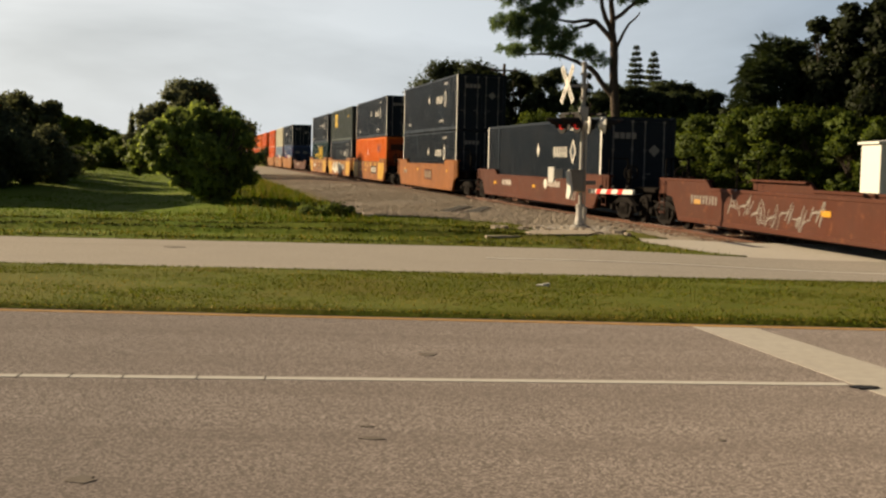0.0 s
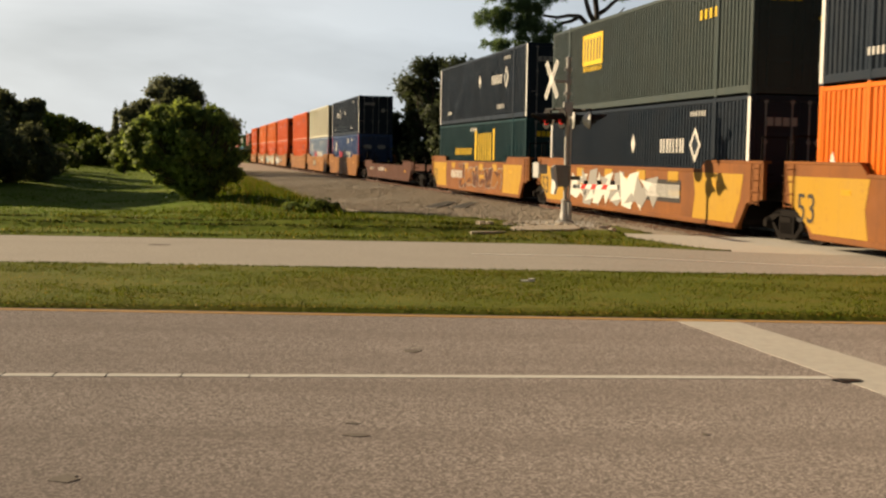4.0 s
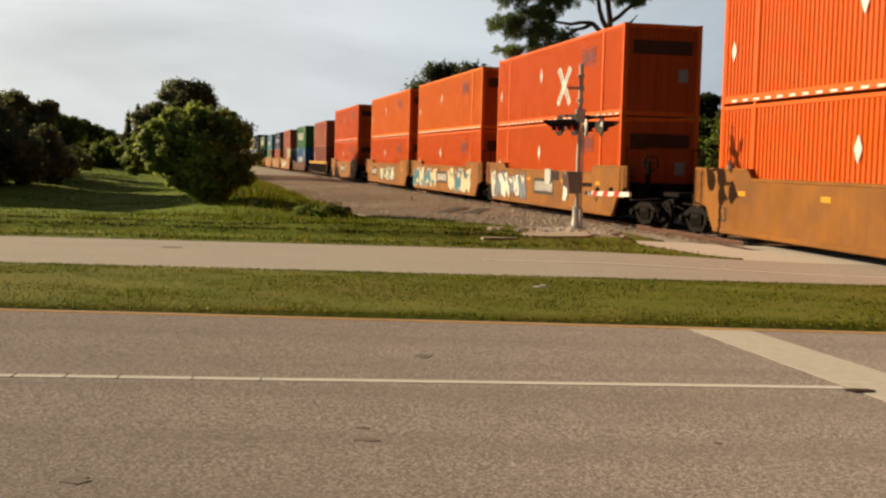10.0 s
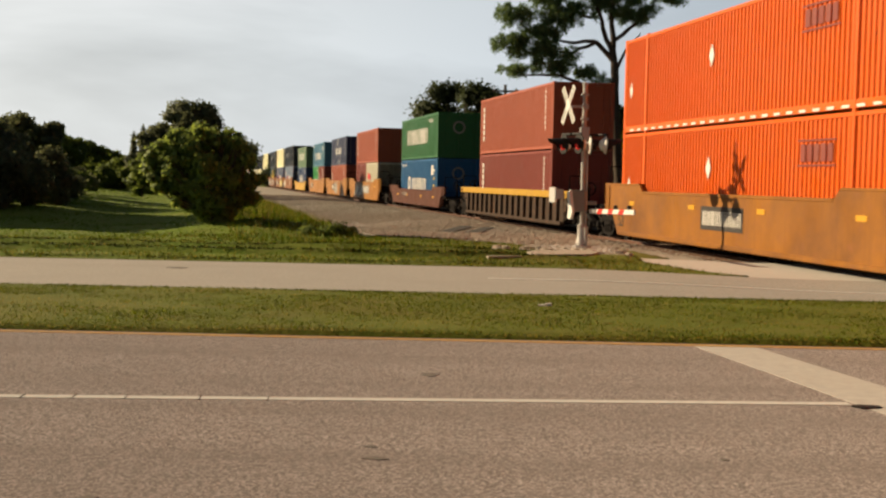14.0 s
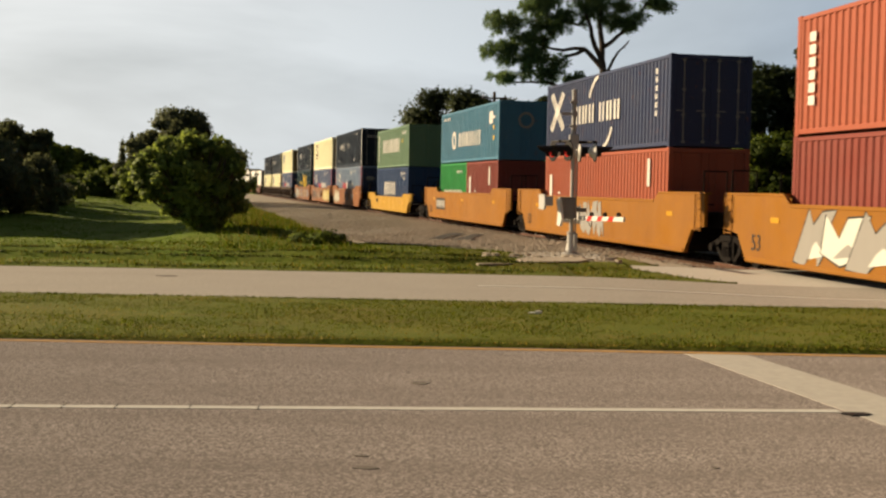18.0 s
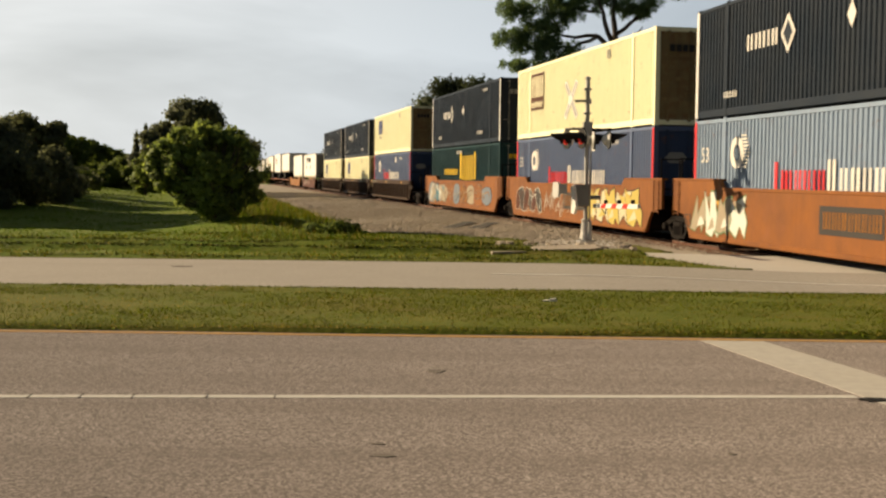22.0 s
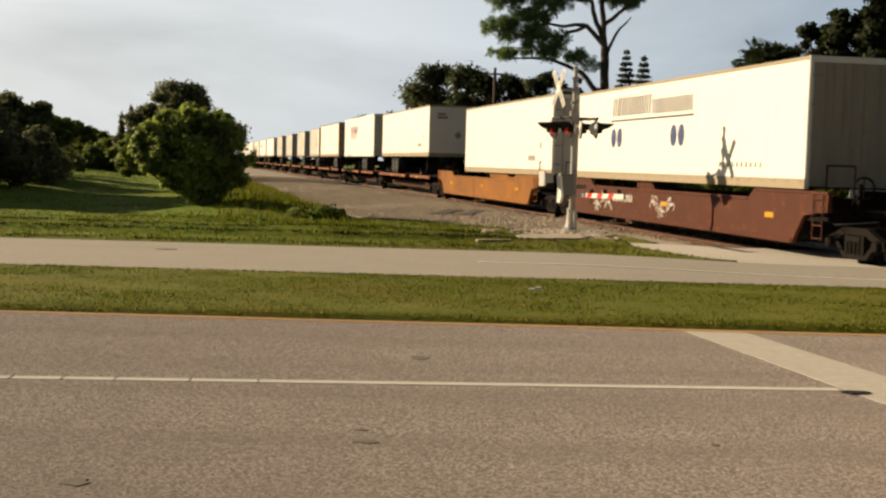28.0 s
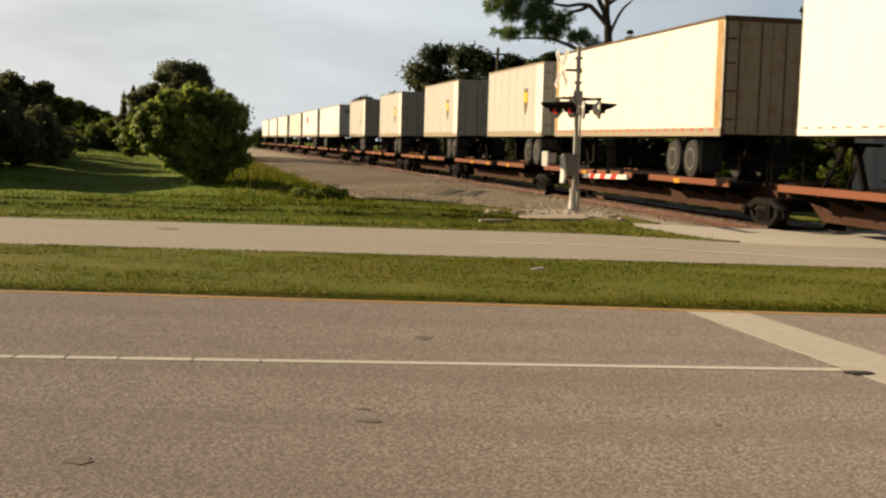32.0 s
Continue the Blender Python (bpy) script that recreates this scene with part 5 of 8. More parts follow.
def trailer(length, colour, label, style="", rear="right", wheels=True, end="alu", tandem=2.2, height=2.85):
    """A highway trailer; z = 0 at the underside of its box."""
    h, w = length / 2, 1.30
    ob = thing("trailer", label, "trailer", "trailers on the train")
    c = 0.05
    part("box_side", Build().box(-h, h, -w, -w + 0.04, 0.13, height - 0.09, 0.01), colour, ob)
    part("box_side", Build().box(-h, h, w - 0.04, w, 0.13, height - 0.09, 0.01), colour, ob)
    b = Build()
    for s in (-1, 1):
        b.box(-h, h, min(s * w, s * (w - 0.09)) - 0.006, max(s * w, s * (w - 0.09)) + 0.006, 0.0, 0.23, 0.012)
    part("bottom_rail", b, "white" if style == "express" else "rail_tan", ob)
    b = Build()
    for s in (-1, 1):
        b.box(-h, h, min(s * w, s * (w - 0.09)) - 0.006, max(s * w, s * (w - 0.09)) + 0.006, height - 0.10, height - 0.01, 0.02)
    part("top_rail", b, {"express": "white", "bands": "rust_dark"}.get(style, "rail_tan"), ob)
    part("roof", Build().box(-h + 0.02, h - 0.02, -w + 0.05, w - 0.05, height - 0.035, height, 0.01), "alu", ob)
    part("floor", Build().box(-h + 0.02, h - 0.02, -w + 0.05, w - 0.05, 0.02, 0.14), "under", ob)
    s = 1 if rear == "right" else -1
    for e, is_door in ((s, True), (-s, False)):
        x0, x1 = min(e * h, e * (h - 0.05)), max(e * h, e * (h - 0.05))
        if is_door:
            for y0, y1 in ((-w + 0.05, -0.006), (0.006, w - 0.05)):
                d = part("door", Build().box(x0, x1, y0, y1, 0.06, height - 0.1, 0.01), end, ob)
                b = Build()
                for yy in (y0 + 0.35, y1 - 0.3):
                    b.rod((e * (h + 0.02), yy, 0.1), (e * (h + 0.02), yy, height - 0.14), 0.017, n=6)
                yh = y0 if y0 < -0.5 else y1 - 0.3
                for z in (0.4, 1.1, 1.8, 2.4):
                    b.box(min(e * h, e * (h + 0.02)), max(e * h, e * (h + 0.02)), yh + 0.02, yh + 0.28, z, z + 0.05)
                part("lock_rod", b, "mark_grey" if end in ("door_shade_grey", "parcel") else "rust_dark" if end == "rust_shaded_door" else end, d)
            b = Build()
            for yy in (-w + 0.02, w - 0.10):
                b.box(x0 - 0.01, x1 + 0.01, yy, yy + 0.08, 0, height - 0.01, 0.01)
            b.box(x0 - 0.01, x1 + 0.01, -w, w, height - 0.14, height - 0.005, 0.01)
            part("door_frame", b, "rust_dark" if style == "bands" else colour, ob)
            if wheels:
                b = Build().box(e * (h - 0.15) - 0.05, e * (h - 0.15) + 0.05, -w + 0.1, w - 0.1, -0.62, -0.50)
                for yy in (-0.5, 0.5):
                    b.box(e * (h - 0.15) - 0.04, e * (h - 0.15) + 0.04, yy - 0.05, yy + 0.05, -0.55, 0.03)
                part("bumper", b, "under", ob)
        else:
            part("nose_wall", Build().box(x0, x1, -w + 0.04, w - 0.04, 0.03, height - 0.02, 0.03), colour, ob)
            part("nose_sill", Build().box(x0 - 0.012, x1 + 0.012, -w + 0.012, w - 0.012, -0.01, 0.20, 0.012), "rail_tan", ob)
            part("nose_cap", Build().box(x0 - 0.010, x1 + 0.010, -w + 0.014, w - 0.014, height - 0.10, height + 0.006, 0.012), "rail_tan", ob)
            pieces("nose_placard", diamond(board(board(Build(), -0.85, -0.35, height - 0.55, height - 0.42, 0), -0.85, -0.25, height - 0.75, height - 0.60, 0), 0.35, 1.2, 0.22, 0.22, 0), "mark_grey", ob,
                   at=pose(e * (h + 0.008), 0, 0, 0, 0, 90 if e > 0 else -90))
    b = Build()
    for x in np.arange(-h + 0.3, h - 0.2, 0.62):
        board(b, x, x + 0.22, 0.15, 0.19, -w - 0.010)
    part("reflective_tape", b, "mark_red" if style == "bands" else "mark_grey", ob)
    if style == "seams" or colour in ("parcel",):
        b = Build()
        for x in np.arange(-h + 1.2, h - 0.3, 1.22):
            board(b, x, x + 0.012, 0.17, height - 0.1, -w - 0.0005, 0.004)
        part("seams", b, "mark_grey", ob)
    if style == "shippers":
        b = glyphs(Build(), -4.6, 1.95, 8, 0.42, 0.55, -w - 0.001, 41, slant=0.10)
        emit_y = -w - 0.001
        glyphs(b, -1.15, 1.92, 12, 0.25, 0.42, emit_y, 42)
        board(b, -4.7, 1.9, 1.78, 1.83, emit_y)
        part("lettering", b, "mark_black", ob)
        b = Build()
        for x in (-4.4, -3.85, 0.55, 1.1):
            disc(b, x, 1.28, 0.22, 0.30, emit_y)
        part("oval_mark", b, "mark_blue", ob)
        part("stencil", glyphs(Build(), 3.6, 0.45, 10, 0.25, 0.12, emit_y, 43), "mark_grey", ob)
    elif style == "express":
        y = -w - 0.001
        part("lettering", glyphs(Build(), -4.3, 1.75, 4, 0.42, 0.62, y, 44, slant=0.14), "mark_red", ob)
        part("lettering", glyphs(Build(), -2.5, 1.75, 5, 0.42, 0.62, y, 45, slant=0.14), "mark_blue", ob)
        b = board(Build(), -4.4, -0.7, 1.62, 1.68, y)
        glyphs(b, -4.1, 1.38, 12, 0.27, 0.17, y, 46)
        part("slogan", b, "mark_red", ob)
    elif style == "shield":
        y = -w - 0.001
        x = h * 0.45
        shield = [(x - 0.30, 1.9), (x - 0.30, 1.35), (x - 0.2, 1.05), (x, 0.85), (x + 0.2, 1.05), (x + 0.30, 1.35), (x + 0.30, 1.9)]
        part("emblem", Build().prism(shield, y - 0.006, y, "y"), "parcel_dark", ob)
        part("emblem_band", board(Build(), x - 0.26, x + 0.26, 1.35, 1.75, y - 0.008), "mark_yellow", ob)
        part("nose_band", board(Build(), h - 0.9, h, 0.15, height - 0.1, y), "white_old", ob)
    elif style == "patch":
        y = -w - 0.001
        part("emblem", board(Build(), -3.4, -2.2, 1.5, 2.15, y), "mark_red", ob)
        part("emblem", board(Build(), -2.1, -1.4, 1.5, 2.15, y), "mark_blue", ob)
    elif style == "bands":
        y = -w - 0.001
        b = Build()
        for x0, x1 in ((-h + 0.05, -h + 0.40), (h - 0.42, h - 0.05)):
            board(b, x0, x1, 0.23, height - 0.1, y)
        pieces("end_band", b, "rust_post", ob)
        part("stencil", glyphs(Build(), -h + 1.9, 1.2, 4, 0.15, 0.1, y, 47), "mark_grey", ob)
    elif style == "plain":
        part("stencil", board(board(Build(), h - 3.2, h - 2.2, 0.55, 0.75, -w - 0.001), h - 1.6, h - 1.4, 1.0, 1.25, -w - 0.001), "mark_grey", ob)
    if wheels:
        tx = s * (h - tandem)
        for x in (tx - 0.62, tx + 0.62):
            for yy in (-1, 1):
                wheel = part("wheel", Build().lathe([(yy * 0.62, 0.30), (yy * 0.64, 0.48), (yy * 0.70, 0.515), (yy * 0.90, 0.52), (yy * 0.93, 0.50), (yy * 1.16, 0.52), (yy * 1.22, 0.48), (yy * 1.24, 0.30)], (x, 0, -0.60), "y", 24), "rubber", ob, smooth=False)
                part("rim", Build().lathe([(yy * 1.10, 0.29), (yy * 1.245, 0.30), (yy * 1.245, 0.25), (yy * 1.16, 0.20), (yy * 1.16, 0.10), (yy * 1.22, 0.08)], (x, 0, -0.60), "y", 20), "rim", wheel)
        b = Build().box(tx - 1.4, tx + 1.4, -0.55, -0.42, -0.35, 0.03).box(tx - 1.4, tx + 1.4, 0.42, 0.55, -0.35, 0.03)
        for x in (tx - 0.62, tx + 0.62):
            b.rod((x, -0.7, -0.6), (x, 0.7, -0.6), 0.07, n=8)
            b.box(x - 0.1, x + 0.1, -0.55, 0.55, -0.55, -0.3)
        part("bogie", b, "under", ob)
        pieces("mud_flap", Build().box(tx + s * 1.35, tx + s * 1.37, -1.25, -0.65, -0.95, -0.1).box(tx + s * 1.35, tx + s * 1.37, 0.65, 1.25, -0.95, -0.1), "rubber", ob)
        lx = -s * (h - 3.0)
        b = Build()
        for yy in (-0.7, 0.7):
            b.box(lx - 0.07, lx + 0.07, yy - 0.07, yy + 0.07, -0.85, 0.03)
            b.box(lx - 0.16, lx + 0.16, yy - 0.14, yy + 0.14, -0.90, -0.85)
        b.rod((lx, -0.7, -0.35), (lx, 0.7, -0.35), 0.03, n=6)
        part("landing_gear", b, "under", ob)
    return ob


def flat_car(half, label, trucks=(-1, 1), couplers=(), colour="brown", hitch=1):
    """A low spine car that carries one trailer; z = 0 at the rail's top."""
    car = thing("flat_car", label, "railcar", "railcars of the train")
    hb = half
    part("spine", Build().prism([(-hb + 1.6, 0.30), (hb - 1.6, 0.30), (hb - 0.9, 0.72), (hb, 0.78), (hb, 1.02), (-hb, 1.02), (-hb, 0.78), (-hb + 0.9, 0.72)], -0.42, 0.42), colour, car)
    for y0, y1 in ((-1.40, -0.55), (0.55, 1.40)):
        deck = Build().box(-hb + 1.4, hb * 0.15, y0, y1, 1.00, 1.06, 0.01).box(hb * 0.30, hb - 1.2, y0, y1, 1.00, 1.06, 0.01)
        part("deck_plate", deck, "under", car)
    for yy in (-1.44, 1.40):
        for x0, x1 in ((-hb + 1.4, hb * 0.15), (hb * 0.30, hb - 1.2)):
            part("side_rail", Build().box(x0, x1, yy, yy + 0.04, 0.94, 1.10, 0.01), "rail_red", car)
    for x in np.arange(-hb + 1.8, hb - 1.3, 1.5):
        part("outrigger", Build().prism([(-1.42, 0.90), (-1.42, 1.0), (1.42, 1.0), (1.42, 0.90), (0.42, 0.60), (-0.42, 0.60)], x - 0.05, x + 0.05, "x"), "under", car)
    x = hitch * (hb - 2.6)
    b = Build().rod((x, 0, 1.05), (x + hitch * 0.5, 0, 2.02), 0.09, n=8).rod((x + hitch * 1.3, -0.3, 1.05), (x + hitch * 0.5, -0.2, 2.0), 0.05, n=6).rod((x + hitch * 1.3, 0.3, 1.05), (x + hitch * 0.5, 0.2, 2.0), 0.05, n=6)
    b.box(x + hitch * 0.5 - 0.35, x + hitch * 0.5 + 0.35, -0.5, 0.5, 1.98, 2.06, 0.02)
    part("hitch", b, "under", car)
    for x in (-hb * 0.35, hb * 0.05, hb * 0.5):
        part("reflector", board(Build(), x, x + 0.4, 0.93, 1.05, -1.446), "yellow_reflector", car)
    for s in trucks:
        truck(car, s * (hb if s not in couplers else hb - 1.2))
    for s in couplers:
        coupler(car, s * (hb - 0.3), s)
    for s in (-1, 1):
        b = Build()
        b.rod((s * (hb - 0.9), -1.35, 1.0), (s * (hb - 0.9), -1.35, 1.7), 0.02, n=6)
        b.rod((s * (hb - 0.9), -1.35, 1.7), (s * (hb - 0.9), -0.6, 1.7), 0.02, n=6)
        b.rod((s * (hb - 0.9), -0.6, 1.0), (s * (hb - 0.9), -0.6, 1.7), 0.02, n=6)
        part("handrail", b, "under", car)
    return car


# ---- the train ----
# each row: middle of the car at 0 s along the track, in metres from the crossing's near point
CARS = []      # (thing, s, z)
BASE = 0.46    # a well's floor above the rail


def load(size, colour, s, low, style="", on="in a railcar well", dx=0.0):
    ob = container(size, colour, style, on)
    CARS.append((ob, s - dx, low))
    return SHAPES[size].high


def stack(s, lower, upper=None):
    """Containers on a car: the lower row and the one on top."""
    h = 0
    if lower[0] == 20:
        for (colour, style), dx in zip(lower[1], (-3.06, 3.06)):
            h = load(20, colour, s, BASE, style, "sharing a railcar well", dx)
    elif lower:
        h = load(lower[0], lower[1], s, BASE, lower[2], "set down in a railcar well")
    if upper:
        load(upper[0], upper[1], s, BASE + h + 0.012, upper[2], "stacked upon another container")


def car_at(s, car, z=0.0):
    CARS.append((car, s, z))
    return car


GROUP_END = {"first": ((1, -1), (1,)), "mid": ((-1,), ()), "last": ((-1,), (-1,)), "single": ((1, -1), (1, -1))}


def well(s, kind, colour, label, place="single", top_colour=None):
    t, c = GROUP_END[place]
    return car_at(s, well_car(kind, colour, label, t, c, top_colour))


BROWN = "rusty brown steel well car"
AMBER = "weathered orange-brown steel well car"

c = well(17.7, "low", "brown", BROWN + ", empty and sprayed with graffiti")
sill_marks(c, "low", None, 3, (-7.0, 9, "mark_grey"), 1)
graffiti(c, "low", -4.6, 0.4, 51, [], "mark_grey", 7)
graffiti(c, "low", 3.4, 6.0, 52, [], "mark_grey", 4)

c = well(41.0, "low", "brown", BROWN + " with one dark container")
sill_marks(c, "low", None, 3, (-4.6, 8, "mark_white"), 2)
pieces("road_emblem", glyphs(disc(Build(), 2.1, 1.0, 0.2, 0.2, -1.464), 2.4, 0.90, 7, 0.24, 0.2, -1.464, 61), "mark_white", c)
size_digits(c, 5.4, 0.5, "mark_grey", 0.42)
stack(41.0, (53, "slate_box", "slate_box"))

c = well(64.25, "long", "ochre_steel_red", AMBER + " with two dark containers")
sill_marks(c, "long", (0.2, 2.2, "brown", "spray_dust", 3), 4, (-6.9, 7, "mark_grey"), 3)
stack(64.25, (53, "slate_box", "slate_box"), (53, "slate_box", "slate_box"))

for s, place, seed, lower, upper in ((87.75, "first", 4, (53, "orange_pale", "orange"), (53, "slate_box", "slate_box")), (107.15, "mid", 5, (53, "slate_box", "slate_box"), (53, "grgreen", "boxed_gold")),
                                     (126.7, "last", 6, (53, "teal", "boxed_bars"), (53, "slate_box", "slate_box"))):
    c = well(s, "long", "ochre_steel_red", "brown and yellow patched steel well car", place)
    for x0, x1 in ((-9.0, -5.6), (5.3, 8.2)):
        b = Build().prism([(x0 + 1.2 if x0 < 0 else x0, 0.34), (x1 if x0 < 0 else x1 - 0.5, 0.34), (x1 - 0.15, 0.9), (x1, 1.5), (x0, 1.5), (x0 + 0.15, 0.95)], -1.466, -1.46, "y")
        part("yellow_patch", b, "yellow", c)
    for x in (-4.4, -1.6, 1.2, 3.6):
        part("yellow_patch", board(Build(), x, x + 0.7, 1.22, 1.50, -1.464), "yellow", c)
        part("yellow_patch", board(Build(), x + 0.1, x + 0.9, 0.85, 1.0, -1.464), "yellow", c)
    sill_marks(c, "long", (1.9, 2.6, "mark_black", "mark_white", 10) if seed != 6 else (-4.6, 2.6, "ochre_steel_red", "mark_white", 10), 3, None, seed)
    size_digits(c, -8.55, 0.55)
    if seed == 6:
        graffiti(c, "long", -2.6, 5.0, 53, ["brown", "ochre_steel"], "mark_grey", 6)
    if seed == 5:
        graffiti(c, "long", -4.8, 2.6, 54, ["spray_pale", "mark_grey"], None, 6)
    stack(s, lower, upper)

c = well(150.5, "low", "brown_dark", BROWN + ", empty")
sill_marks(c, "low", None, 3, (-6.8, 9, "mark_grey"), 7)
pieces("car_number", glyphs(Build(), -3.1, 0.80, 9, 0.27, 0.25, -1.464, 62), "mark_white", c)

for s, place, seed, lower, upper in ((172.3, "first", 8, (53, "stack_blue", "stack_blue"), (53, "slate_box", "slate_box_far")), (191.7, "mid", 9, (53, "stack_blue_pale", "stack_blue"), (53, "tan", "")),
                                     (210.9, "last", 10, (53, "orange", "orange"), (53, "orange", "orange"))):
    c = well(s, "long", "ochre_steel", AMBER + " with stacked containers", place)
    sill_marks(c, "long", (-2.9, 2.4, "mark_black", "spray_cream", 3) if seed == 9 else None, 4, None, seed)
    size_digits(c, -7.6, 0.5, "mark_black", 0.38)
    stack(s, lower, upper)

for s, place, seed in ((234.6, "first", 11), (253.9, "mid", 12), (273.2, "last", 13), (297.0, "single", 14)):
    c = well(s, "long", "ochre_steel", AMBER + " with orange containers", place)
    sill_marks(c, "long", (-1.2, 2.6, "mark_black", "mark_white", 3 if seed == 12 else 9) if seed != 13 else (-6.1, 2.3, "mark_black", "mark_white", 9), 4, None, seed)
    if seed == 11:
        graffiti(c, "long", -8.2, -2.4, 55, ["spray_pale", "spray_slate"], "mark_black", 6)
    elif seed == 12:
        graffiti(c, "long", -8.0, -1.6, 56, ["spray_teal", "spray_cream"], "mark_white", 4)
        graffiti(c, "long", 1.6, 6.8, 57, ["spray_cream", "spray_teal"], "mark_white", 3)
    elif seed == 13:
        graffiti(c, "long", -2.4, 4.2, 58, ["spray_green", "spray_pale", "spray_dust"], "brown", 9)
    size_digits(c, -7.85, 0.5, "mark_black", 0.38)
    stack(s, (53, "orange", "orange"), (53, "orange" if seed in (11, 14) else "orange_pale", "orange"))

c = well(319.4, "ribbed", "rib_brown", "brown ribbed well car with a yellow top rail", "single", "yellow")
stack(319.4, (40, "maroon", "column"), (40, "brick", "column"))

c = well(342.2, "low", "brown", BROWN + " under green and blue containers")
sill_marks(c, "low", None, 4, (-4.2, 8, "mark_grey"), 15)
stack(342.2, (40, "sea_blue", "sea_blue"), (40, "green", "wide_script"))

for s, place, seed, lower, upper in ((365.3, "first", 16, (20, (("maroon", ""), ("tan", "cream_red"))), (40, "brick", "column")),
                                     (384.9, "mid", 17, (40, "brick", "tall_mark"), (40, "navy", "arc_script")),
                                     (404.4, "last", 18, (20, (("bright_green", "green_low"), ("maroon", "tall_mark"))), (40, "sea_blue_pale", "sea_blue"))):
    c = well(s, "long", "ochre_steel_new", "amber-orange steel well car with forty-foot containers", place)
    sill_marks(c, "long", {16: (0.2, 3.2, "mark_grey", "mark_white", 9), 17: (-3.2, 2.2, "mark_black", "mark_white", 3), 18: (-6.0, 2.2, "mark_black", "mark_white", 9)}[seed], 3, None, seed)
    if seed == 16:
        graffiti(c, "long", -5.2, 0.0, 59, ["mark_grey", "spray_pale"], "mark_black", 4)
    if seed == 17:
        graffiti(c, "long", -1.0, 1.4, 60, ["mark_grey"], None, 3)
    size_digits(c, -7.6, 0.5, "mark_black", 0.38)
    stack(s, lower, upper)

c = well(426.3, "short", "yellow", "short bright yellow steel well car", "single")
sill_marks(c, "short", None, 4, (-5.0, 6, "mark_black"), 19)
stack(426.3, (40, "deep_blue", "deep_blue"), (40, "green_pale", "tall_script"))

for s, place, seed, lower, upper in ((448.0, "first", 20, (53, "stack_blue_pale", "stack_blue"), (53, "slate_box", "slate_box_far")), (467.3, "mid", 21, (53, "stack_blue_mid", "stack_blue"), (53, "cream", "boxed_plain")),
                                     (486.6, "last", 22, (53, "teal", "boxed_bars"), (53, "slate_box", "slate_box_far"))):
    c = well(s, "long", "ochre_steel_red", "faded orange-brown well car covered in graffiti", place)
    sill_marks(c, "long", (-0.6, 2.6, "mark_black", "ochre_steel", 9) if seed != 22 else None, 2, None, seed)
    if seed == 20:
        graffiti(c, "long", -7.6, -4.4, 63, ["spray_dust", "spray_pale"], "spray_green", 4)
        graffiti(c, "long", 3.6, 5.0, 64, [], "mark_white", 3)
    elif seed == 21:
        graffiti(c, "long", -7.4, -3.6, 65, ["brown", "mark_black"], "spray_pale", 6, bubble=True)
        graffiti(c, "long", -3.2, 1.0, 66, [], "spray_pale", 5)
        graffiti(c, "long", 2.4, 7.4, 67, ["spray_yellow", "spray_cream"], "mark_black", 5)
    else:
        graffiti(c, "long", -8.0, 7.2, 68, ["spray_slate", "ochre_steel", "spray_dust", "ochre_steel_red"], "mark_black", 9, bubble=True)
        graffiti(c, "long", -7.6, -3.4, 72, ["spray_pale", "spray_dust", "spray_teal"], "brown", 5, 0.012)
        graffiti(c, "long", -7.6, 6.5, 73, [], "spray_dust", 6, 0.025)
    if seed == 20:
        size_digits(c, -8.3, 0.5, "mark_black", 0.38)
    stack(s, lower, upper)

for s, place, lower, upper in ((510.3, "first", (53, "stack_blue_mid", "stack_blue"), (53, "cream", "boxed_dark")), (529.7, "mid", (53, "cream", "boxed_dark"), (53, "slate_box", "slate_box_far")),
                               (549.1, "last", (53, "cream", "boxed_dark"), (53, "slate_box", "slate_box_far"))):
    c = well(s, "ribbed", "rib_brown", "dark brown ribbed steel well car", place)
    for x in (-8.4, -1.0, 5.6):
        part("reflector", board(Build(), x, x + 0.4, 1.30, 1.42, -1.486), "yellow_reflector", c)
    pieces("road_emblem", glyphs(Build(), -7.0, 1.30, 4, 0.3, 0.14, -1.486, 69), "mark_grey", c)
    stack(s, lower, upper)


def trailer_at(s, z, *a, **k):
    CARS.append((trailer(*a, **k), s, z))


c = well(574.6, "low", "brown", BROWN + " carrying a white trailer")
sill_marks(c, "low", None, 3, (-3.8, 9, "mark_white"), 23)
graffiti(c, "low", -5.6, -3.9, 70, [], "spray_pale", 3)
graffiti(c, "low", -0.6, 1.2, 71, [], "mark_white", 3)
trailer_at(574.6, 1.46, 16.15, "white", "white trailer with dark lettering, sitting in a well car", style="shippers", wheels=False, end="door_shade_grey")
c = well(596.2, "low", "ochre_steel", AMBER + " carrying a white trailer")
sill_marks(c, "low", None, 3, None, 24)
trailer_at(592.9, 1.46, 14.33, "white", "plain white highway trailer sitting in a well car", style="plain", wheels=False, end="parcel", height=3.0)

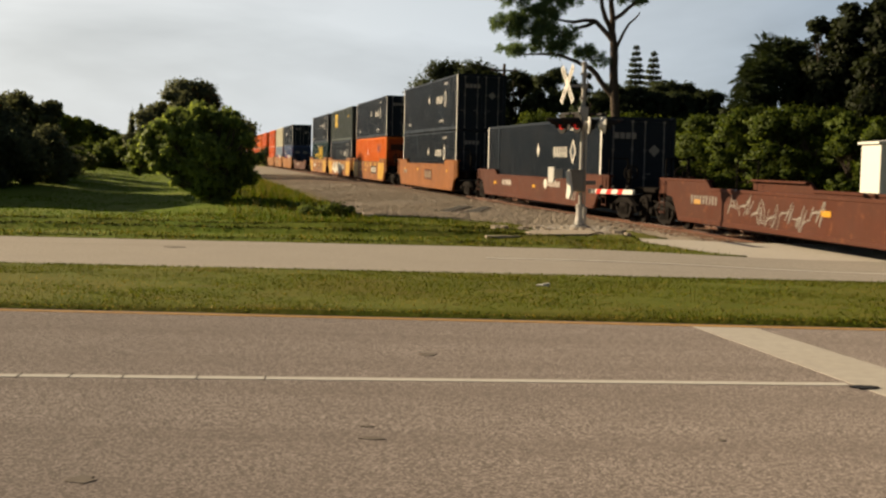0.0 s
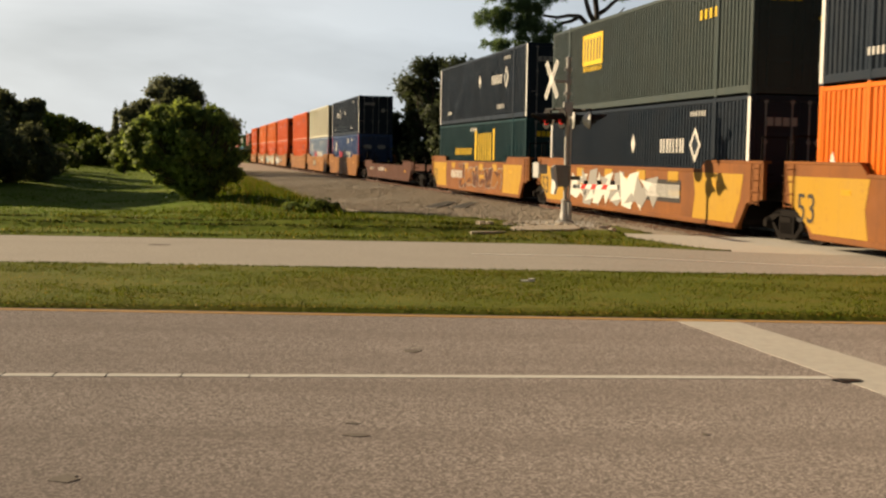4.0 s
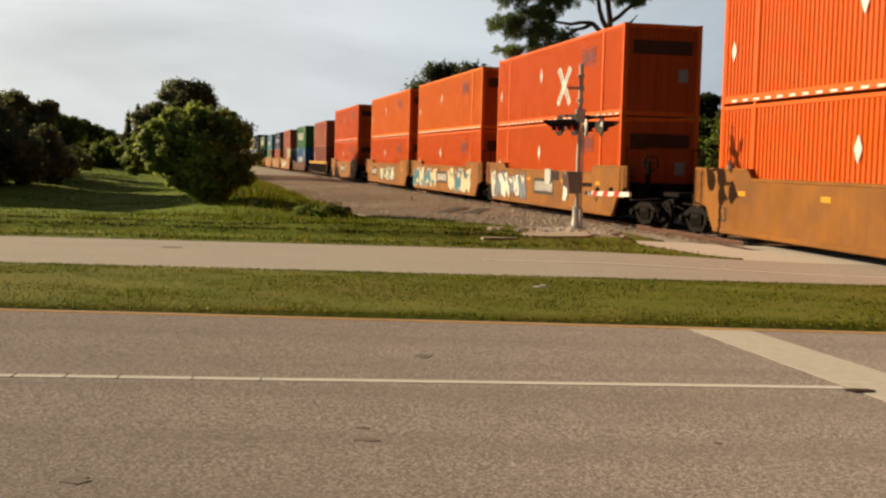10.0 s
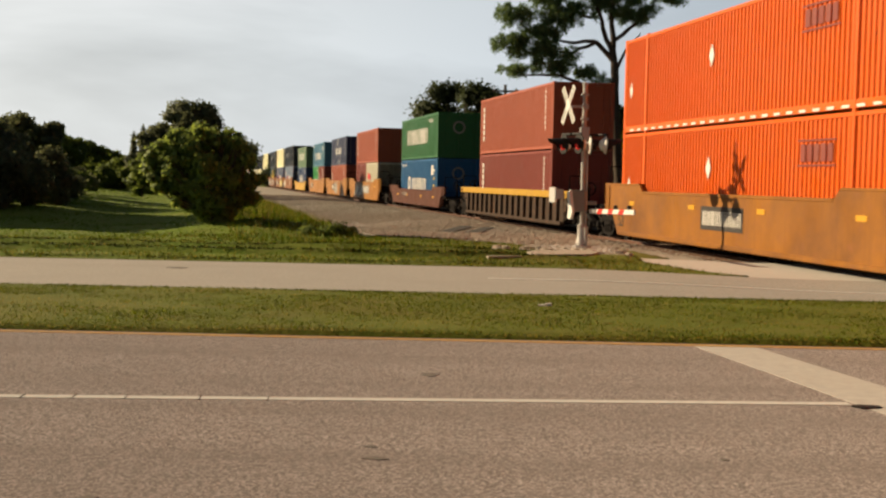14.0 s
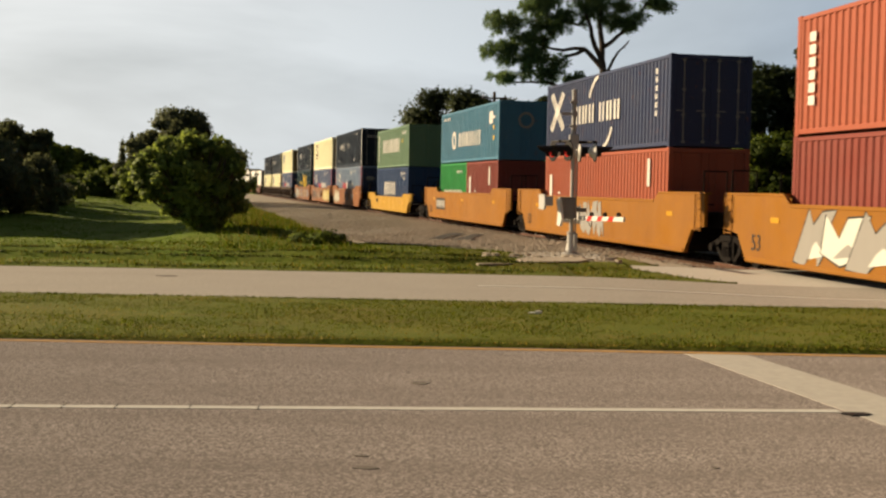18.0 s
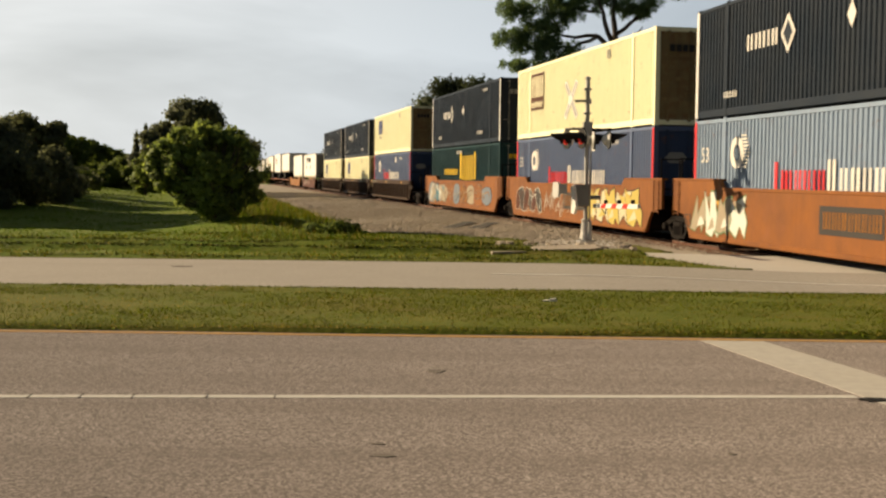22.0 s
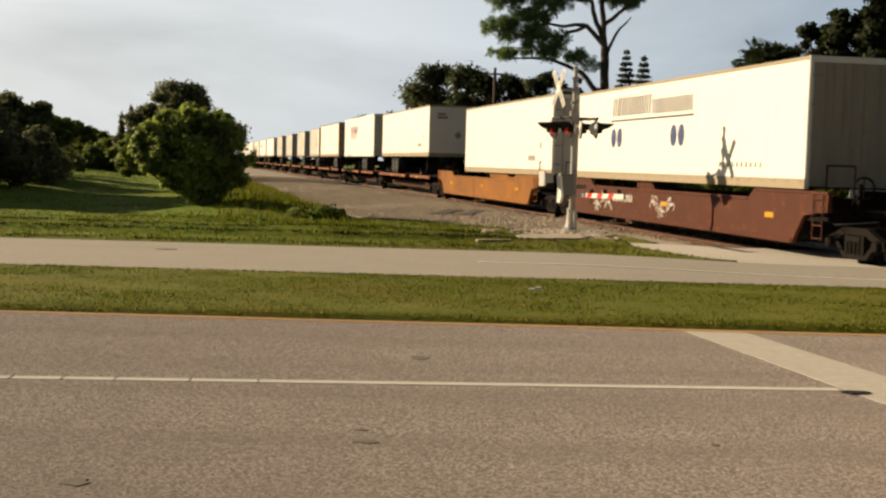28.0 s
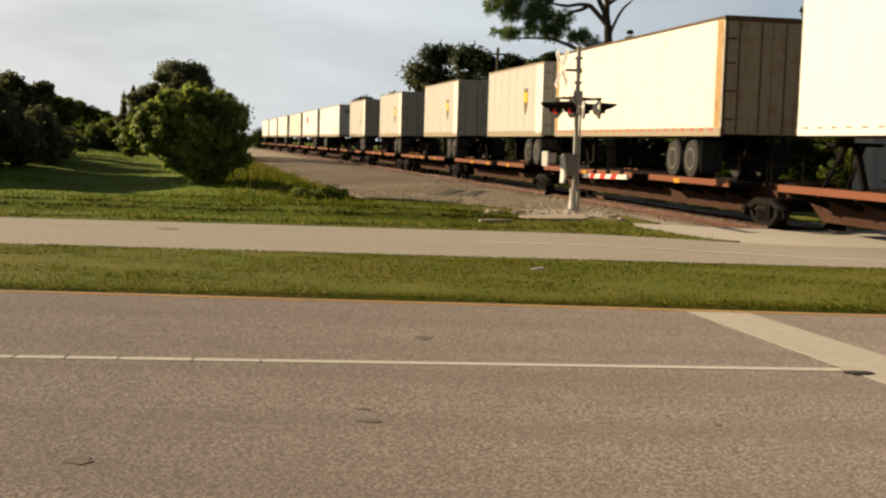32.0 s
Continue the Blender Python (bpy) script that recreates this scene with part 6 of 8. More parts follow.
FLAT = "brown steel spine car carrying a trailer"
for s, half, place, length, colour, style, rear, dx, lab in (
        (617.05, 10.1, "first", 16.15, "white", "plain", "left", -0.2, "white highway trailer with a plain nose"),
        (637.35, 10.0, "mid", 16.15, "white", "express", "right", 0, "white trailer with red and blue lettering"),
        (656.8, 9.5, "mid", 14.6, "white_old", "bands", "right", 0, "stained cream trailer with rusty doors"),
        (674.25, 7.75, "mid", 8.7, "parcel", "shield", "right", 4.1, "short grey trailer with a shield emblem"),
        (689.75, 7.75, "last", 8.7, "parcel", "shield", "right", 4.5, "short grey trailer with a shield emblem"),
        (705.25, 7.75, "first", 8.7, "parcel", "shield", "right", 3.6, "short grey trailer with a shield emblem"),
        (720.75, 7.75, "mid", 8.7, "parcel", "shield", "right", 3.0, "short grey trailer with a shield emblem"),
        (738.0, 9.5, "mid", 16.15, "white", "plain", "left", 0.5, "white highway trailer"),
        (757.0, 9.5, "mid", 16.15, "white", "patch", "right", 0.8, "white trailer with a red and blue mark"),
        (776.0, 9.5, "last", 16.15, "ivory", "seams", "right", 1.0, "ivory highway trailer with panel seams"),
        (795.5, 9.5, "first", 16.15, "white_old", "plain", "right", 0, "off-white highway trailer"),
        (814.8, 9.5, "mid", 16.15, "white", "plain", "right", 0, "white highway trailer"),
        (834.0, 9.5, "last", 16.15, "white", "plain", "left", 0, "white highway trailer")):
    t, cp = GROUP_END[place]
    car_at(s, flat_car(half, FLAT, t, cp, "spine_brown", 1 if rear == "left" else -1))
    trailer_at(s - dx, 2.18, length, colour, lab + " on a flat car", style=style, rear=rear, height={"express": 3.05, "bands": 3.0}.get(style, 2.85), end={"parcel": "parcel", "white_old": "rust_shaded_door" if style == "bands" else "white_old"}.get(colour, "parcel"), tandem=4.8 if style == "express" or rear == "left" else (1.5 if length < 10 else 2.6))


# ---- the crossing signal ----
sig = thing("crossing_signal", "railway crossing signal with crossbuck, flashing lights and lowered gate", "crossing signal", m=pose(3.33, 31.6, -0.02) @ Matrix.Scale(0.93, 4))
part("mast", Build().rod((0, 0, 0.5), (0, 0, 4.52), 0.062, n=14).lathe([(4.52, 0.08), (4.56, 0.085), (4.60, 0.03)], (0, 0, 0), "z", 12), "galv", sig)
b = Build().lathe([(0.0, 0.26), (0.04, 0.26), (0.07, 0.16), (0.30, 0.125), (0.55, 0.115), (0.62, 0.13), (0.66, 0.085)], (0, 0, 0), "z", 14)
base = part("mast_base", b, "galv", sig)
for a in range(4):
    part("bolt", Build().rod((0.21 * math.cos(a * math.pi / 2 + 0.7), 0.21 * math.sin(a * math.pi / 2 + 0.7), 0.04), (0.21 * math.cos(a * math.pi / 2 + 0.7), 0.21 * math.sin(a * math.pi / 2 + 0.7), 0.13), 0.025, n=6), "galv", base)
part("conduit_box", Build().box(0.05, 0.16, -0.17, 0.02, 0.08, 0.60, 0.02), "galv", sig)
part("conduit", Build().rod((0.10, -0.06, 0.6), (0.10, -0.06, 2.9), 0.025, n=8), "galv", sig)
# crossbuck: two white boards across each other, facing the road's traffic
cb = pose(-0.46, -0.12, 3.95, 0, 0, -71)
for k, a in enumerate((52, -52)):
    m = cb @ pose(0, -0.008 * k, 0, 0, a, 0)
    bd = part("crossbuck_board", Build().box(-0.62, 0.62, -0.012, 0.0, -0.098, 0.098, 0.006), "alu", sig, "white reflective crossbuck board", at=m)
    bars = Build()
    for x0, n in ((-0.55, 7), (0.12, 8)):
        for i in range(n):
            bars.box(x0 + i * 0.058, x0 + i * 0.058 + 0.035, -0.016, -0.012, -0.06, 0.06)
    pieces("lettering", bars, "mark_grey", bd)
pieces("sign_bracket", Build().box(-0.36, 0.0, -0.08, -0.02, 3.88, 3.95).box(-0.06, 0.1, -0.1, 0.1, 3.84, 3.98, 0.01).box(-0.10, 0.10, -0.1, 0.1, 4.22, 4.28).box(-0.10, 0.10, -0.1, 0.1, 3.55, 3.61), "galv", sig)


def lamp(x, y, way):
    """A flashing light: round backing plate, hood and red lens, facing along x."""
    u = part("light_unit", Build().lathe([(0.0, 0.27), (way * 0.02, 0.27), (way * 0.03, 0.25)], (x, y, 2.86), "x", 24), "black", sig, "black round signal backing plate",
             at=pose(0, 0, 0, 0, 0, 24) @ pose(x, y, 0, 0, 0, -20 if way > 0 else 0) @ pose(-x, -y, 0))
    hood = Build()
    vs, fs = [], []
    n = 16
    for r, l0 in ((0.17, 0), (0.178, 0)):
        for i in range(n + 1):
            a = math.radians(-35 + 250 * i / n)
            reach = 0.12 + 0.36 * max(0.0, math.sin(a)) ** 0.6
            vs += [(x + way * 0.03, y + r * math.cos(a), 2.86 + r * math.sin(a)), (x + way * (0.03 + reach), y + r * math.cos(a), 2.86 + r * math.sin(a) - 0.02)]
    k = 2 * (n + 1)
    for o in (0, k):
        fs += [(o + 2 * i, o + 2 * i + 1, o + 2 * i + 3, o + 2 * i + 2) for i in range(n)]
    fs += [(2 * i + 1, 2 * i + 3, k + 2 * i + 3, k + 2 * i + 1) for i in range(n)]
    hood.put(vs, fs)
    part("hood", hood, "black", u)
    part("lens", Build().lathe([(way * 0.02, 0.155), (way * 0.05, 0.15), (way * 0.075, 0.10), (way * 0.085, 0.03)], (x, y, 2.86), "x", 20), "red_lens", u, "red signal lens")
    part("lamp_housing", Build().lathe([(-way * 0.004, 0.250), (-way * 0.03, 0.235), (-way * 0.07, 0.17), (-way * 0.14, 0.14), (-way * 0.18, 0.05)], (x, y, 2.86), "x", 16), "alu", u)


for y in (-0.42, 0.42):
    lamp(-0.42, y - 0.05, -1)
    lamp(0.42, y - 0.05, 1)
part("crossarm", Build().rod((-0.42, -0.55, 3.14), (-0.42, 0.48, 3.14), 0.035, n=8).rod((0.42, -0.55, 3.14), (0.42, 0.48, 3.14), 0.035, n=8).rod((-0.50, -0.05, 3.14), (0.50, -0.05, 3.14), 0.04, n=8)
     .rod((-0.42, -0.47, 3.14), (-0.34, -0.47, 2.9), 0.03, n=6).rod((0.42, -0.47, 3.14), (0.34, -0.47, 2.9), 0.03, n=6).rod((-0.42, 0.37, 3.14), (-0.34, 0.37, 2.9), 0.03, n=6).rod((0.42, 0.37, 3.14), (0.34, 0.37, 2.9), 0.03, n=6)
     .box(-0.11, 0.11, -0.12, 0.12, 3.05, 3.22, 0.02), "black", sig, at=pose(0, 0, 0, 0, 0, 24))
part("junction_box", Build().box(-0.13, 0.13, -0.17, 0.0, 2.95, 3.35, 0.02), "galv", sig)
mech = part("gate_mechanism", Build().box(-0.33, 0.08, -0.20, 0.20, 1.00, 1.58, 0.03).box(-0.35, 0.10, -0.22, 0.22, 1.56, 1.61, 0.01).rod((0.08, 0, 1.25), (0.40, 0, 1.25), 0.06, n=10), "box_grey", sig)
part("mechanism_door", Build().box(-0.28, 0.03, -0.215, -0.20, 1.05, 1.52, 0.005), "box_grey", mech)
part("counterweight_arm", Build().prism([(-0.52, 1.62), (-0.36, 1.66), (-0.20, 1.05), (-0.30, 0.84), (-0.46, 0.86), (-0.42, 1.2)], -0.36, -0.28, "y"), "cabinet", sig, "white painted counterweight arm", at=pose(-0.36, -0.32, 0, 0, 0, -62) @ Matrix.Diagonal((0.9, 1, 0.95, 1)) @ pose(0.36, 0.32, 0))
part("counterweight_arm", Build().prism([(-0.90, 1.66), (-0.72, 1.67), (-0.71, 1.27), (-0.74, 1.24), (-0.89, 1.25)], 0.26, 0.34, "y"), "cabinet", sig, "white painted counterweight arm", at=pose(-0.79, 0.30, 0, 0, 0, -50) @ Matrix.Diagonal((1.15, 1, 1, 1)) @ pose(0.79, -0.30, 0))
part("counterweight", Build().box(-0.80, -0.55, -0.30, -0.14, 1.35, 1.62, 0.02), "galv", sig)
# the lowered gate arm, striped red and white
g0, g1 = Vector((0.22, -0.05, 1.02)), Vector((0.88, -3.95, 1.10))
gate_turn = (g1 - g0).to_track_quat("X", "Z").to_matrix().to_4x4()
gate_at = Matrix.Translation(g0) @ gate_turn
gl = (g1 - g0).length
arm = part("gate_arm", Build().box(0, gl, -0.03, 0.03, -0.06, 0.06, 0.008), "alu", sig, "white gate arm with red stripes", at=gate_at)
for i in range(4):
    x = 0.75 + i * 0.95
    if x + 0.4 < gl:
        part("red_stripe", Build().prism([(x, -0.062), (x + 0.42, -0.062), (x + 0.58, 0.062), (x + 0.16, 0.062)], -0.034, 0.034, "y"), "red_stripe", arm)
for x in (1.15, 2.35, 3.5):
    part("gate_lamp", Build().box(x - 0.05, x + 0.05, -0.05, 0.05, 0.055, 0.17, 0.02), "black", arm)
part("gate_cable", Build().rod((0.5, 0, 0.06), (1.1, 0, -0.22), 0.012, n=6).rod((1.1, 0, -0.22), (1.25, 0, 0.1), 0.012, n=6), "black", arm)

pad = Build().prism([(1.75, 28.9), (2.9, 28.5), (4.25, 29.6), (4.2, 32.4), (2.75, 32.8), (2.0, 31.5)], -0.45, -0.015, "z")
tagged(new("foundation_pad", pad.mesh("foundation_pad", "concrete")), "broken concrete pad round the signal's foot", "concrete pad")
rnd = random.Random(31)
for i in range(44):
    x, y = rnd.uniform(1.0, 4.2), rnd.uniform(28.3, 31.0)
    r = rnd.uniform(0.05, 0.16)
    pts = [(r * rnd.uniform(0.6, 1) * math.cos(a), r * rnd.uniform(0.6, 1) * math.sin(a)) for a in np.linspace(0, 2 * math.pi, 8)[:-1]]
    o = tagged(new("rubble_stone", Build().prism(pts, -0.03, r * 0.38, "z").mesh("rubble_stone", "stone")), "broken lump of pale concrete on the verge", "stone", "rubble round the signal")
    o.location = (x, y, -0.015)
stony = Build()
stony_rim = [(4.0, 29.2), (4.1, 36.0), (2.0, 39.5)] + [(float(grit_edge(v)) - 0.1, v) for v in (39.4, 38.0, 35.5, 34.3, 32.9, 31.5, 29.2)] + [(2.5, 28.5), (3.3, 28.3)]
stony.prism(stony_rim, -0.4, -0.035, "z")
tagged(new("gravel_patch", stony.mesh("gravel_patch", "gravel")), "trodden gravel and grit round the signal", "gravel", kind="structure")
slab = Build().prism([(1.75, 27.0), (3.1, 27.6), (3.35, 28.2), (3.3, 29.4), (1.95, 28.9), (1.7, 28.0)], -0.3, 0.045, "z")
tagged(new("concrete_slab", slab.mesh("concrete_slab", "stone")), "cracked pale concrete slab sunk in the verge", "concrete slab")
slab = Build().prism([(0.75, 25.80), (1.50, 26.12), (1.46, 26.36), (0.72, 26.02)], -0.3, 0.06, "z")
tagged(new("concrete_curb", slab.mesh("concrete_curb", "stone")), "thin pale concrete edge showing through the grass", "curb")
curb = Build().prism([(-0.30, -0.07), (-0.14, -0.11), (0.2, -0.09), (0.33, 0.02), (0.17, 0.09), (-0.26, 0.08)], -0.1, 0.05, "z")
o = tagged(new("concrete_curb", curb.mesh("concrete_curb", "stone")), "weathered concrete block lying in the grass edge", "curb")
o.matrix_world = pose(1.9, 28.9, 0.0, 3, 2, -10)

cab = thing("equipment_cabinet", "white metal railway equipment cabinet beyond the track", "cabinet", m=pose(14.4, 39.0, -0.50))
part("body", Build().box(-1.1, 1.1, -0.9, 0.9, 0.15, 2.95, 0.02), "cabinet", cab)
part("roof", Build().prism([(-1.2, 2.95), (1.2, 2.95), (1.2, 3.02), (0, 3.14), (-1.2, 3.02)], -1.0, 1.0, "y"), "cabinet", cab)
part("plinth", Build().box(-1.15, 1.15, -0.95, 0.95, -0.05, 0.15), "concrete", cab)
door = part("door", Build().box(-0.95, -0.05, -0.93, -0.90, 0.3, 2.7, 0.01), "cabinet", cab)
part("handle", Build().rod((-0.2, -0.97, 1.4), (-0.2, -0.97, 1.65), 0.02, n=6), "galv", door)
part("vent", Build().box(0.3, 0.8, -0.92, -0.90, 2.2, 2.5, 0.005), "galv", cab)


# ---- plants ----
def cloud_mesh(name, blobs, n, size, seed, material, shell=0.55, droop=0.0, aspect=1.6, rag=0.4):
    """Many small leaves, spread over the outer part of some ellipsoids."""
    r = np.random.RandomState(seed)
    c = np.array([b[0] for b in blobs], float)
    e = np.array([b[1] if isinstance(b[1], (tuple, list)) else (b[1],) * 3 for b in blobs], float)
    wgt = (e.prod(1)) ** (2 / 3)
    pick = r.choice(len(blobs), n, p=wgt / wgt.sum())
    d = r.normal(size=(n, 3))
    d /= np.linalg.norm(d, axis=1)[:, None]
    rad = shell + (1 - shell) * r.rand(n) ** 0.6
    rad = rad * np.where(r.rand(n) < 0.12, 1 + 0.28 * rag, 1.0)
    # ragged outline: sprigs that stand out and hollows
    lump = 1 + rag * 0.22 * np.sin(d[:, 0] * 5 + pick * 1.3) * np.sin(d[:, 1] * 6 + pick) + rag * 0.16 * np.sin(d[:, 2] * 9 + pick * 2.1)
    p = c[pick] + d * e[pick] * (rad * lump * (1.0 if rag >= 1 else 0.92))[:, None] + r.normal(size=(n, 3)) * e[pick] * (0.18 if rag >= 1 else 0.34)
    out = d * 0.9 + r.normal(size=(n, 3)) * 0.8 + np.array([0, 0, 0.5])
    out /= np.linalg.norm(out, axis=1)[:, None]
    a = np.cross(out, r.normal(size=(n, 3)))
    a /= np.linalg.norm(a, axis=1)[:, None] + 1e-9
    b = np.cross(out, a)
    s = size * (0.55 + 0.9 * r.rand(n))[:, None]
    a, b = a * s * aspect * 0.5, b * s * 0.5
    a[:, 2] -= droop * s[:, 0]
    vs = np.stack([p - a, p - b * 0.9, p + a, p + b * 0.9], 1).reshape(-1, 3)
    me = fast_mesh(name, vs, 4, material)
    # leaves are lit by where they sit in the crown more than by their own tilt
    mid = p.mean(0)
    whole = (p - mid) / (p.std(0) * 1.8 + 1e-6)
    nm = d * 0.25 + whole * 0.7 + out * (0.3 + 0.5 * min(1.0, rag))
    nm = np.repeat(nm / (np.linalg.norm(nm, axis=1)[:, None] + 1e-9), 4, 0)
    me.normals_split_custom_set_from_vertices(nm.tolist())
    return me


def fast_mesh(name, vs, k, material):
    me = bpy.data.meshes.new(name)
    n = len(vs) // k
    me.vertices.add(len(vs))
    me.vertices.foreach_set("co", np.asarray(vs, np.float32).ravel())
    me.loops.add(n * k)
    me.loops.foreach_set("vertex_index", np.arange(n * k, dtype=np.int32))
    me.polygons.add(n)
    me.polygons.foreach_set("loop_start", np.arange(0, n * k, k, dtype=np.int32))
    me.polygons.foreach_set("loop_total", np.full(n, k, np.int32))
    me.materials.append(M[material])
    me.update(calc_edges=True)
    me.validate()
    return me


def limb(b, p, q, r0, r1, rnd, steps=4, wander=0.08):
    p, q = Vector(p), Vector(q)
    pts = [p.lerp(q, i / steps) for i in range(steps + 1)]
    span = (q - p).length
    for i in range(1, steps):
        pts[i] += Vector((rnd.uniform(-1, 1), rnd.uniform(-1, 1), rnd.uniform(-0.5, 0.5))) * span * wander
    for i in range(steps):
        b.rod(pts[i], pts[i + 1], r0 + (r1 - r0) * i / steps, r0 + (r1 - r0) * (i + 1) / steps, 7, False)
    return pts


def tree(name, label, category, base, blobs, trunk_r, n, size, seed, leaf, split=0.35, shell=0.5, group="", bark="bark", rag=0.4):
    """A tree at base; blobs are (offset from base, radii) of its leaf masses."""
    rnd = random.Random(seed)
    ob = thing(name, label, category, group, m=pose(*base))
    top = max(bl[0][2] for bl in blobs)
    fork = Vector((rnd.uniform(-0.2, 0.2), rnd.uniform(-0.2, 0.2), top * split))
    b = Build()
    limb(b, (0, 0, -0.3), fork, trunk_r * 1.25, trunk_r * 0.8, rnd, 4, 0.03)
    for bl in blobs:
        limb(b, fork - Vector((0, 0, rnd.uniform(0, 0.3))), Vector(bl[0]), trunk_r * 0.5, trunk_r * 0.12, rnd, 4, 0.07)
    part("trunk", b, bark, ob, smooth=True)
    part("crown", cloud_mesh("crown", blobs, n, size, seed, leaf, shell, rag=rag), leaf, ob)
    return ob


def lumps(seed, n, wide, deep, low, high, r0, r1):
    """Leaf masses that fill a box, kept by a rounded outline."""
    rnd = random.Random(seed)
    out = []
    for i in range(n):
        u, v = rnd.uniform(-1, 1), rnd.uniform(-1, 1)
        t = rnd.random()
        k = math.sqrt(max(0.05, 1 - (2 * t - 1) ** 2 * 0.75))
        r = rnd.uniform(r0, r1) * rnd.choice((0.5, 0.75, 1.0, 1.15))
        out.append(((u * wide * k, v * deep * k, low + (high - low) * t), (r * 1.15, r * 1.1, r * 0.85)))
    return out


def bush_lobes(seed):
    """Leaf masses of the near bush: narrow at its foot, wide and lopsided above, with sprigs round its outline."""
    rnd = random.Random(seed)
    zs = [-0.10, 0.30, 0.75, 1.25, 1.85, 2.35, 2.80, 3.10, 3.30]
    left = [-0.30, -0.45, -0.95, -1.75, -2.30, -2.35, -2.15, -1.80, -1.35]
    right = [0.30, 0.42, 0.68, 0.92, 1.12, 1.00, 0.78, 0.45, 0.0]
    out = []
    for k in range(130):
        z = zs[0] + (zs[-1] - zs[0]) * (1 - rnd.random() ** 0.85)
        l, r = float(np.interp(z, zs, left)), float(np.interp(z, zs, right))
        rad = rnd.uniform(0.15, 0.46) * (1 if z > 1.0 else 0.6)
        u = rnd.uniform(-1, 1)
        half = max(0.05, (r - l) / 2 - rad * 0.75)
        out.append((((l + r) / 2 + half * u, rnd.uniform(-1, 1) * half * math.sqrt(1 - u * u) * 0.95, max(0.02, z - rad * 0.5)), rad))
    for k in range(70):
        z = rnd.uniform(0.9, zs[-1])
        l, r = float(np.interp(z, zs, left)), float(np.interp(z, zs, right))
        x = rnd.choice((l - rnd.uniform(-0.08, 0.22), r + rnd.uniform(-0.08, 0.22), rnd.uniform(l + 0.2, r - 0.2)))
        if l + 0.2 < x < r - 0.2:
            z = zs[-1] + rnd.uniform(-0.25, 0.22) - ((x + 0.6) / 1.8) ** 2 * 0.45
        out.append(((x, rnd.uniform(-0.8, 0.8), z - 0.08), rnd.uniform(0.10, 0.24)))
    return out


tree("bush_tree", "rounded leafy bush tree lit from its side", "bush", (-7.13, 37.2, 0.09), [(tuple(0.866 * c for c in at), 0.866 * r) for at, r in bush_lobes(5)], 0.10, 44000, 0.10, 21, "leaf_bush", 0.12, shell=0.3, rag=1.0)
tree("weed_clump", "low clump of tangled weeds on the bank", "bush", (-3.5, 33.9, 0.0), lumps(301, 22, 0.7, 0.5, 0.02, 0.26, 0.12, 0.20), 0.02, 2600, 0.07, 301, "leaf_lit", 0.1, shell=0.2, rag=1.0)
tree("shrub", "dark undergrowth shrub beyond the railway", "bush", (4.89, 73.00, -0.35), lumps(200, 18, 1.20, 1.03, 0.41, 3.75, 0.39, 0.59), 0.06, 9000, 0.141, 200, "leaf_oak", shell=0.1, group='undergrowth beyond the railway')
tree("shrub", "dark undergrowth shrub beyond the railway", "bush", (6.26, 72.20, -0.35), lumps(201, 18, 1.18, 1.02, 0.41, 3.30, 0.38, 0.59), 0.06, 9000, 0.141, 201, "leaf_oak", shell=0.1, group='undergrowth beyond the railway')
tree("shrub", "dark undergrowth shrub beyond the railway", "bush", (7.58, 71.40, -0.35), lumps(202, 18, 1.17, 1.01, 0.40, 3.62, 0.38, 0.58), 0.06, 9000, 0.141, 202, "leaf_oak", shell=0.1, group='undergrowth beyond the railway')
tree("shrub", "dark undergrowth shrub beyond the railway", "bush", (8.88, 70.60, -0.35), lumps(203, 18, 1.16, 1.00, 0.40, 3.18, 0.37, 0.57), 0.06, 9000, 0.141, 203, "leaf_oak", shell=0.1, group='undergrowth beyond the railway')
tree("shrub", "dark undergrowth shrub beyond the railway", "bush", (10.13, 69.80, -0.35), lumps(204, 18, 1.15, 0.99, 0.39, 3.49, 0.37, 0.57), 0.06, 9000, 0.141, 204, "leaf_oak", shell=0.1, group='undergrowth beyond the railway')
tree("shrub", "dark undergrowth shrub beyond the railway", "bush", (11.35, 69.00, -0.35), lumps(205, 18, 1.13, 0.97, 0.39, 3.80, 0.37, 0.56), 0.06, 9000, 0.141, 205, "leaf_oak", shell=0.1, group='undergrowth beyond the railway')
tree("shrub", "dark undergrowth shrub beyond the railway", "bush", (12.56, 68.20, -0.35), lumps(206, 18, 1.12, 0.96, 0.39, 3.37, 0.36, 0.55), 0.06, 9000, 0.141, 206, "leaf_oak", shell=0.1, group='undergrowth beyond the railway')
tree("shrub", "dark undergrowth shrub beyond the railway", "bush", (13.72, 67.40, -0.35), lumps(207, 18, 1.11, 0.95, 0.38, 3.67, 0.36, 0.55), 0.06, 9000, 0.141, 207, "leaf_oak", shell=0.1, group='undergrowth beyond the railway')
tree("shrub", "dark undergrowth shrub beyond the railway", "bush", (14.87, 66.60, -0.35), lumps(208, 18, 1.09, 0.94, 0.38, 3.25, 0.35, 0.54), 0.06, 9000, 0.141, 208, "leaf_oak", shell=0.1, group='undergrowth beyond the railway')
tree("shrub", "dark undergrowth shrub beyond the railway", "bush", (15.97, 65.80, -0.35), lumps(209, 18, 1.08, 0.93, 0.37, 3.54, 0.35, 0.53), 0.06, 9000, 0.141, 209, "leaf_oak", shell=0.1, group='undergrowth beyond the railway')
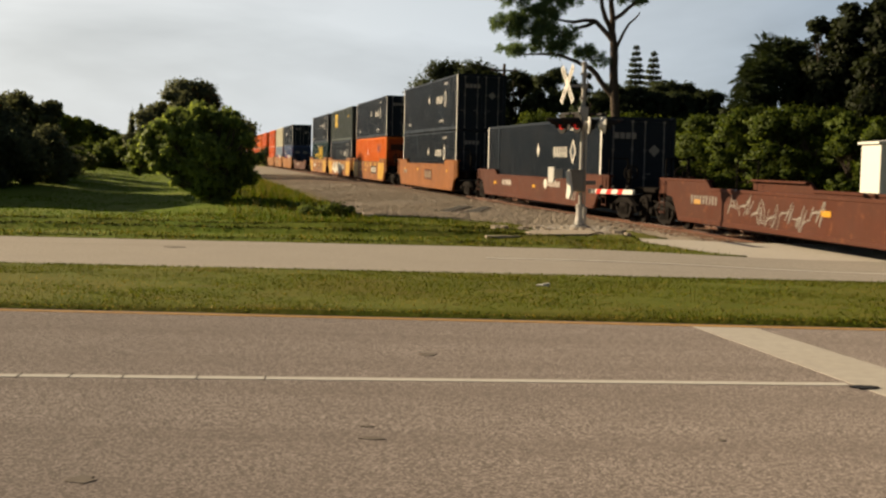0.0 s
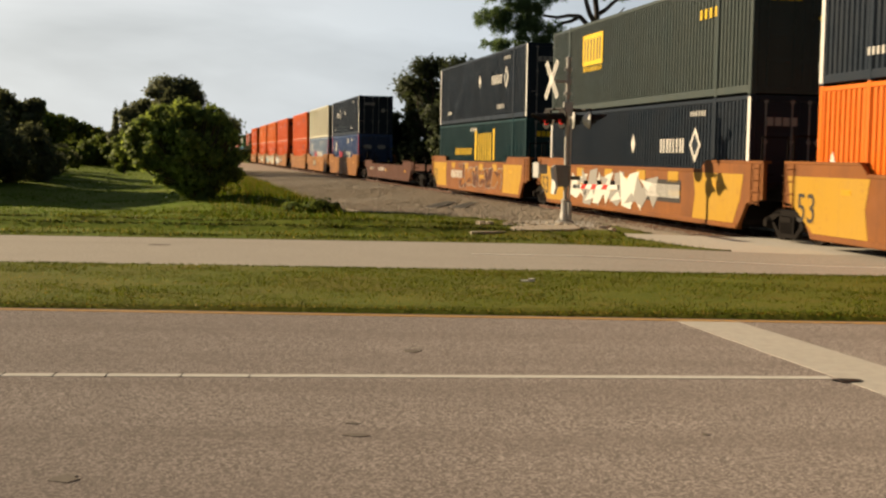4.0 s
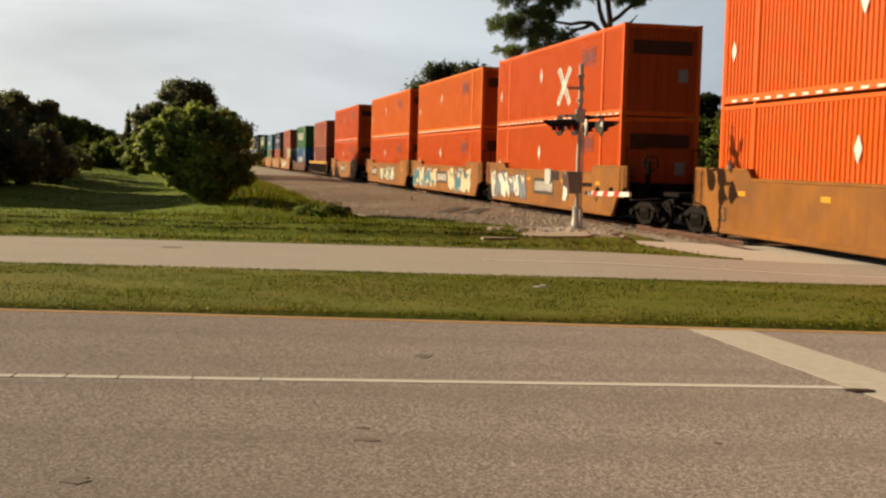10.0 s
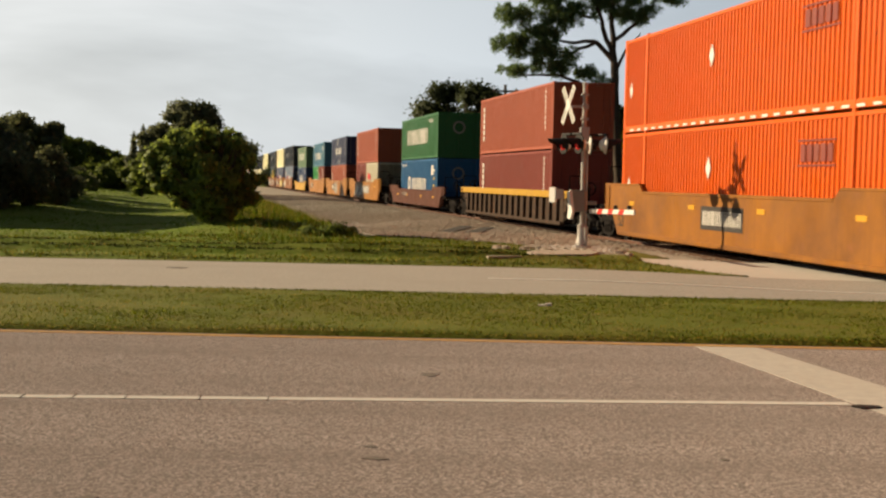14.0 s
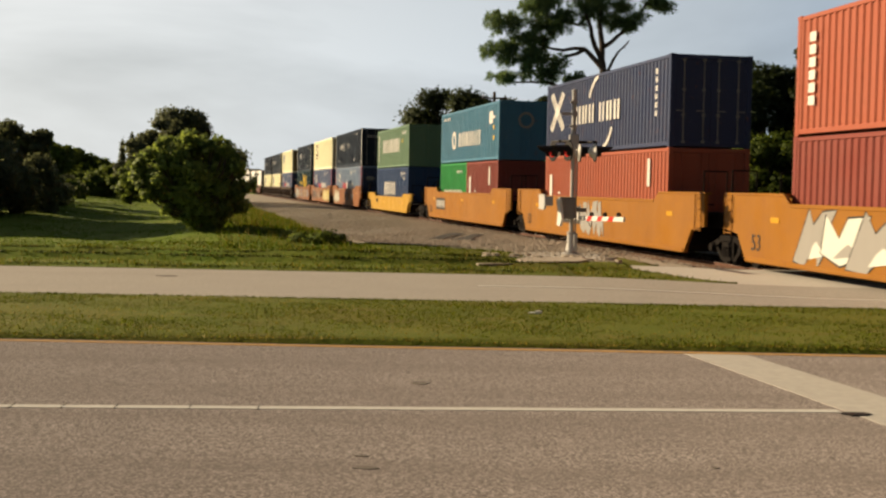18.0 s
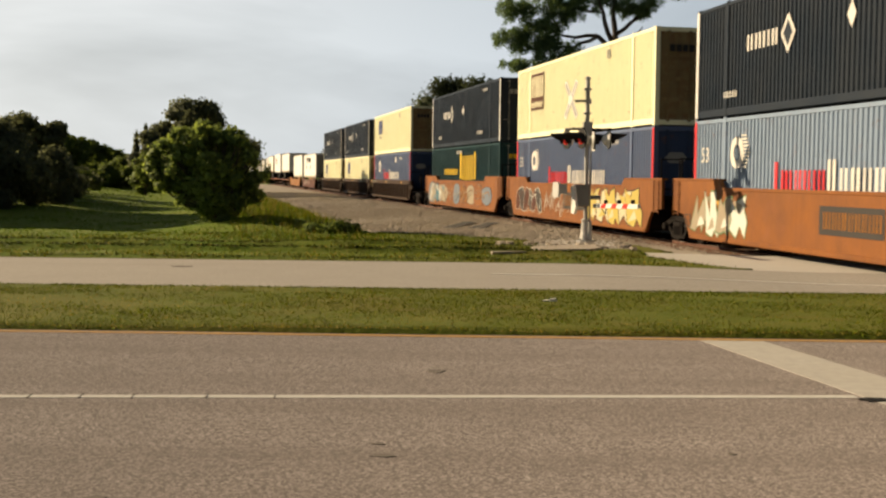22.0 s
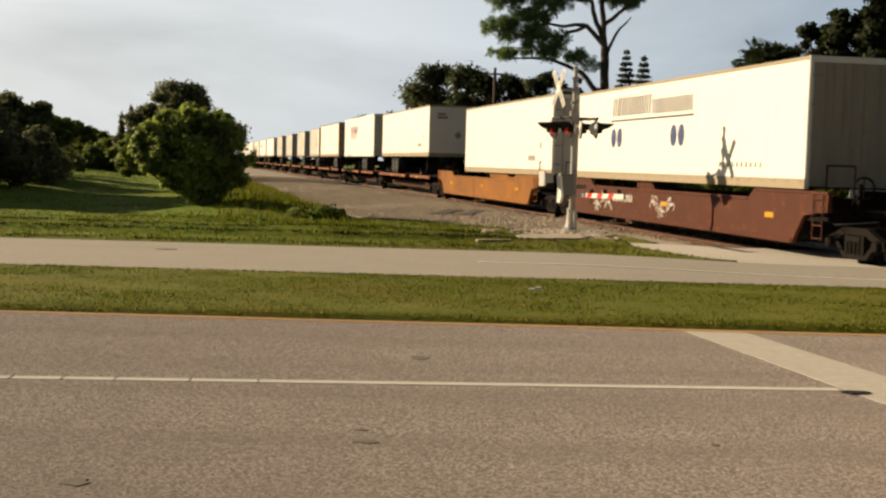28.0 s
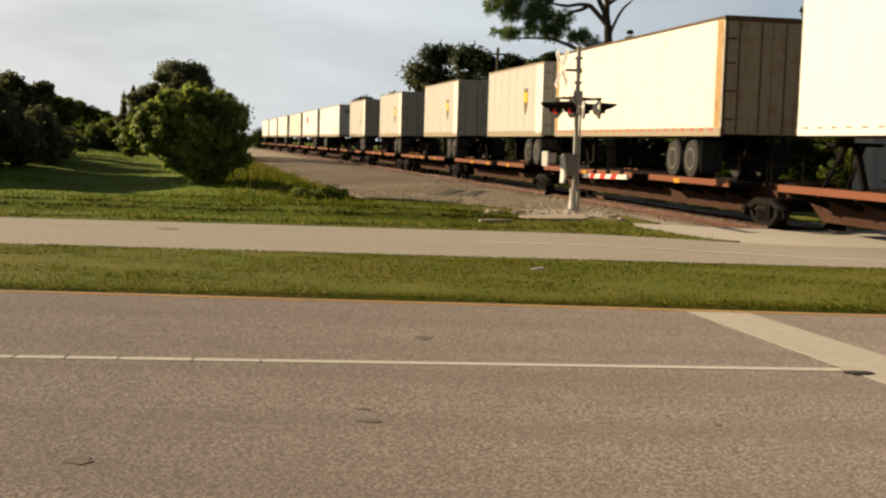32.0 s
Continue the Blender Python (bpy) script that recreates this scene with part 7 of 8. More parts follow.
# unseen trees left of the view, added to fill in the field's shadow
for k, (x, y) in enumerate(((-27.5, 45.5), (-26.0, 50.0), (-28.5, 53.0))):
    tree("broadleaf_tree", "dense broadleaf tree out of view, added to shade the field", "tree", (x, y, 0.1), lumps(320 + k, 40, 2.4, 2.2, 2.6, 7.0, 0.9, 1.3), 0.25, 12000, 0.30, 320 + k, "leaf_wood", shell=0.3, group="woods along the bank")
tree("broadleaf_tree", "dark shaded broadleaf tree in the woods edge", "tree", (-23.61, 60.00, 0.1), lumps(31, 44, 1.55, 1.34, 0.53, 4.10, 0.35, 0.54), 0.2, 13000, 0.148, 31, "leaf_wood", shell=0.45, group='woods along the bank')
tree("broadleaf_tree", "dark shaded broadleaf tree in the woods edge", "tree", (-23.15, 64.00, 0.1), lumps(32, 44, 1.22, 1.05, 0.42, 4.27, 0.27, 0.42), 0.2, 13000, 0.148, 32, "leaf_wood", shell=0.45, group='woods along the bank')
tree("broadleaf_tree", "dark shaded broadleaf tree in the woods edge", "tree", (-23.89, 70.00, 0.1), lumps(33, 44, 1.09, 0.94, 0.38, 4.32, 0.24, 0.38), 0.2, 13000, 0.237, 33, "leaf_wood", shell=0.45, group='woods along the bank')
tree("broadleaf_tree", "dark shaded broadleaf tree in the woods edge", "tree", (-24.17, 58.00, 0.1), lumps(29, 44, 1.50, 1.29, 0.52, 4.12, 0.34, 0.52), 0.2, 13000, 0.148, 29, "leaf_wood", shell=0.45, group='woods along the bank')
# the next eight also stand unseen, placed for that shadow
tree("broadleaf_tree", "dark shaded broadleaf tree in the woods edge", "tree", (-23.90, 46.00, 0.1), lumps(26, 44, 1.35, 1.16, 0.46, 6.6, 0.31, 0.47), 0.2, 13000, 0.148, 26, "leaf_wood", shell=0.45, group='woods along the bank')
tree("broadleaf_tree", "dark shaded broadleaf tree in the woods edge", "tree", (-23.63, 49.00, 0.1), lumps(27, 44, 1.35, 1.16, 0.47, 5.4, 0.31, 0.47), 0.2, 13000, 0.148, 27, "leaf_wood", shell=0.45, group='woods along the bank')
tree("broadleaf_tree", "dark shaded broadleaf tree in the woods edge", "tree", (-23.62, 52.00, 0.1), lumps(28, 44, 1.35, 1.16, 0.46, 5.4, 0.30, 0.47), 0.2, 13000, 0.148, 28, "leaf_wood", shell=0.45, group='woods along the bank')
tree("broadleaf_tree", "dark shaded broadleaf tree in the woods edge", "tree", (-24.71, 44.00, 0.1), lumps(25, 44, 1.37, 1.18, 0.47, 6.6, 0.31, 0.48), 0.2, 13000, 0.148, 25, "leaf_wood", shell=0.45, group='woods along the bank')
tree("broadleaf_tree", "dark shaded broadleaf tree in the woods edge", "tree", (-25.15, 42.00, 0.1), lumps(24, 44, 1.31, 1.12, 0.45, 6.6, 0.29, 0.45), 0.2, 13000, 0.148, 24, "leaf_wood", shell=0.45, group='woods along the bank')
tree("broadleaf_tree", "dark shaded broadleaf tree in the woods edge", "tree", (-25.44, 40.00, 0.1), lumps(23, 44, 1.31, 1.13, 0.45, 4.48, 0.29, 0.45), 0.2, 13000, 0.148, 23, "leaf_wood", shell=0.45, group='woods along the bank')
tree("broadleaf_tree", "dark shaded broadleaf tree in the woods edge", "tree", (-25.76, 38.00, 0.1), lumps(22, 44, 1.25, 1.07, 0.43, 4.47, 0.28, 0.43), 0.2, 13000, 0.148, 22, "leaf_wood", shell=0.45, group='woods along the bank')
tree("broadleaf_tree", "dark shaded broadleaf tree in the woods edge", "tree", (-27.14, 50.00, 0.1), lumps(19, 44, 1.47, 1.26, 0.51, 5.4, 0.33, 0.51), 0.2, 13000, 0.148, 19, "leaf_wood", shell=0.45, group='woods along the bank')
tree("broadleaf_tree", "dark shaded broadleaf tree in the woods edge", "tree", (-32.61, 100.00, 0.1), lumps(34, 44, 1.38, 1.19, 0.48, 4.68, 0.32, 0.48), 0.2, 13000, 0.237, 34, "leaf_lit", shell=0.45, group='woods along the bank')
tree("broadleaf_tree", "dark shaded broadleaf tree in the woods edge", "tree", (-39.13, 125.00, 0.1), lumps(35, 44, 1.30, 1.11, 0.46, 5.31, 0.29, 0.45), 0.2, 13000, 0.237, 35, "leaf_lit", shell=0.45, group='woods along the bank')
tree("broadleaf_tree", "dark shaded broadleaf tree in the woods edge", "tree", (-38.99, 130.00, 0.1), lumps(36, 44, 1.35, 1.16, 0.46, 4.65, 0.30, 0.47), 0.2, 13000, 0.237, 36, "leaf_lit", shell=0.45, group='woods along the bank')
tree("broadleaf_tree", "dark shaded broadleaf tree in the woods edge", "tree", (-38.90, 135.00, 0.1), lumps(37, 44, 1.40, 1.20, 0.48, 4.06, 0.32, 0.48), 0.2, 13000, 0.237, 37, "leaf_lit", shell=0.45, group='woods along the bank')
tree("broadleaf_tree", "dark shaded broadleaf tree in the woods edge", "tree", (-38.70, 140.00, 0.1), lumps(30, 44, 1.45, 1.25, 0.50, 3.61, 0.33, 0.50), 0.2, 13000, 0.237, 30, "leaf_lit", shell=0.45, group='woods along the bank')
tree("broadleaf_tree", "dark shaded broadleaf tree in the woods edge", "tree", (-22.44, 60.00, 0.1), lumps(38, 44, 1.24, 1.07, 0.43, 2.15, 0.28, 0.43), 0.2, 13000, 0.148, 38, "leaf_wood", shell=0.45, group='woods along the bank')
tree("broadleaf_tree", "dark shaded broadleaf tree in the woods edge", "tree", (-21.99, 64.00, 0.1), lumps(39, 44, 0.88, 0.76, 0.30, 1.95, 0.20, 0.31), 0.2, 13000, 0.148, 39, "leaf_wood", shell=0.45, group='woods along the bank')
tree("broadleaf_tree", "dark shaded broadleaf tree in the woods edge", "tree", (-38.80, 122.00, 0.1), lumps(40, 44, 1.47, 1.27, 0.51, 2.18, 0.34, 0.51), 0.2, 13000, 0.237, 40, "leaf_lit", shell=0.45, group='woods along the bank')
tree("broadleaf_tree", "dark shaded broadleaf tree in the woods edge", "tree", (-38.91, 132.00, 0.1), lumps(41, 44, 1.37, 1.18, 0.47, 2.08, 0.31, 0.48), 0.2, 13000, 0.237, 41, "leaf_lit", shell=0.45, group='woods along the bank')
tree("broadleaf_tree", "dark shaded broadleaf tree in the woods edge", "tree", (-38.06, 142.00, 0.1), lumps(42, 44, 1.23, 1.05, 0.42, 3.30, 0.28, 0.43), 0.2, 13000, 0.237, 42, "leaf_lit", shell=0.45, group='woods along the bank')
tree("shrub", "dark undergrowth shrub at the woods edge", "bush", (-21.71, 62.00, 0.1), lumps(43, 12, 1.59, 1.32, 0.28, 0.79, 0.26, 0.40), 0.06, 7000, 0.126, 43, "leaf_wood", shell=0.4, group='undergrowth')
tree("shrub", "dark undergrowth shrub at the woods edge", "bush", (-22.73, 58.00, 0.1), lumps(44, 12, 1.47, 1.23, 0.28, 0.76, 0.26, 0.40), 0.06, 7000, 0.126, 44, "leaf_wood", shell=0.4, group='undergrowth')
tree("shrub", "dark undergrowth shrub at the woods edge", "bush", (-37.11, 126.00, 0.1), lumps(45, 12, 2.29, 1.89, 0.34, 1.00, 0.32, 0.49), 0.06, 7000, 0.126, 45, "leaf_wood", shell=0.4, group='undergrowth')
tree("shrub", "dark undergrowth shrub at the woods edge", "bush", (-37.76, 118.00, 0.1), lumps(46, 12, 1.63, 1.36, 0.28, 0.83, 0.27, 0.41), 0.06, 7000, 0.126, 46, "leaf_wood", shell=0.4, group='undergrowth')
tree("broadleaf_tree", "tall dark tree with a flat round crown far behind the bush", "tree", (-22.70, 105.00, -0.1), lumps(47, 60, 1.95, 1.8, 5.3, 7.75, 0.42, 0.62), 0.30, 16000, 0.178, 47, "leaf_wood", 0.7, shell=0.3)
for cx, high, seed in ((-29.0, 5.10, 48), (-28.15, 5.65, 248), (-27.35, 5.30, 348)):
    tree("cypress_tree", "slim dark conifer far behind the bush", "tree", (cx, 110.00, -0.1), [((0.0, 0.0, 0.5 + (high - 0.5) * q / 9.0), (0.16 + 0.38 * (1 - q / 9.0), 0.16 + 0.38 * (1 - q / 9.0), 0.45)) for q in range(10)], 0.15, 5000, 0.14, seed, "leaf_wood", shell=0.3, group="conifers far behind the bush")
tree("broadleaf_tree", "dark tree far behind the bush", "tree", (-25.13, 100.00, -0.1), lumps(49, 12, 1.21, 1.04, 0.52, 4.76, 0.39, 0.60), 0.2, 5000, 0.222, 49, "leaf_wood", shell=0.4)
for k, (x, y, high) in enumerate(((-31.6, 105.0, 2.3), (-29.6, 107.0, 2.7), (-27.9, 108.0, 2.2), (-26.3, 106.0, 3.2), (-25.2, 100.0, 2.6))):
    tree("shrub", "sunlit green shrub at the end of the field", "bush", (x, y, -0.1), lumps(340 + k, 46, 1.5, 1.0, 0.2, high, 0.28, 0.50), 0.06, 9000, 0.15, 340 + k, "leaf_lit", 0.2, shell=0.25, group="hedge across the field")
tree("shrub", "green shrub beside the far grass", "bush", (-21.82, 85.00, -0.1), lumps(50, 16, 1.10, 0.90, 0.50, 2.85, 0.30, 0.46), 0.08, 9000, 0.15, 50, "leaf_lit", shell=0.4)
tree("broadleaf_tree", "tree far behind the bush", "tree", (-20.60, 115.00, -0.1), lumps(51, 12, 1.79, 1.54, 0.62, 4.50, 0.58, 0.88), 0.2, 5000, 0.222, 51, "leaf_wood", shell=0.4)
tree("broadleaf_tree", "dark tree behind the bush", "tree", (-24.85, 104.00, -0.1), lumps(148, 60, 1.50, 1.1, 0.60, 5.75, 0.34, 0.60), 0.2, 14000, 0.17, 148, "leaf_wood", shell=0.4)
tree("broadleaf_tree", "dark tree behind the bush", "tree", (-23.27, 103.00, -0.1), lumps(149, 40, 1.6, 1.2, 0.50, 5.9, 0.40, 0.62), 0.2, 10000, 0.207, 149, "leaf_wood", shell=0.4)
tree("broadleaf_tree", "dark tree behind the bush", "tree", (-22.13, 108.00, -0.1), lumps(150, 14, 1.49, 1.28, 0.58, 5.32, 0.48, 0.74), 0.2, 7000, 0.207, 150, "leaf_wood", shell=0.4)
tree("broadleaf_tree", "dark tree behind the bush", "tree", (-25.37, 98.00, -0.1), lumps(151, 14, 0.85, 0.73, 0.40, 3.66, 0.27, 0.42), 0.2, 7000, 0.207, 151, "leaf_wood", shell=0.4)
for k, (x, y, high) in enumerate(((-18.9, 49.5, 2.5), (-18.3, 51.8, 2.1), (-18.7, 54.6, 2.4), (-19.7, 58.2, 2.0), (-20.8, 63.4, 1.9), (-22.6, 70.4, 1.7), (-24.4, 77.5, 1.6))):
    tree("shrub", "dark undergrowth shrub at the woods edge", "bush", (x, y, 0.1), lumps(260 + k, 16, 1.1, 1.0, 0.25, high, 0.32, 0.52), 0.06, 8000, 0.118, 260 + k, "leaf_wood", shell=0.3, group="undergrowth")
tree("shrub", "dark undergrowth shrub at the woods edge", "bush", (-20.57, 62.00, 0.1), lumps(161, 10, 0.73, 0.63, 0.28, 1.36, 0.26, 0.40), 0.06, 6000, 0.148, 161, "leaf_lit", shell=0.35, group='undergrowth')
tree("shrub", "dark undergrowth shrub at the woods edge", "bush", (-23.35, 74.00, 0.1), lumps(162, 10, 0.75, 0.65, 0.28, 1.48, 0.26, 0.40), 0.06, 6000, 0.148, 162, "leaf_lit", shell=0.35, group='undergrowth')
tree("shrub", "dark undergrowth shrub at the woods edge", "bush", (-26.34, 88.00, 0.1), lumps(163, 10, 0.84, 0.72, 0.29, 1.64, 0.27, 0.41), 0.06, 6000, 0.148, 163, "leaf_lit", shell=0.35, group='undergrowth')
tree("shrub", "dark undergrowth shrub at the woods edge", "bush", (-29.44, 104.00, 0.1), lumps(164, 10, 0.90, 0.77, 0.33, 1.92, 0.29, 0.44), 0.06, 6000, 0.148, 164, "leaf_lit", shell=0.35, group='undergrowth')
tree("shrub", "dark undergrowth shrub at the woods edge", "bush", (-32.19, 120.00, 0.1), lumps(165, 10, 0.93, 0.80, 0.37, 2.17, 0.30, 0.46), 0.06, 6000, 0.148, 165, "leaf_lit", shell=0.35, group='undergrowth')
tree("broadleaf_tree", "dark broadleaf tree beyond the railway", "tree", (-0.72, 92.00, -0.3), lumps(52, 36, 1.91, 1.64, 0.66, 9.14, 0.62, 0.94), 0.25, 15000, 0.192, 52, "leaf_shaded", shell=0.15, group='trees beyond the railway')
tree("broadleaf_tree", "dark broadleaf tree beyond the railway", "tree", (-2.27, 98.00, -0.3), lumps(53, 36, 1.35, 1.16, 0.52, 8.25, 0.44, 0.67), 0.25, 15000, 0.192, 53, "leaf_shaded", shell=0.15, group='trees beyond the railway')
tree("broadleaf_tree", "dark broadleaf tree beyond the railway", "tree", (1.62, 88.00, -0.3), lumps(54, 36, 1.67, 1.44, 0.58, 8.37, 0.54, 0.83), 0.25, 15000, 0.192, 54, "leaf_shaded", shell=0.15, group='trees beyond the railway')
tree("broadleaf_tree", "dark broadleaf tree beyond the railway", "tree", (-4.43, 110.00, -0.3), lumps(55, 36, 1.33, 1.14, 0.46, 6.64, 0.43, 0.66), 0.25, 15000, 0.192, 55, "leaf_shaded", shell=0.15, group='trees beyond the railway')
tree("broadleaf_tree", "dark broadleaf tree beyond the railway", "tree", (-9.51, 140.00, -0.3), lumps(155, 36, 1.45, 1.25, 0.50, 6.93, 0.47, 0.72), 0.25, 15000, 0.192, 155, "leaf_shaded", shell=0.15, group='trees beyond the railway')
tree("broadleaf_tree", "dark broadleaf tree beyond the railway", "tree", (-16.61, 170.00, -0.3), lumps(156, 36, 1.61, 1.39, 0.56, 5.38, 0.52, 0.80), 0.25, 15000, 0.192, 156, "leaf_shaded", shell=0.15, group='trees beyond the railway')
tree("broadleaf_tree", "dark broadleaf tree beyond the railway", "tree", (-33.60, 230.00, -0.3), lumps(157, 36, 2.38, 2.05, 0.82, 3.03, 0.77, 1.18), 0.25, 15000, 0.192, 157, "leaf_shaded", shell=0.15, group='trees beyond the railway')
tree("broadleaf_tree", "dark green broadleaf tree beyond the railway", "tree", (2.64, 92.00, -0.3), lumps(56, 64, 1.43, 1.23, 0.49, 8.28, 0.33, 0.51), 0.22, 16000, 0.17, 56, "leaf_shaded", shell=0.15, group='trees beyond the railway')
tree("broadleaf_tree", "dark green broadleaf tree beyond the railway", "tree", (4.88, 90.00, -0.3), lumps(57, 64, 1.40, 1.20, 0.48, 8.29, 0.32, 0.50), 0.22, 16000, 0.17, 57, "leaf_shaded", shell=0.15, group='trees beyond the railway')
tree("broadleaf_tree", "dark green broadleaf tree beyond the railway", "tree", (6.81, 88.00, -0.3), lumps(58, 64, 1.37, 1.18, 0.47, 8.28, 0.32, 0.49), 0.22, 16000, 0.17, 58, "leaf_shaded", shell=0.15, group='trees beyond the railway')
tree("broadleaf_tree", "dark green broadleaf tree beyond the railway", "tree", (8.66, 86.00, -0.3), lumps(59, 64, 1.34, 1.15, 0.46, 8.03, 0.31, 0.48), 0.22, 16000, 0.17, 59, "leaf_shaded", shell=0.15, group='trees beyond the railway')
tree("broadleaf_tree", "dark green broadleaf tree beyond the railway", "tree", (10.62, 84.00, -0.3), lumps(60, 64, 1.31, 1.12, 0.45, 7.16, 0.30, 0.47), 0.22, 16000, 0.17, 60, "leaf_shaded", shell=0.15, group='trees beyond the railway')
tree("broadleaf_tree", "dark green broadleaf tree beyond the railway", "tree", (9.24, 82.00, -0.3), lumps(166, 64, 1.27, 1.10, 0.44, 6.44, 0.30, 0.45), 0.22, 16000, 0.17, 166, "leaf_shaded", shell=0.15, group='trees beyond the railway')
tree("broadleaf_tree", "dark green broadleaf tree beyond the railway", "tree", (11.48, 83.00, -0.3), lumps(167, 64, 1.29, 1.11, 0.44, 6.36, 0.30, 0.46), 0.22, 16000, 0.17, 167, "leaf_shaded", shell=0.15, group='trees beyond the railway')
tree("broadleaf_tree", "dark green broadleaf tree beyond the railway", "tree", (13.56, 84.00, -0.3), lumps(168, 64, 1.31, 1.12, 0.45, 6.66, 0.30, 0.47), 0.22, 16000, 0.17, 168, "leaf_shaded", shell=0.15, group='trees beyond the railway')
tree("broadleaf_tree", "dark green broadleaf tree beyond the railway", "tree", (15.52, 84.00, -0.3), lumps(169, 64, 1.31, 1.12, 0.45, 6.59, 0.30, 0.47), 0.22, 16000, 0.17, 169, "leaf_shaded", shell=0.15, group='trees beyond the railway')
tree("broadleaf_tree", "dark green broadleaf tree beyond the railway", "tree", (17.08, 84.00, -0.3), lumps(170, 64, 1.16, 1.00, 0.40, 6.52, 0.27, 0.41), 0.22, 16000, 0.17, 170, "leaf_shaded", shell=0.15, group='trees beyond the railway')
tree("broadleaf_tree", "dark green broadleaf tree beyond the railway", "tree", (12.58, 84.00, -0.3), lumps(61, 64, 1.16, 1.00, 0.40, 7.07, 0.27, 0.41), 0.22, 16000, 0.17, 61, "leaf_shaded", shell=0.15, group='trees beyond the railway')
tree("broadleaf_tree", "dark green broadleaf tree beyond the railway", "tree", (14.87, 86.00, -0.3), lumps(62, 64, 1.19, 1.02, 0.41, 7.44, 0.27, 0.42), 0.22, 16000, 0.17, 62, "leaf_shaded", shell=0.15, group='trees beyond the railway')
tree("broadleaf_tree", "dark green broadleaf tree beyond the railway", "tree", (16.66, 86.00, -0.3), lumps(63, 64, 1.19, 1.02, 0.41, 7.49, 0.27, 0.42), 0.22, 16000, 0.17, 63, "leaf_shaded", shell=0.15, group='trees beyond the railway')
tree("broadleaf_tree", "dark green broadleaf tree beyond the railway", "tree", (17.85, 84.00, -0.3), lumps(64, 64, 1.02, 0.87, 0.35, 6.87, 0.24, 0.36), 0.22, 16000, 0.17, 64, "leaf_shaded", shell=0.15, group='trees beyond the railway')
tree("broadleaf_tree", "dark green broadleaf tree beyond the railway", "tree", (17.95, 80.00, -0.3), lumps(154, 64, 0.83, 0.71, 0.29, 5.96, 0.19, 0.30), 0.22, 16000, 0.17, 154, "leaf_shaded", shell=0.15, group='trees beyond the railway')
tree("vine_shrub", "shrub overgrown with bright green vines", "bush", (5.92, 78.00, -0.35), lumps(65, 96, 2.22, 1.91, 0.76, 4.94, 0.40, 0.61), 0.07, 18000, 0.126, 65, "leaf_vine", shell=0.1, group='overgrown hedge beyond the railway')
tree("vine_shrub", "shrub overgrown with bright green vines", "bush", (8.60, 76.00, -0.35), lumps(66, 96, 2.17, 1.86, 0.75, 4.59, 0.39, 0.59), 0.07, 18000, 0.126, 66, "leaf_vine", shell=0.1, group='overgrown hedge beyond the railway')
tree("vine_shrub", "shrub overgrown with bright green vines", "bush", (10.77, 74.00, -0.35), lumps(67, 96, 2.11, 1.81, 0.73, 4.75, 0.37, 0.57), 0.07, 18000, 0.126, 67, "leaf_vine", shell=0.1, group='overgrown hedge beyond the railway')
tree("vine_shrub", "shrub overgrown with bright green vines", "bush", (12.47, 70.00, -0.35), lumps(68, 96, 1.99, 1.72, 0.69, 4.34, 0.35, 0.54), 0.07, 18000, 0.126, 68, "leaf_vine", shell=0.1, group='overgrown hedge beyond the railway')
tree("vine_shrub", "shrub overgrown with bright green vines", "bush", (13.90, 66.00, -0.35), lumps(69, 96, 1.88, 1.62, 0.65, 4.42, 0.34, 0.51), 0.07, 18000, 0.126, 69, "leaf_vine", shell=0.1, group='overgrown hedge beyond the railway')
tree("vine_shrub", "shrub overgrown with bright green vines", "bush", (15.16, 63.00, -0.35), lumps(70, 96, 1.80, 1.54, 0.62, 4.65, 0.32, 0.49), 0.07, 18000, 0.126, 70, "leaf_vine", shell=0.1, group='overgrown hedge beyond the railway')
tree("vine_shrub", "shrub overgrown with bright green vines", "bush", (16.38, 61.00, -0.35), lumps(71, 96, 1.74, 1.50, 0.60, 4.75, 0.31, 0.47), 0.07, 18000, 0.126, 71, "leaf_vine", shell=0.1, group='overgrown hedge beyond the railway')
tree("vine_shrub", "shrub overgrown with bright green vines", "bush", (17.79, 60.00, -0.35), lumps(72, 96, 1.71, 1.47, 0.59, 4.47, 0.30, 0.47), 0.07, 18000, 0.126, 72, "leaf_vine", shell=0.1, group='overgrown hedge beyond the railway')
tree("vine_shrub", "shrub overgrown with bright green vines", "bush", (18.95, 58.00, -0.35), lumps(173, 96, 1.20, 1.03, 0.41, 4.45, 0.21, 0.32), 0.07, 18000, 0.126, 173, "leaf_vine", shell=0.1, group='overgrown hedge beyond the railway')
tree("vine_shrub", "shrub overgrown with bright green vines", "bush", (20.12, 56.00, -0.35), lumps(174, 96, 1.26, 1.08, 0.43, 4.25, 0.23, 0.34), 0.07, 18000, 0.126, 174, "leaf_vine", shell=0.1, group='overgrown hedge beyond the railway')
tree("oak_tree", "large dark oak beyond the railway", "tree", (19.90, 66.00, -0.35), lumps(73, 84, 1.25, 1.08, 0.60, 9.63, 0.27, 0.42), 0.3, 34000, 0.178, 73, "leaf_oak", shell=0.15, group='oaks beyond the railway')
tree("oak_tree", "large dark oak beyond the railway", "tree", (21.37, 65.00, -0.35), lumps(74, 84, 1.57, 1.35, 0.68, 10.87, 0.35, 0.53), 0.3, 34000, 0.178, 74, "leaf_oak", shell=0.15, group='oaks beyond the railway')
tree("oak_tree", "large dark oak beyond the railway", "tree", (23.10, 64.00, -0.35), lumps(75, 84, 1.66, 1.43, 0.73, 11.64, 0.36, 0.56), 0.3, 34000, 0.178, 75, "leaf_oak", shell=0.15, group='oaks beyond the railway')
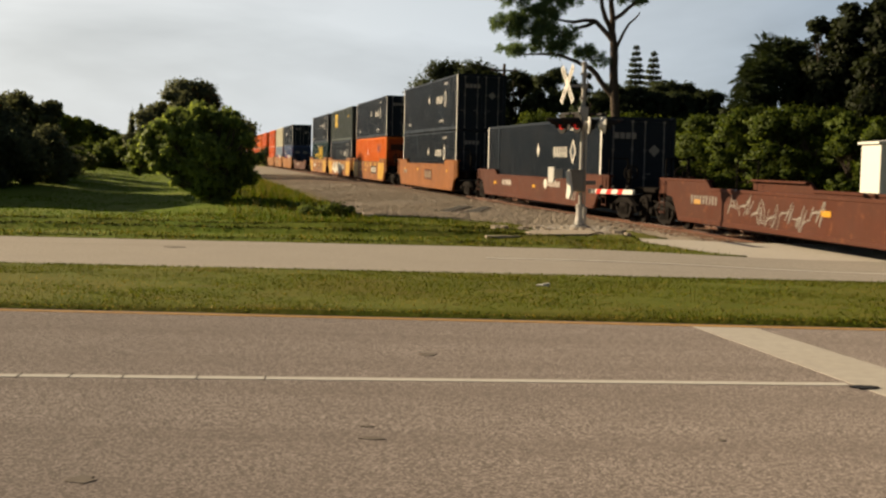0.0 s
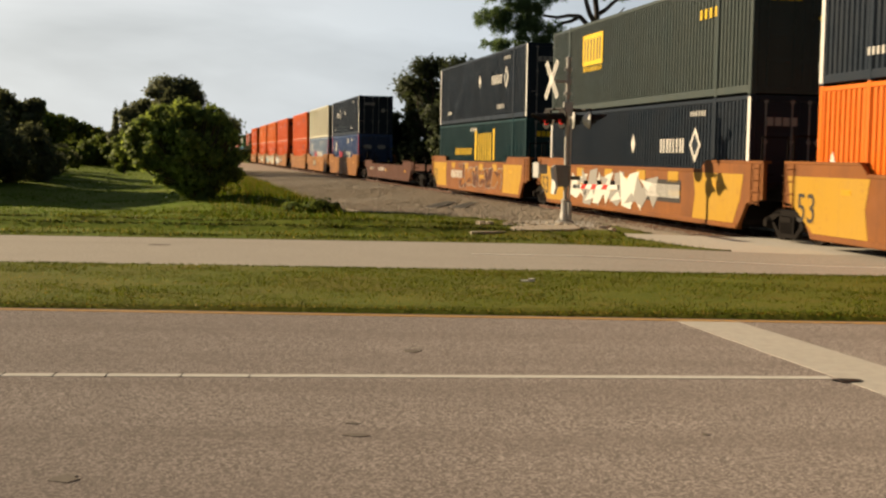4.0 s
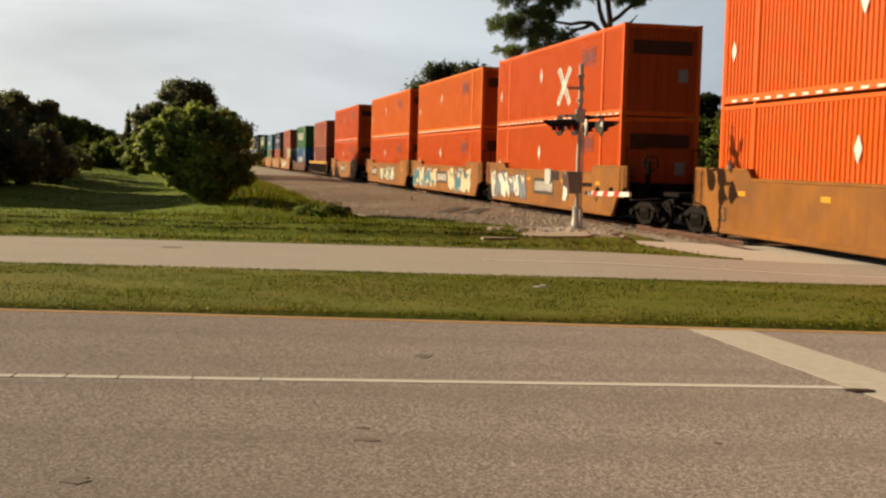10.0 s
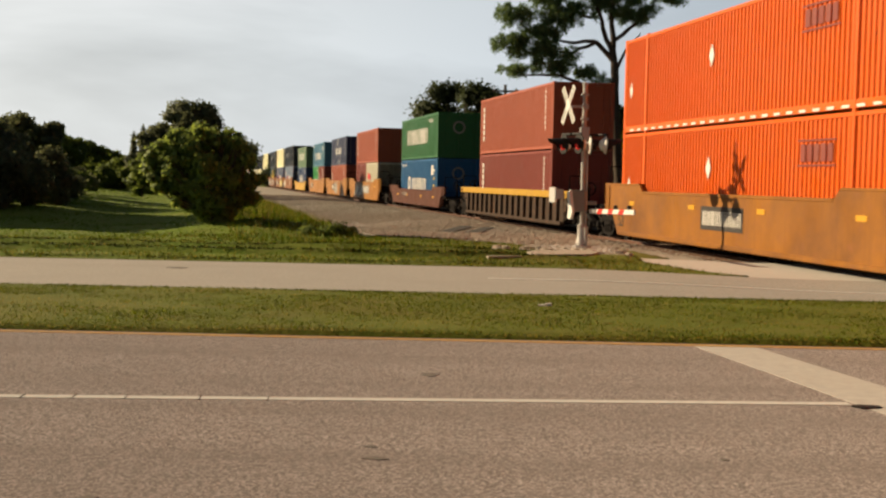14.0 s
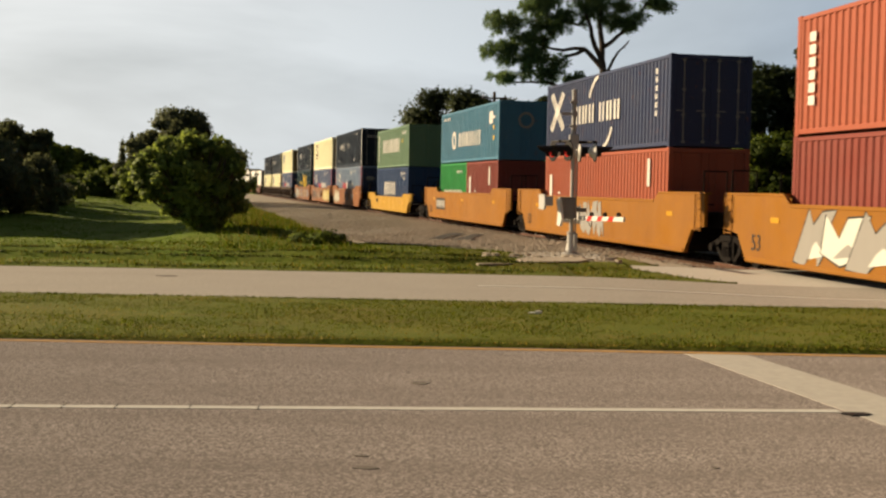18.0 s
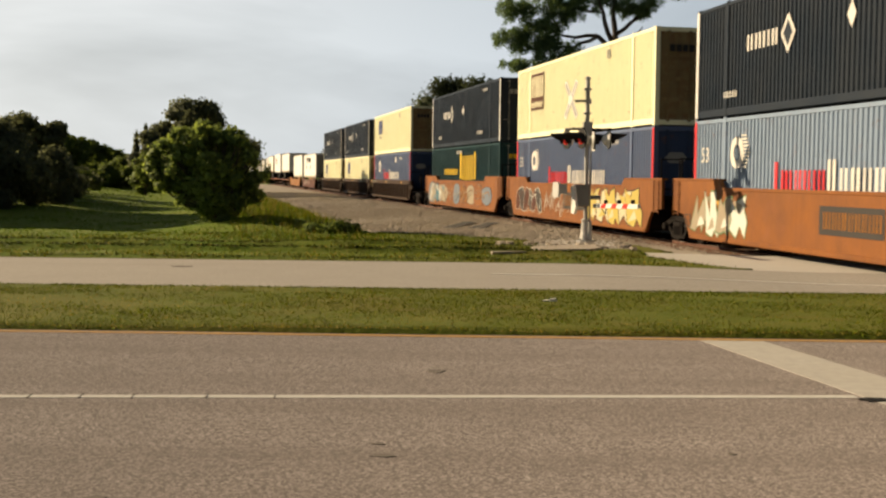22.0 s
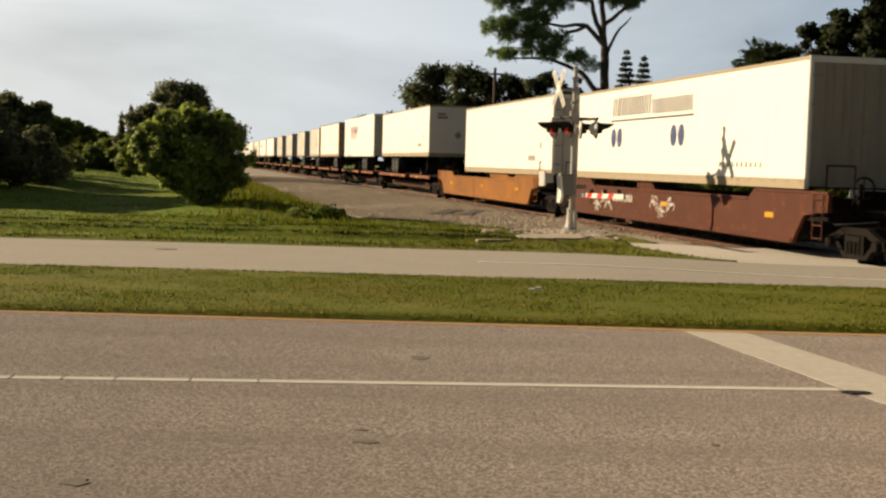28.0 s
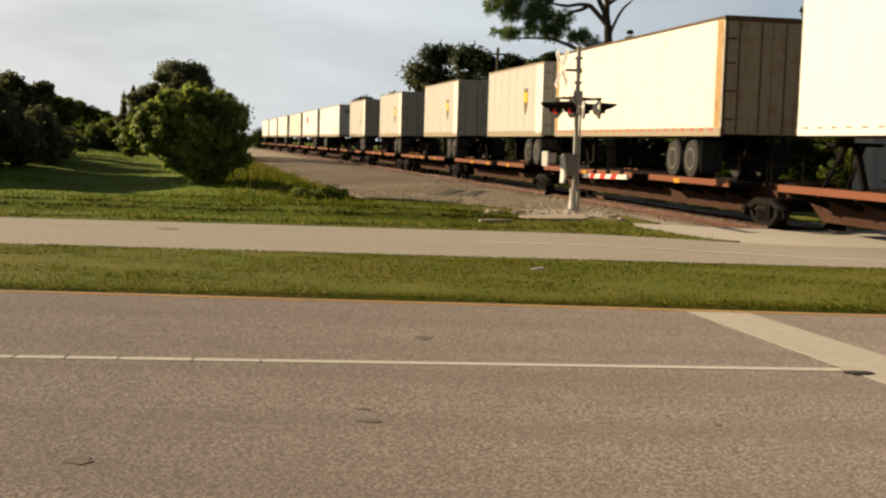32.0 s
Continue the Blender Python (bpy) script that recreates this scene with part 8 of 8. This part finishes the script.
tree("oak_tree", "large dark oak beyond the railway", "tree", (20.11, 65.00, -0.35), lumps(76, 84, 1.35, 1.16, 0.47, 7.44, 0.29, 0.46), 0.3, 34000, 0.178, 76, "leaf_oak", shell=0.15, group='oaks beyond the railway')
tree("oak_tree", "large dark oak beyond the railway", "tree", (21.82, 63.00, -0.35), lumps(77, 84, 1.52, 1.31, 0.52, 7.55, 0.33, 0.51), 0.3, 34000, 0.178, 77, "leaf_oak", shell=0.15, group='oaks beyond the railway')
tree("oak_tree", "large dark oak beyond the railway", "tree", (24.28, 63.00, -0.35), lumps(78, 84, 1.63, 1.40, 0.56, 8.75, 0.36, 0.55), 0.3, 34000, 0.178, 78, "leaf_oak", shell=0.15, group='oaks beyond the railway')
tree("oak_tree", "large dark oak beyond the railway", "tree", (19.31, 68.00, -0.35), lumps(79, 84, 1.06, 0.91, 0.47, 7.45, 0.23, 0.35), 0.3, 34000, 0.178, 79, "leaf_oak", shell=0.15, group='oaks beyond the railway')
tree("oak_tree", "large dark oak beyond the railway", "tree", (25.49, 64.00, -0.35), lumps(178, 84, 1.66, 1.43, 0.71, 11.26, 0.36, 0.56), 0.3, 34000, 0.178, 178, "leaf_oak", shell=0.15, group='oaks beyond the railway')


# the big pine beyond the track: bare trunk, forked limbs, flat needle masses
def pine(base):
    rnd = random.Random(77)
    ob = thing("pine_tree", "tall pine with an open, lopsided crown and bare forked limbs", "tree", m=pose(*base))
    b = Build()
    limb(b, (0.1, 0, -0.3), (-0.36, 0, 6.0), 0.27, 0.22, rnd, 5, 0.008)
    limb(b, (-0.36, 0, 5.95), (-0.41, 0, 7.9), 0.22, 0.20, rnd, 3, 0.01)
    # the forks
    limb(b, (-0.41, 0, 7.8), (-0.57, 0.2, 9.7), 0.17, 0.13, rnd, 3, 0.03)
    limb(b, (-0.57, 0.2, 9.65), (-0.50, 0.3, 12.4), 0.13, 0.06, rnd, 4, 0.04)
    limb(b, (-0.48, 0, 8.2), (-1.04, -0.2, 9.5), 0.14, 0.11, rnd, 3, 0.03)
    limb(b, (-1.04, -0.2, 9.45), (-1.6, -0.3, 11.6), 0.11, 0.05, rnd, 4, 0.05)
    limb(b, (-0.50, 0, 8.0), (-1.35, 0.2, 8.95), 0.14, 0.11, rnd, 3, 0.03)
    limb(b, (-1.35, 0.2, 8.95), (-4.3, 0.4, 8.9), 0.10, 0.04, rnd, 6, 0.04)
    limb(b, (-1.35, 0.2, 8.90), (-3.3, -0.2, 8.0), 0.10, 0.04, rnd, 5, 0.04)
    limb(b, (-1.30, -0.2, 10.1), (-3.9, 0.1, 10.3), 0.08, 0.03, rnd, 5, 0.05)
    limb(b, (-0.46, 0.1, 9.0), (0.95, -0.2, 10.1), 0.11, 0.08, rnd, 4, 0.03)
    limb(b, (0.95, -0.2, 10.1), (1.60, -0.2, 11.2), 0.08, 0.05, rnd, 3, 0.03)
    limb(b, (1.58, -0.2, 11.1), (2.35, -0.2, 11.1), 0.04, 0.02, rnd, 3, 0.05)
    # a dead snag
    limb(b, (-0.30, 0, 7.6), (0.28, -0.1, 8.8), 0.09, 0.06, rnd, 3, 0.04)
    limb(b, (0.28, -0.1, 8.8), (0.80, -0.1, 9.36), 0.055, 0.025, rnd, 3, 0.05)
    limb(b, (0.45, -0.1, 9.0), (0.62, -0.1, 9.02), 0.03, 0.02, rnd, 2, 0.05)
    # the low limb
    limb(b, (-0.28, 0, 5.2), (-1.6, 0.1, 6.7), 0.15, 0.12, rnd, 4, 0.03)
    limb(b, (-1.6, 0.1, 6.68), (-3.2, 0.2, 7.3), 0.11, 0.07, rnd, 4, 0.03)
    limb(b, (-3.2, 0.2, 7.3), (-5.1, 0.3, 7.2), 0.07, 0.03, rnd, 5, 0.05)
    part("trunk", b, "bark", ob, smooth=True)
    masses = []
    for cx, cz, wx, wz in ((-5.1, 9.86, 0.8, 0.45), (-5.65, 8.5, 0.5, 0.4), (-4.6, 8.7, 0.95, 0.55), (-3.65, 9.55, 0.8, 0.55), (-4.05, 10.5, 0.75, 0.55), (-3.1, 11.0, 1.0, 0.45), (-4.3, 8.0, 0.9, 0.45), (-3.0, 7.8, 0.75, 0.5),
                           (-5.2, 7.3, 0.5, 0.2), (-1.5, 7.2, 0.9, 0.22), (-2.0, 10.05, 0.8, 0.45), (-1.25, 11.0, 0.75, 0.45), (0.1, 10.65, 0.75, 0.5), (0.85, 10.2, 0.55, 0.25), (2.3, 11.05, 0.4, 0.3), (-2.5, 12.0, 1.5, 0.45), (0.4, 12.0, 1.6, 0.5)):
        for _ in range(int(3 + 9 * wx * wz)):
            masses.append((cx + rnd.uniform(-wx, wx), cz + rnd.uniform(-wz, wz), rnd.uniform(0.30, 0.55), rnd.uniform(0.18, 0.34)))
    r = np.random.RandomState(78)
    vs = []
    for x, z, wide, high in masses:
        for _ in range(int(14 + 52 * wide * wide)):
            d = r.normal(size=3)
            d *= r.rand() ** 0.4 / np.linalg.norm(d)
            c = np.array([x, r.uniform(-0.6, 0.6), z]) + d * [wide * 1.25, wide, high * 1.35]
            k = 34
            n = r.normal(size=(k, 3)) + [0, 0, 0.35]
            n /= np.linalg.norm(n, axis=1)[:, None]
            w = np.cross(n, r.normal(size=(k, 3)))
            w *= 0.017 / (np.linalg.norm(w, axis=1)[:, None] + 1e-9)
            q = n * r.uniform(0.16, 0.30, (k, 1))
            vs.append(np.stack([c + q * 0.12 - w * 0.5, c + q * 0.55 - w, c + q, c + q * 0.55 + w], 1).reshape(-1, 3))
    part("crown", fast_mesh("crown", np.concatenate(vs), 4, "leaf_pine"), "leaf_pine", ob)


def norfolk(base, high, seed):
    """A tiered conifer: whorls of level boughs, shorter towards the tip."""
    rnd = random.Random(seed)
    ob = thing("norfolk_pine", "slim tiered conifer with level whorls of boughs", "tree", "conifers behind the woods", m=pose(*base))
    b = Build()
    b.rod((0, 0, -0.3), (0, 0, high), 0.22, 0.03, 8)
    blobs = []
    z = high * 0.25
    while z < high - 0.3:
        reach = (1 - z / high) * high * 0.20 + 0.25
        for k in range(6):
            a = k * math.pi / 3 + rnd.uniform(-0.3, 0.3)
            tip = (reach * math.cos(a), reach * math.sin(a), z + reach * 0.12)
            b.rod((0, 0, z), tip, 0.04, 0.015, 5, False)
            blobs.append(((tip[0] * 0.62, tip[1] * 0.62, tip[2]), (reach * 0.42, reach * 0.42, 0.16)))
        z += 0.62
    part("trunk", b, "bark", ob)
    part("crown", cloud_mesh("crown", blobs, 12000, 0.18, seed, "leaf_shaded", 0.1, 0.0, 2.0), "leaf_shaded", ob)


def palm(base, high, seed, n=60, reach=1.7):
    """A cabbage palm: a straight trunk, a round head of fan fronds that droop at their tips."""
    rnd = np.random.RandomState(seed)
    ob = thing("palm_tree", "cabbage palm with a dense round head of fronds", "tree", "palms beyond the track", m=pose(*base))
    part("trunk", Build().rod((0, 0, -0.3), (0.1, 0, high), 0.20, 0.16, 10), "bark", ob)
    vs = []
    st = np.array([0.1, 0, high])
    for i in range(n):
        a, el = i * 2.39996, math.asin(1 - 1.6 * (i + 0.5) / n)
        stem = np.array([math.cos(a) * math.cos(el), math.sin(a) * math.cos(el), math.sin(el)])
        side = np.cross(stem, [0, 0, 1.0])
        side /= np.linalg.norm(side) + 1e-9
        c0 = st + stem * reach * rnd.uniform(0.35, 0.7)
        for j in range(22):
            f = math.radians(-100 + 200 * j / 21)
            d = stem * math.cos(f) + side * math.sin(f)
            l = reach * rnd.uniform(0.30, 0.46)
            m = c0 + d * l * 0.6
            tip = c0 + d * l - np.array([0, 0, 0.30 * l])
            w = np.cross(d, rnd.normal(size=3))
            w = w / (np.linalg.norm(w) + 1e-9) * 0.035
            vs += [c0, m - w, tip, m + w]
        vs += [st - side * 0.02, c0 - side * 0.02, c0 + side * 0.02, st + side * 0.02]
    part("crown", fast_mesh("crown", np.array(vs), 4, "leaf_palm"), "leaf_palm", ob)


pine((8.14, 60.0, -0.35))
norfolk((19.12, 130.0, -0.3), 14.53, 1106)
norfolk((20.68, 128.0, -0.3), 13.79, 1137)
palm((17.47, 68.0, -0.35), 7.89, 81, 90, 1.8)
palm((16.16, 66.0, -0.35), 6.65, 82, 90, 1.6)
palm((18.95, 69.0, -0.35), 7.82, 83, 90, 1.8)
palm((17.35, 67.0, -0.35), 6.28, 84, 90, 1.8)
palm((15.79, 66.0, -0.35), 5.48, 85, 90, 1.3)
palm((19.59, 68.0, -0.35), 6.87, 86, 90, 1.8)
pole = thing("utility_pole", "weathered wooden utility pole among the trees", "utility pole", m=pose(3.38, 84.0, -0.3))
part("post", Build().rod((0, 0, -0.2), (0, 0, 8.59), 0.14, 0.10, 10), "wood_pole", pole)
part("crossbar", Build().box(-0.9, 0.9, -0.06, 0.06, 8.09, 8.21, 0.01), "wood_pole", pole)
for x in (-0.75, 0.0, 0.75):
    part("insulator", Build().lathe([(0.0, 0.03), (0.05, 0.06), (0.12, 0.05), (0.16, 0.02)], (x, 0, 8.21), "z", 8), "mark_grey", pole)
pole = thing("utility_pole", "far wooden utility pole beside the railway", "utility pole", m=pose(-30.46, 215.0, -0.3))
part("post", Build().rod((0, 0, -0.2), (0, 0, 5.65), 0.16, 0.12, 8), "wood_pole", pole)
part("crossbar", Build().box(-1.2, 1.2, -0.08, 0.08, 4.85, 5.05, 0.01), "wood_pole", pole)


# ---- grass, weeds and loose stones ----
def blades(name, label, xs, ys, n, h0, h1, seed, material, wide=0.012, clump=0.0, keep=None):
    r = np.random.RandomState(seed)
    x, y = r.uniform(*xs, n), r.uniform(*ys, n)
    if clump:
        k = np.sin(x * 2.1 + np.sin(y * 1.7)) * np.sin(y * 2.7 + np.sin(x * 1.3))
        ok = r.rand(n) < 0.5 + clump * k
        x, y = x[ok], y[ok]
    if keep is not None:
        ok = keep(x, y, r)
        x, y = x[ok], y[ok]
    n = len(x)
    z = ground_z(x, y) - 0.01
    h = (h0 + (h1 - h0) * r.rand(n) ** 2)
    a = r.rand(n) * 2 * np.pi
    lean = h * 0.7 * r.rand(n)
    b = r.rand(n) * 2 * np.pi
    w = wide * (0.6 + 0.8 * r.rand(n))
    p0 = np.stack([x - w * np.cos(a), y - w * np.sin(a), z], 1)
    p1 = np.stack([x + w * np.cos(a), y + w * np.sin(a), z], 1)
    p2 = np.stack([x + lean * np.cos(b), y + lean * np.sin(b), z + h], 1)
    vs = np.stack([p0, p1, p2], 1).reshape(-1, 3)
    me = fast_mesh(name, vs, 3, material)
    # blades stand so close that the sward is lit as a whole: normals point mostly up
    up = np.stack([0.35 * np.cos(b), 0.35 * np.sin(b), np.ones(n)], 1)
    up = np.repeat(up / np.linalg.norm(up, axis=1)[:, None], 3, 0)
    me.normals_split_custom_set_from_vertices(up.tolist())
    return tagged(new(name, me), label, "grass", kind="stuff")


def patchy(x, y, r):
    """Density of the mown sward: broad thin patches and worn spots."""
    k = np.sin(x * 0.9 + 1.3 * np.sin(y * 0.8)) * np.sin(y * 1.6 + np.sin(x * 0.5)) + 0.7 * np.sin(x * 2.3 + y * 1.1) * np.sin(y * 3.1 - x * 0.7) + 0.5 * np.sin(x * 5.2 - y * 2.0) * np.sin(y * 6.3 + x)
    return r.rand(len(x)) < np.clip(0.62 + 0.55 * k, 0.05, 1.0)


blades("median_grass", "mown green grass on the road's median", (-9, 10), (12.63, 17.80), 170000, 0.010, 0.036, 1, "grass", 0.011, 0.0, patchy)
blades("median_grass_dry", "dry straw-coloured blades in the median grass", (-9, 10), (12.63, 17.80), 34000, 0.010, 0.034, 2, "grass_dry", 0.011, 0.5)
blades("median_edge_grass", "longer grass hanging over the road's edge", (-9, 10), (12.66, 12.80), 2600, 0.015, 0.045, 3, "grass_dry", 0.009)
blades("median_edge_grass", "longer grass along the far road's edge", (-9, 10), (17.62, 17.84), 8000, 0.015, 0.05, 4, "grass", 0.009)


def verge(x, y, r):
    return (off_track(x, y) < -9.8 + 0.6 * np.sin(y * 0.9)) & ((x < 0.9) | (y < 28.5)) | ((y < 33.5) & (x < grit_edge(y) - 0.15)) | ((y < 28.0 + 0.6 * np.sin(x * 1.4)) & (x < np.where(y < 29.5, flare(y) - 0.12, 4.3)))


blades("verge_grass", "rough mown grass on the verge beyond the far road", (-15, 5.8), (23.46, 33), 52000, 0.03, 0.09, 5, "grass", 0.014, 0.35, verge)
blades("verge_grass_dry", "dry straw on the mown verge", (-15, 5.6), (23.5, 32), 15000, 0.03, 0.08, 6, "grass_dry", 0.013, 0.5, verge)
blades("field_grass", "lush green grass on the bank below the woods", (-30, -2), (30, 60), 90000, 0.02, 0.06, 7, "grass_far", 0.03, 0.2, verge)
blades("field_grass", "lush green grass further off", (-44, -6), (56, 120), 40000, 0.03, 0.08, 8, "grass_far", 0.05, 0.2, verge)


def swath(y0):
    def keep(x, y, r):
        return (abs(y - y0 - 0.06 * np.sin(x * 0.55) - 0.03 * np.sin(x * 1.7 + 1) - 0.03 * x) < 0.055 + 0.02 * np.sin(x * 2.3) + 0.02 * np.sin(x * 5.1)) & (x < 2.5)
    return keep


blades("mown_swath", "ridge of coarse mown grass on the verge, shade painted in", (-14, 3), (25.4, 27.0), 26000, 0.03, 0.08, 14, "grass_rough_shaded", 0.018, 0, swath(26.2))
blades("mown_swath", "ridge of coarse grass further up the verge, shade painted in", (-15, 3), (27.8, 29.4), 24000, 0.03, 0.08, 15, "grass_rough_shaded", 0.018, 0, swath(28.6))
blades("mown_swath", "ridge of coarse grass beside the far road, shade painted in", (-13, 4), (23.5, 24.8), 20000, 0.02, 0.06, 19, "grass_rough_shaded", 0.016, 0, swath(24.0))


def scrub(x, y, r):
    return (x < grit_edge(np.maximum(y, 28.4)) + 0.7 * np.sin(y * 1.3) + 0.4 * np.sin(x * 3)) & (r.rand(len(x)) < 0.9 - 0.18 * (x + 3.5))


blades("scrub_grass", "sparse scrubby grass at the gravel's edge", (-3.5, 3.2), (27.3, 36.5), 26000, 0.03, 0.11, 17, "grass", 0.013, 0.5, scrub)


def bank(x, y, r):
    d = off_track(x, y)
    return (d > -13.5) & (d < -9.4 - 0.6 * np.sin(y * 0.8)) & (y > 31)


blades("bank_weeds", "tall yellowing weeds on the bank beside the gravel", (-20, 3), (31, 80), 90000, 0.08, 0.34, 9, "grass_dry", 0.006, 0.35, bank)
blades("bank_weeds_green", "tall green weeds on the bank beside the gravel", (-20, 3), (31, 75), 60000, 0.05, 0.24, 10, "grass_far", 0.016, 0.3, bank)
blades("bank_weeds_yellow", "yellow-green weeds on the bank beside the gravel", (-20, 3), (31, 78), 60000, 0.05, 0.24, 16, "grass", 0.014, 0.3, bank)


def pebbles(name, r, c, lo, hi):
    """Uneven octahedra at the given places, as one mesh."""
    n = len(c)
    k = r.uniform(lo, hi, n)[:, None]
    ax = r.normal(size=(n, 3, 3))
    q = np.linalg.qr(ax)[0] * (k * r.uniform(0.6, 1.2, (n, 3)))[:, None, :].transpose(0, 2, 1)
    P = [c + q[:, 0], c + q[:, 1], c - q[:, 0], c - q[:, 1], c + q[:, 2], c - q[:, 2]]
    tris = [(0, 1, 4), (1, 2, 4), (2, 3, 4), (3, 0, 4), (1, 0, 5), (2, 1, 5), (3, 2, 5), (0, 3, 5)]
    vs = np.stack([np.stack([P[a] for a in t], 1) for t in tris], 1).reshape(-1, 3)
    tagged(new(name, fast_mesh(name, vs, 3, "stone")), "loose grey ballast stones beside the track", "gravel", kind="stuff")


def stones(name, n, seed, lo, hi, s0, s1, d0, d1, zf):
    """Loose ballast stones: small uneven octahedra."""
    r = np.random.RandomState(seed)
    s, d = r.uniform(s0, s1, n), r.uniform(d0, d1, n)
    tap = np.array([float(smooth_step(20.5, 29.0, v)) for v in s])
    d = np.where(d < -1.9, -1.9 + (d + 1.9) * tap, d)
    x0, y0, th = np.interp(s, S_GRID, TRACK_X), np.interp(s, S_GRID, TRACK_Y), bend(s)
    x, y = x0 + d * np.cos(th), y0 - d * np.sin(th)
    z = np.interp(d, [p[0] for p in prof], [p[1] for p in prof]) - np.where(d < -1.9, 0.12 * (1 - tap), 0) + 0.006
    pebbles(name, r, np.stack([x, y, z], 1), lo, hi)


stones("ballast_stones", 26000, 11, 0.015, 0.042, 21, 62, -9.2, -1.3, None)
stones("ballast_stones", 12000, 12, 0.02, 0.05, 60, 120, -9.2, -1.3, None)
stones("loose_stones", 5000, 14, 0.02, 0.045, 20.5, 32, -13.5, -5.0, None)
stones("shoulder_stones", 7000, 13, 0.025, 0.06, 22, 80, -3.0, 3.0, None)
_r = np.random.RandomState(18)
_p = np.stack([_r.uniform(-3.0, 4.1, 15000), _r.uniform(28.6, 39.4, 15000), np.full(15000, -0.03)], 1)
pebbles("grit_stones", _r, _p[_p[:, 0] > grit_edge(_p[:, 1])], 0.015, 0.05)
tie = Build().box(-0.11, 0.11, -1.3, 1.3, -0.18, 0.0, 0.015).mesh("tie", "tie")
for i in range(150):
    s = 26 + i * 0.52
    x, y = track(s)
    o = new("tie", tie)
    o.parent = railway
    o.matrix_world = pose(x, y, -0.235, 0, 0, math.degrees(math.atan2(math.cos(float(bend(s))), math.sin(float(bend(s))))))

# ---- a dragonfly that darts past close to the camera ----
fly = thing("dragonfly", "small dark dragonfly with clear wings in flight", "insect", m=pose(2.0, 1.0, 3.6))
part("body", Build().lathe([(-0.016, 0.0006), (0.002, 0.0010), (0.005, 0.0026), (0.010, 0.0028), (0.013, 0.0015)], (0, 0, 0), "x", 8), "black", fly)
part("head", Build().lathe([(0.012, 0.001), (0.014, 0.0022), (0.017, 0.0022), (0.018, 0.001)], (0, 0, 0), "x", 8), "black", fly)
for x, s, back in ((0.009, 1, 0.012), (0.009, -1, 0.012), (0.005, 1, -0.004), (0.005, -1, -0.004)):
    lift = 0.016 if s > 0 else 0.004
    tip = [(x + back + 0.0012, s * 0.024, 0.002 + lift), (x + back - 0.0012, s * 0.024, 0.002 + lift)]
    ws = [(x - 0.0014, 0, 0.002), (x + 0.0014, 0, 0.002)] + tip
    part("wing", Build().put(ws + [(a, b2, c + 0.0004) for a, b2, c in ws], [(0, 1, 2, 3), (7, 6, 5, 4), (0, 4, 5, 1), (1, 5, 6, 2), (2, 6, 7, 3), (3, 7, 4, 0)]), "mark_grey", fly)


# ---- movement: the whole train at one steady speed ----
SPEED = 19.58


def car_pose(s, z):
    a, b2 = Vector((*track(s + 7.0), 0)), Vector((*track(s - 7.0), 0))
    d = b2 - a
    x, y = (a + b2) / 2 @ Vector((1, 0, 0)), (a + b2) / 2 @ Vector((0, 1, 0))
    return pose(x, y, RAIL_Z + z, 0, 0, math.degrees(math.atan2(d.y, d.x)))


def motions():
    times = [0.5 * i for i in range(65)]
    for ob, s, z in CARS:
        keep = [t for t in times if t in (0, 32) or t == int(t) and t % 4 == 0 or -30 < s - SPEED * t < 120 and t == int(t)]
        walk(ob, [(t, car_pose(s - SPEED * t, z)) for t in keep])
    walk(fly, [(0, pose(3.0, 0.5, 4.6, 0, 0, 200)), (12.0, pose(1.6, 1.5, 3.6, 0, 0, 195)), (12.7, pose(0.3, 2.8, 2.75, 0, 20, 190)), (12.9, pose(-0.10, 3.0, 2.22, 0, 12, 185)),
               (13.0, pose(-0.340, 3.0, 1.876, 0, 0, 180)), (13.1, pose(-0.539, 3.0, 1.857, 0, -4, 178)), (13.2, pose(-0.738, 3.0, 1.845, 0, -6, 177)), (13.4, pose(-1.15, 3.0, 1.88, 0, -10, 175)), (14.0, pose(-2.4, 2.9, 2.5, 0, -10, 172)), (32, pose(-30, 2.0, 6.0, 0, -5, 170))])
    # wheels turn while their car is near the crossing
    where = {ob.name: s for ob, s, z in CARS}
    for w, car, x in WHEELSETS:
        s = where[car.name] - x
        t0, t1 = max(0.0, (s - 46) / SPEED), min(32.0, (s - 14) / SPEED)
        if t1 <= 0 or t0 >= 32:
            continue
        ts = [0.0] if t0 > 0.04 else []
        f0, f1 = math.ceil(t0 * FPS), math.floor(t1 * FPS)
        ts += [f / FPS for f in range(f0, f1 + 1)]
        if ts[-1] < 31.96:
            ts.append(32.0)
        base_at, rows, angle, before = w.matrix_local.copy(), [], 0.0, None
        for t in ts:
            if before is not None and t - before < 0.05:
                angle += 85.0
            before = t
            rows.append((t, base_at @ Matrix.Rotation(radians(angle % 360), 4, "Y")))
        walk(w, rows)


motions()
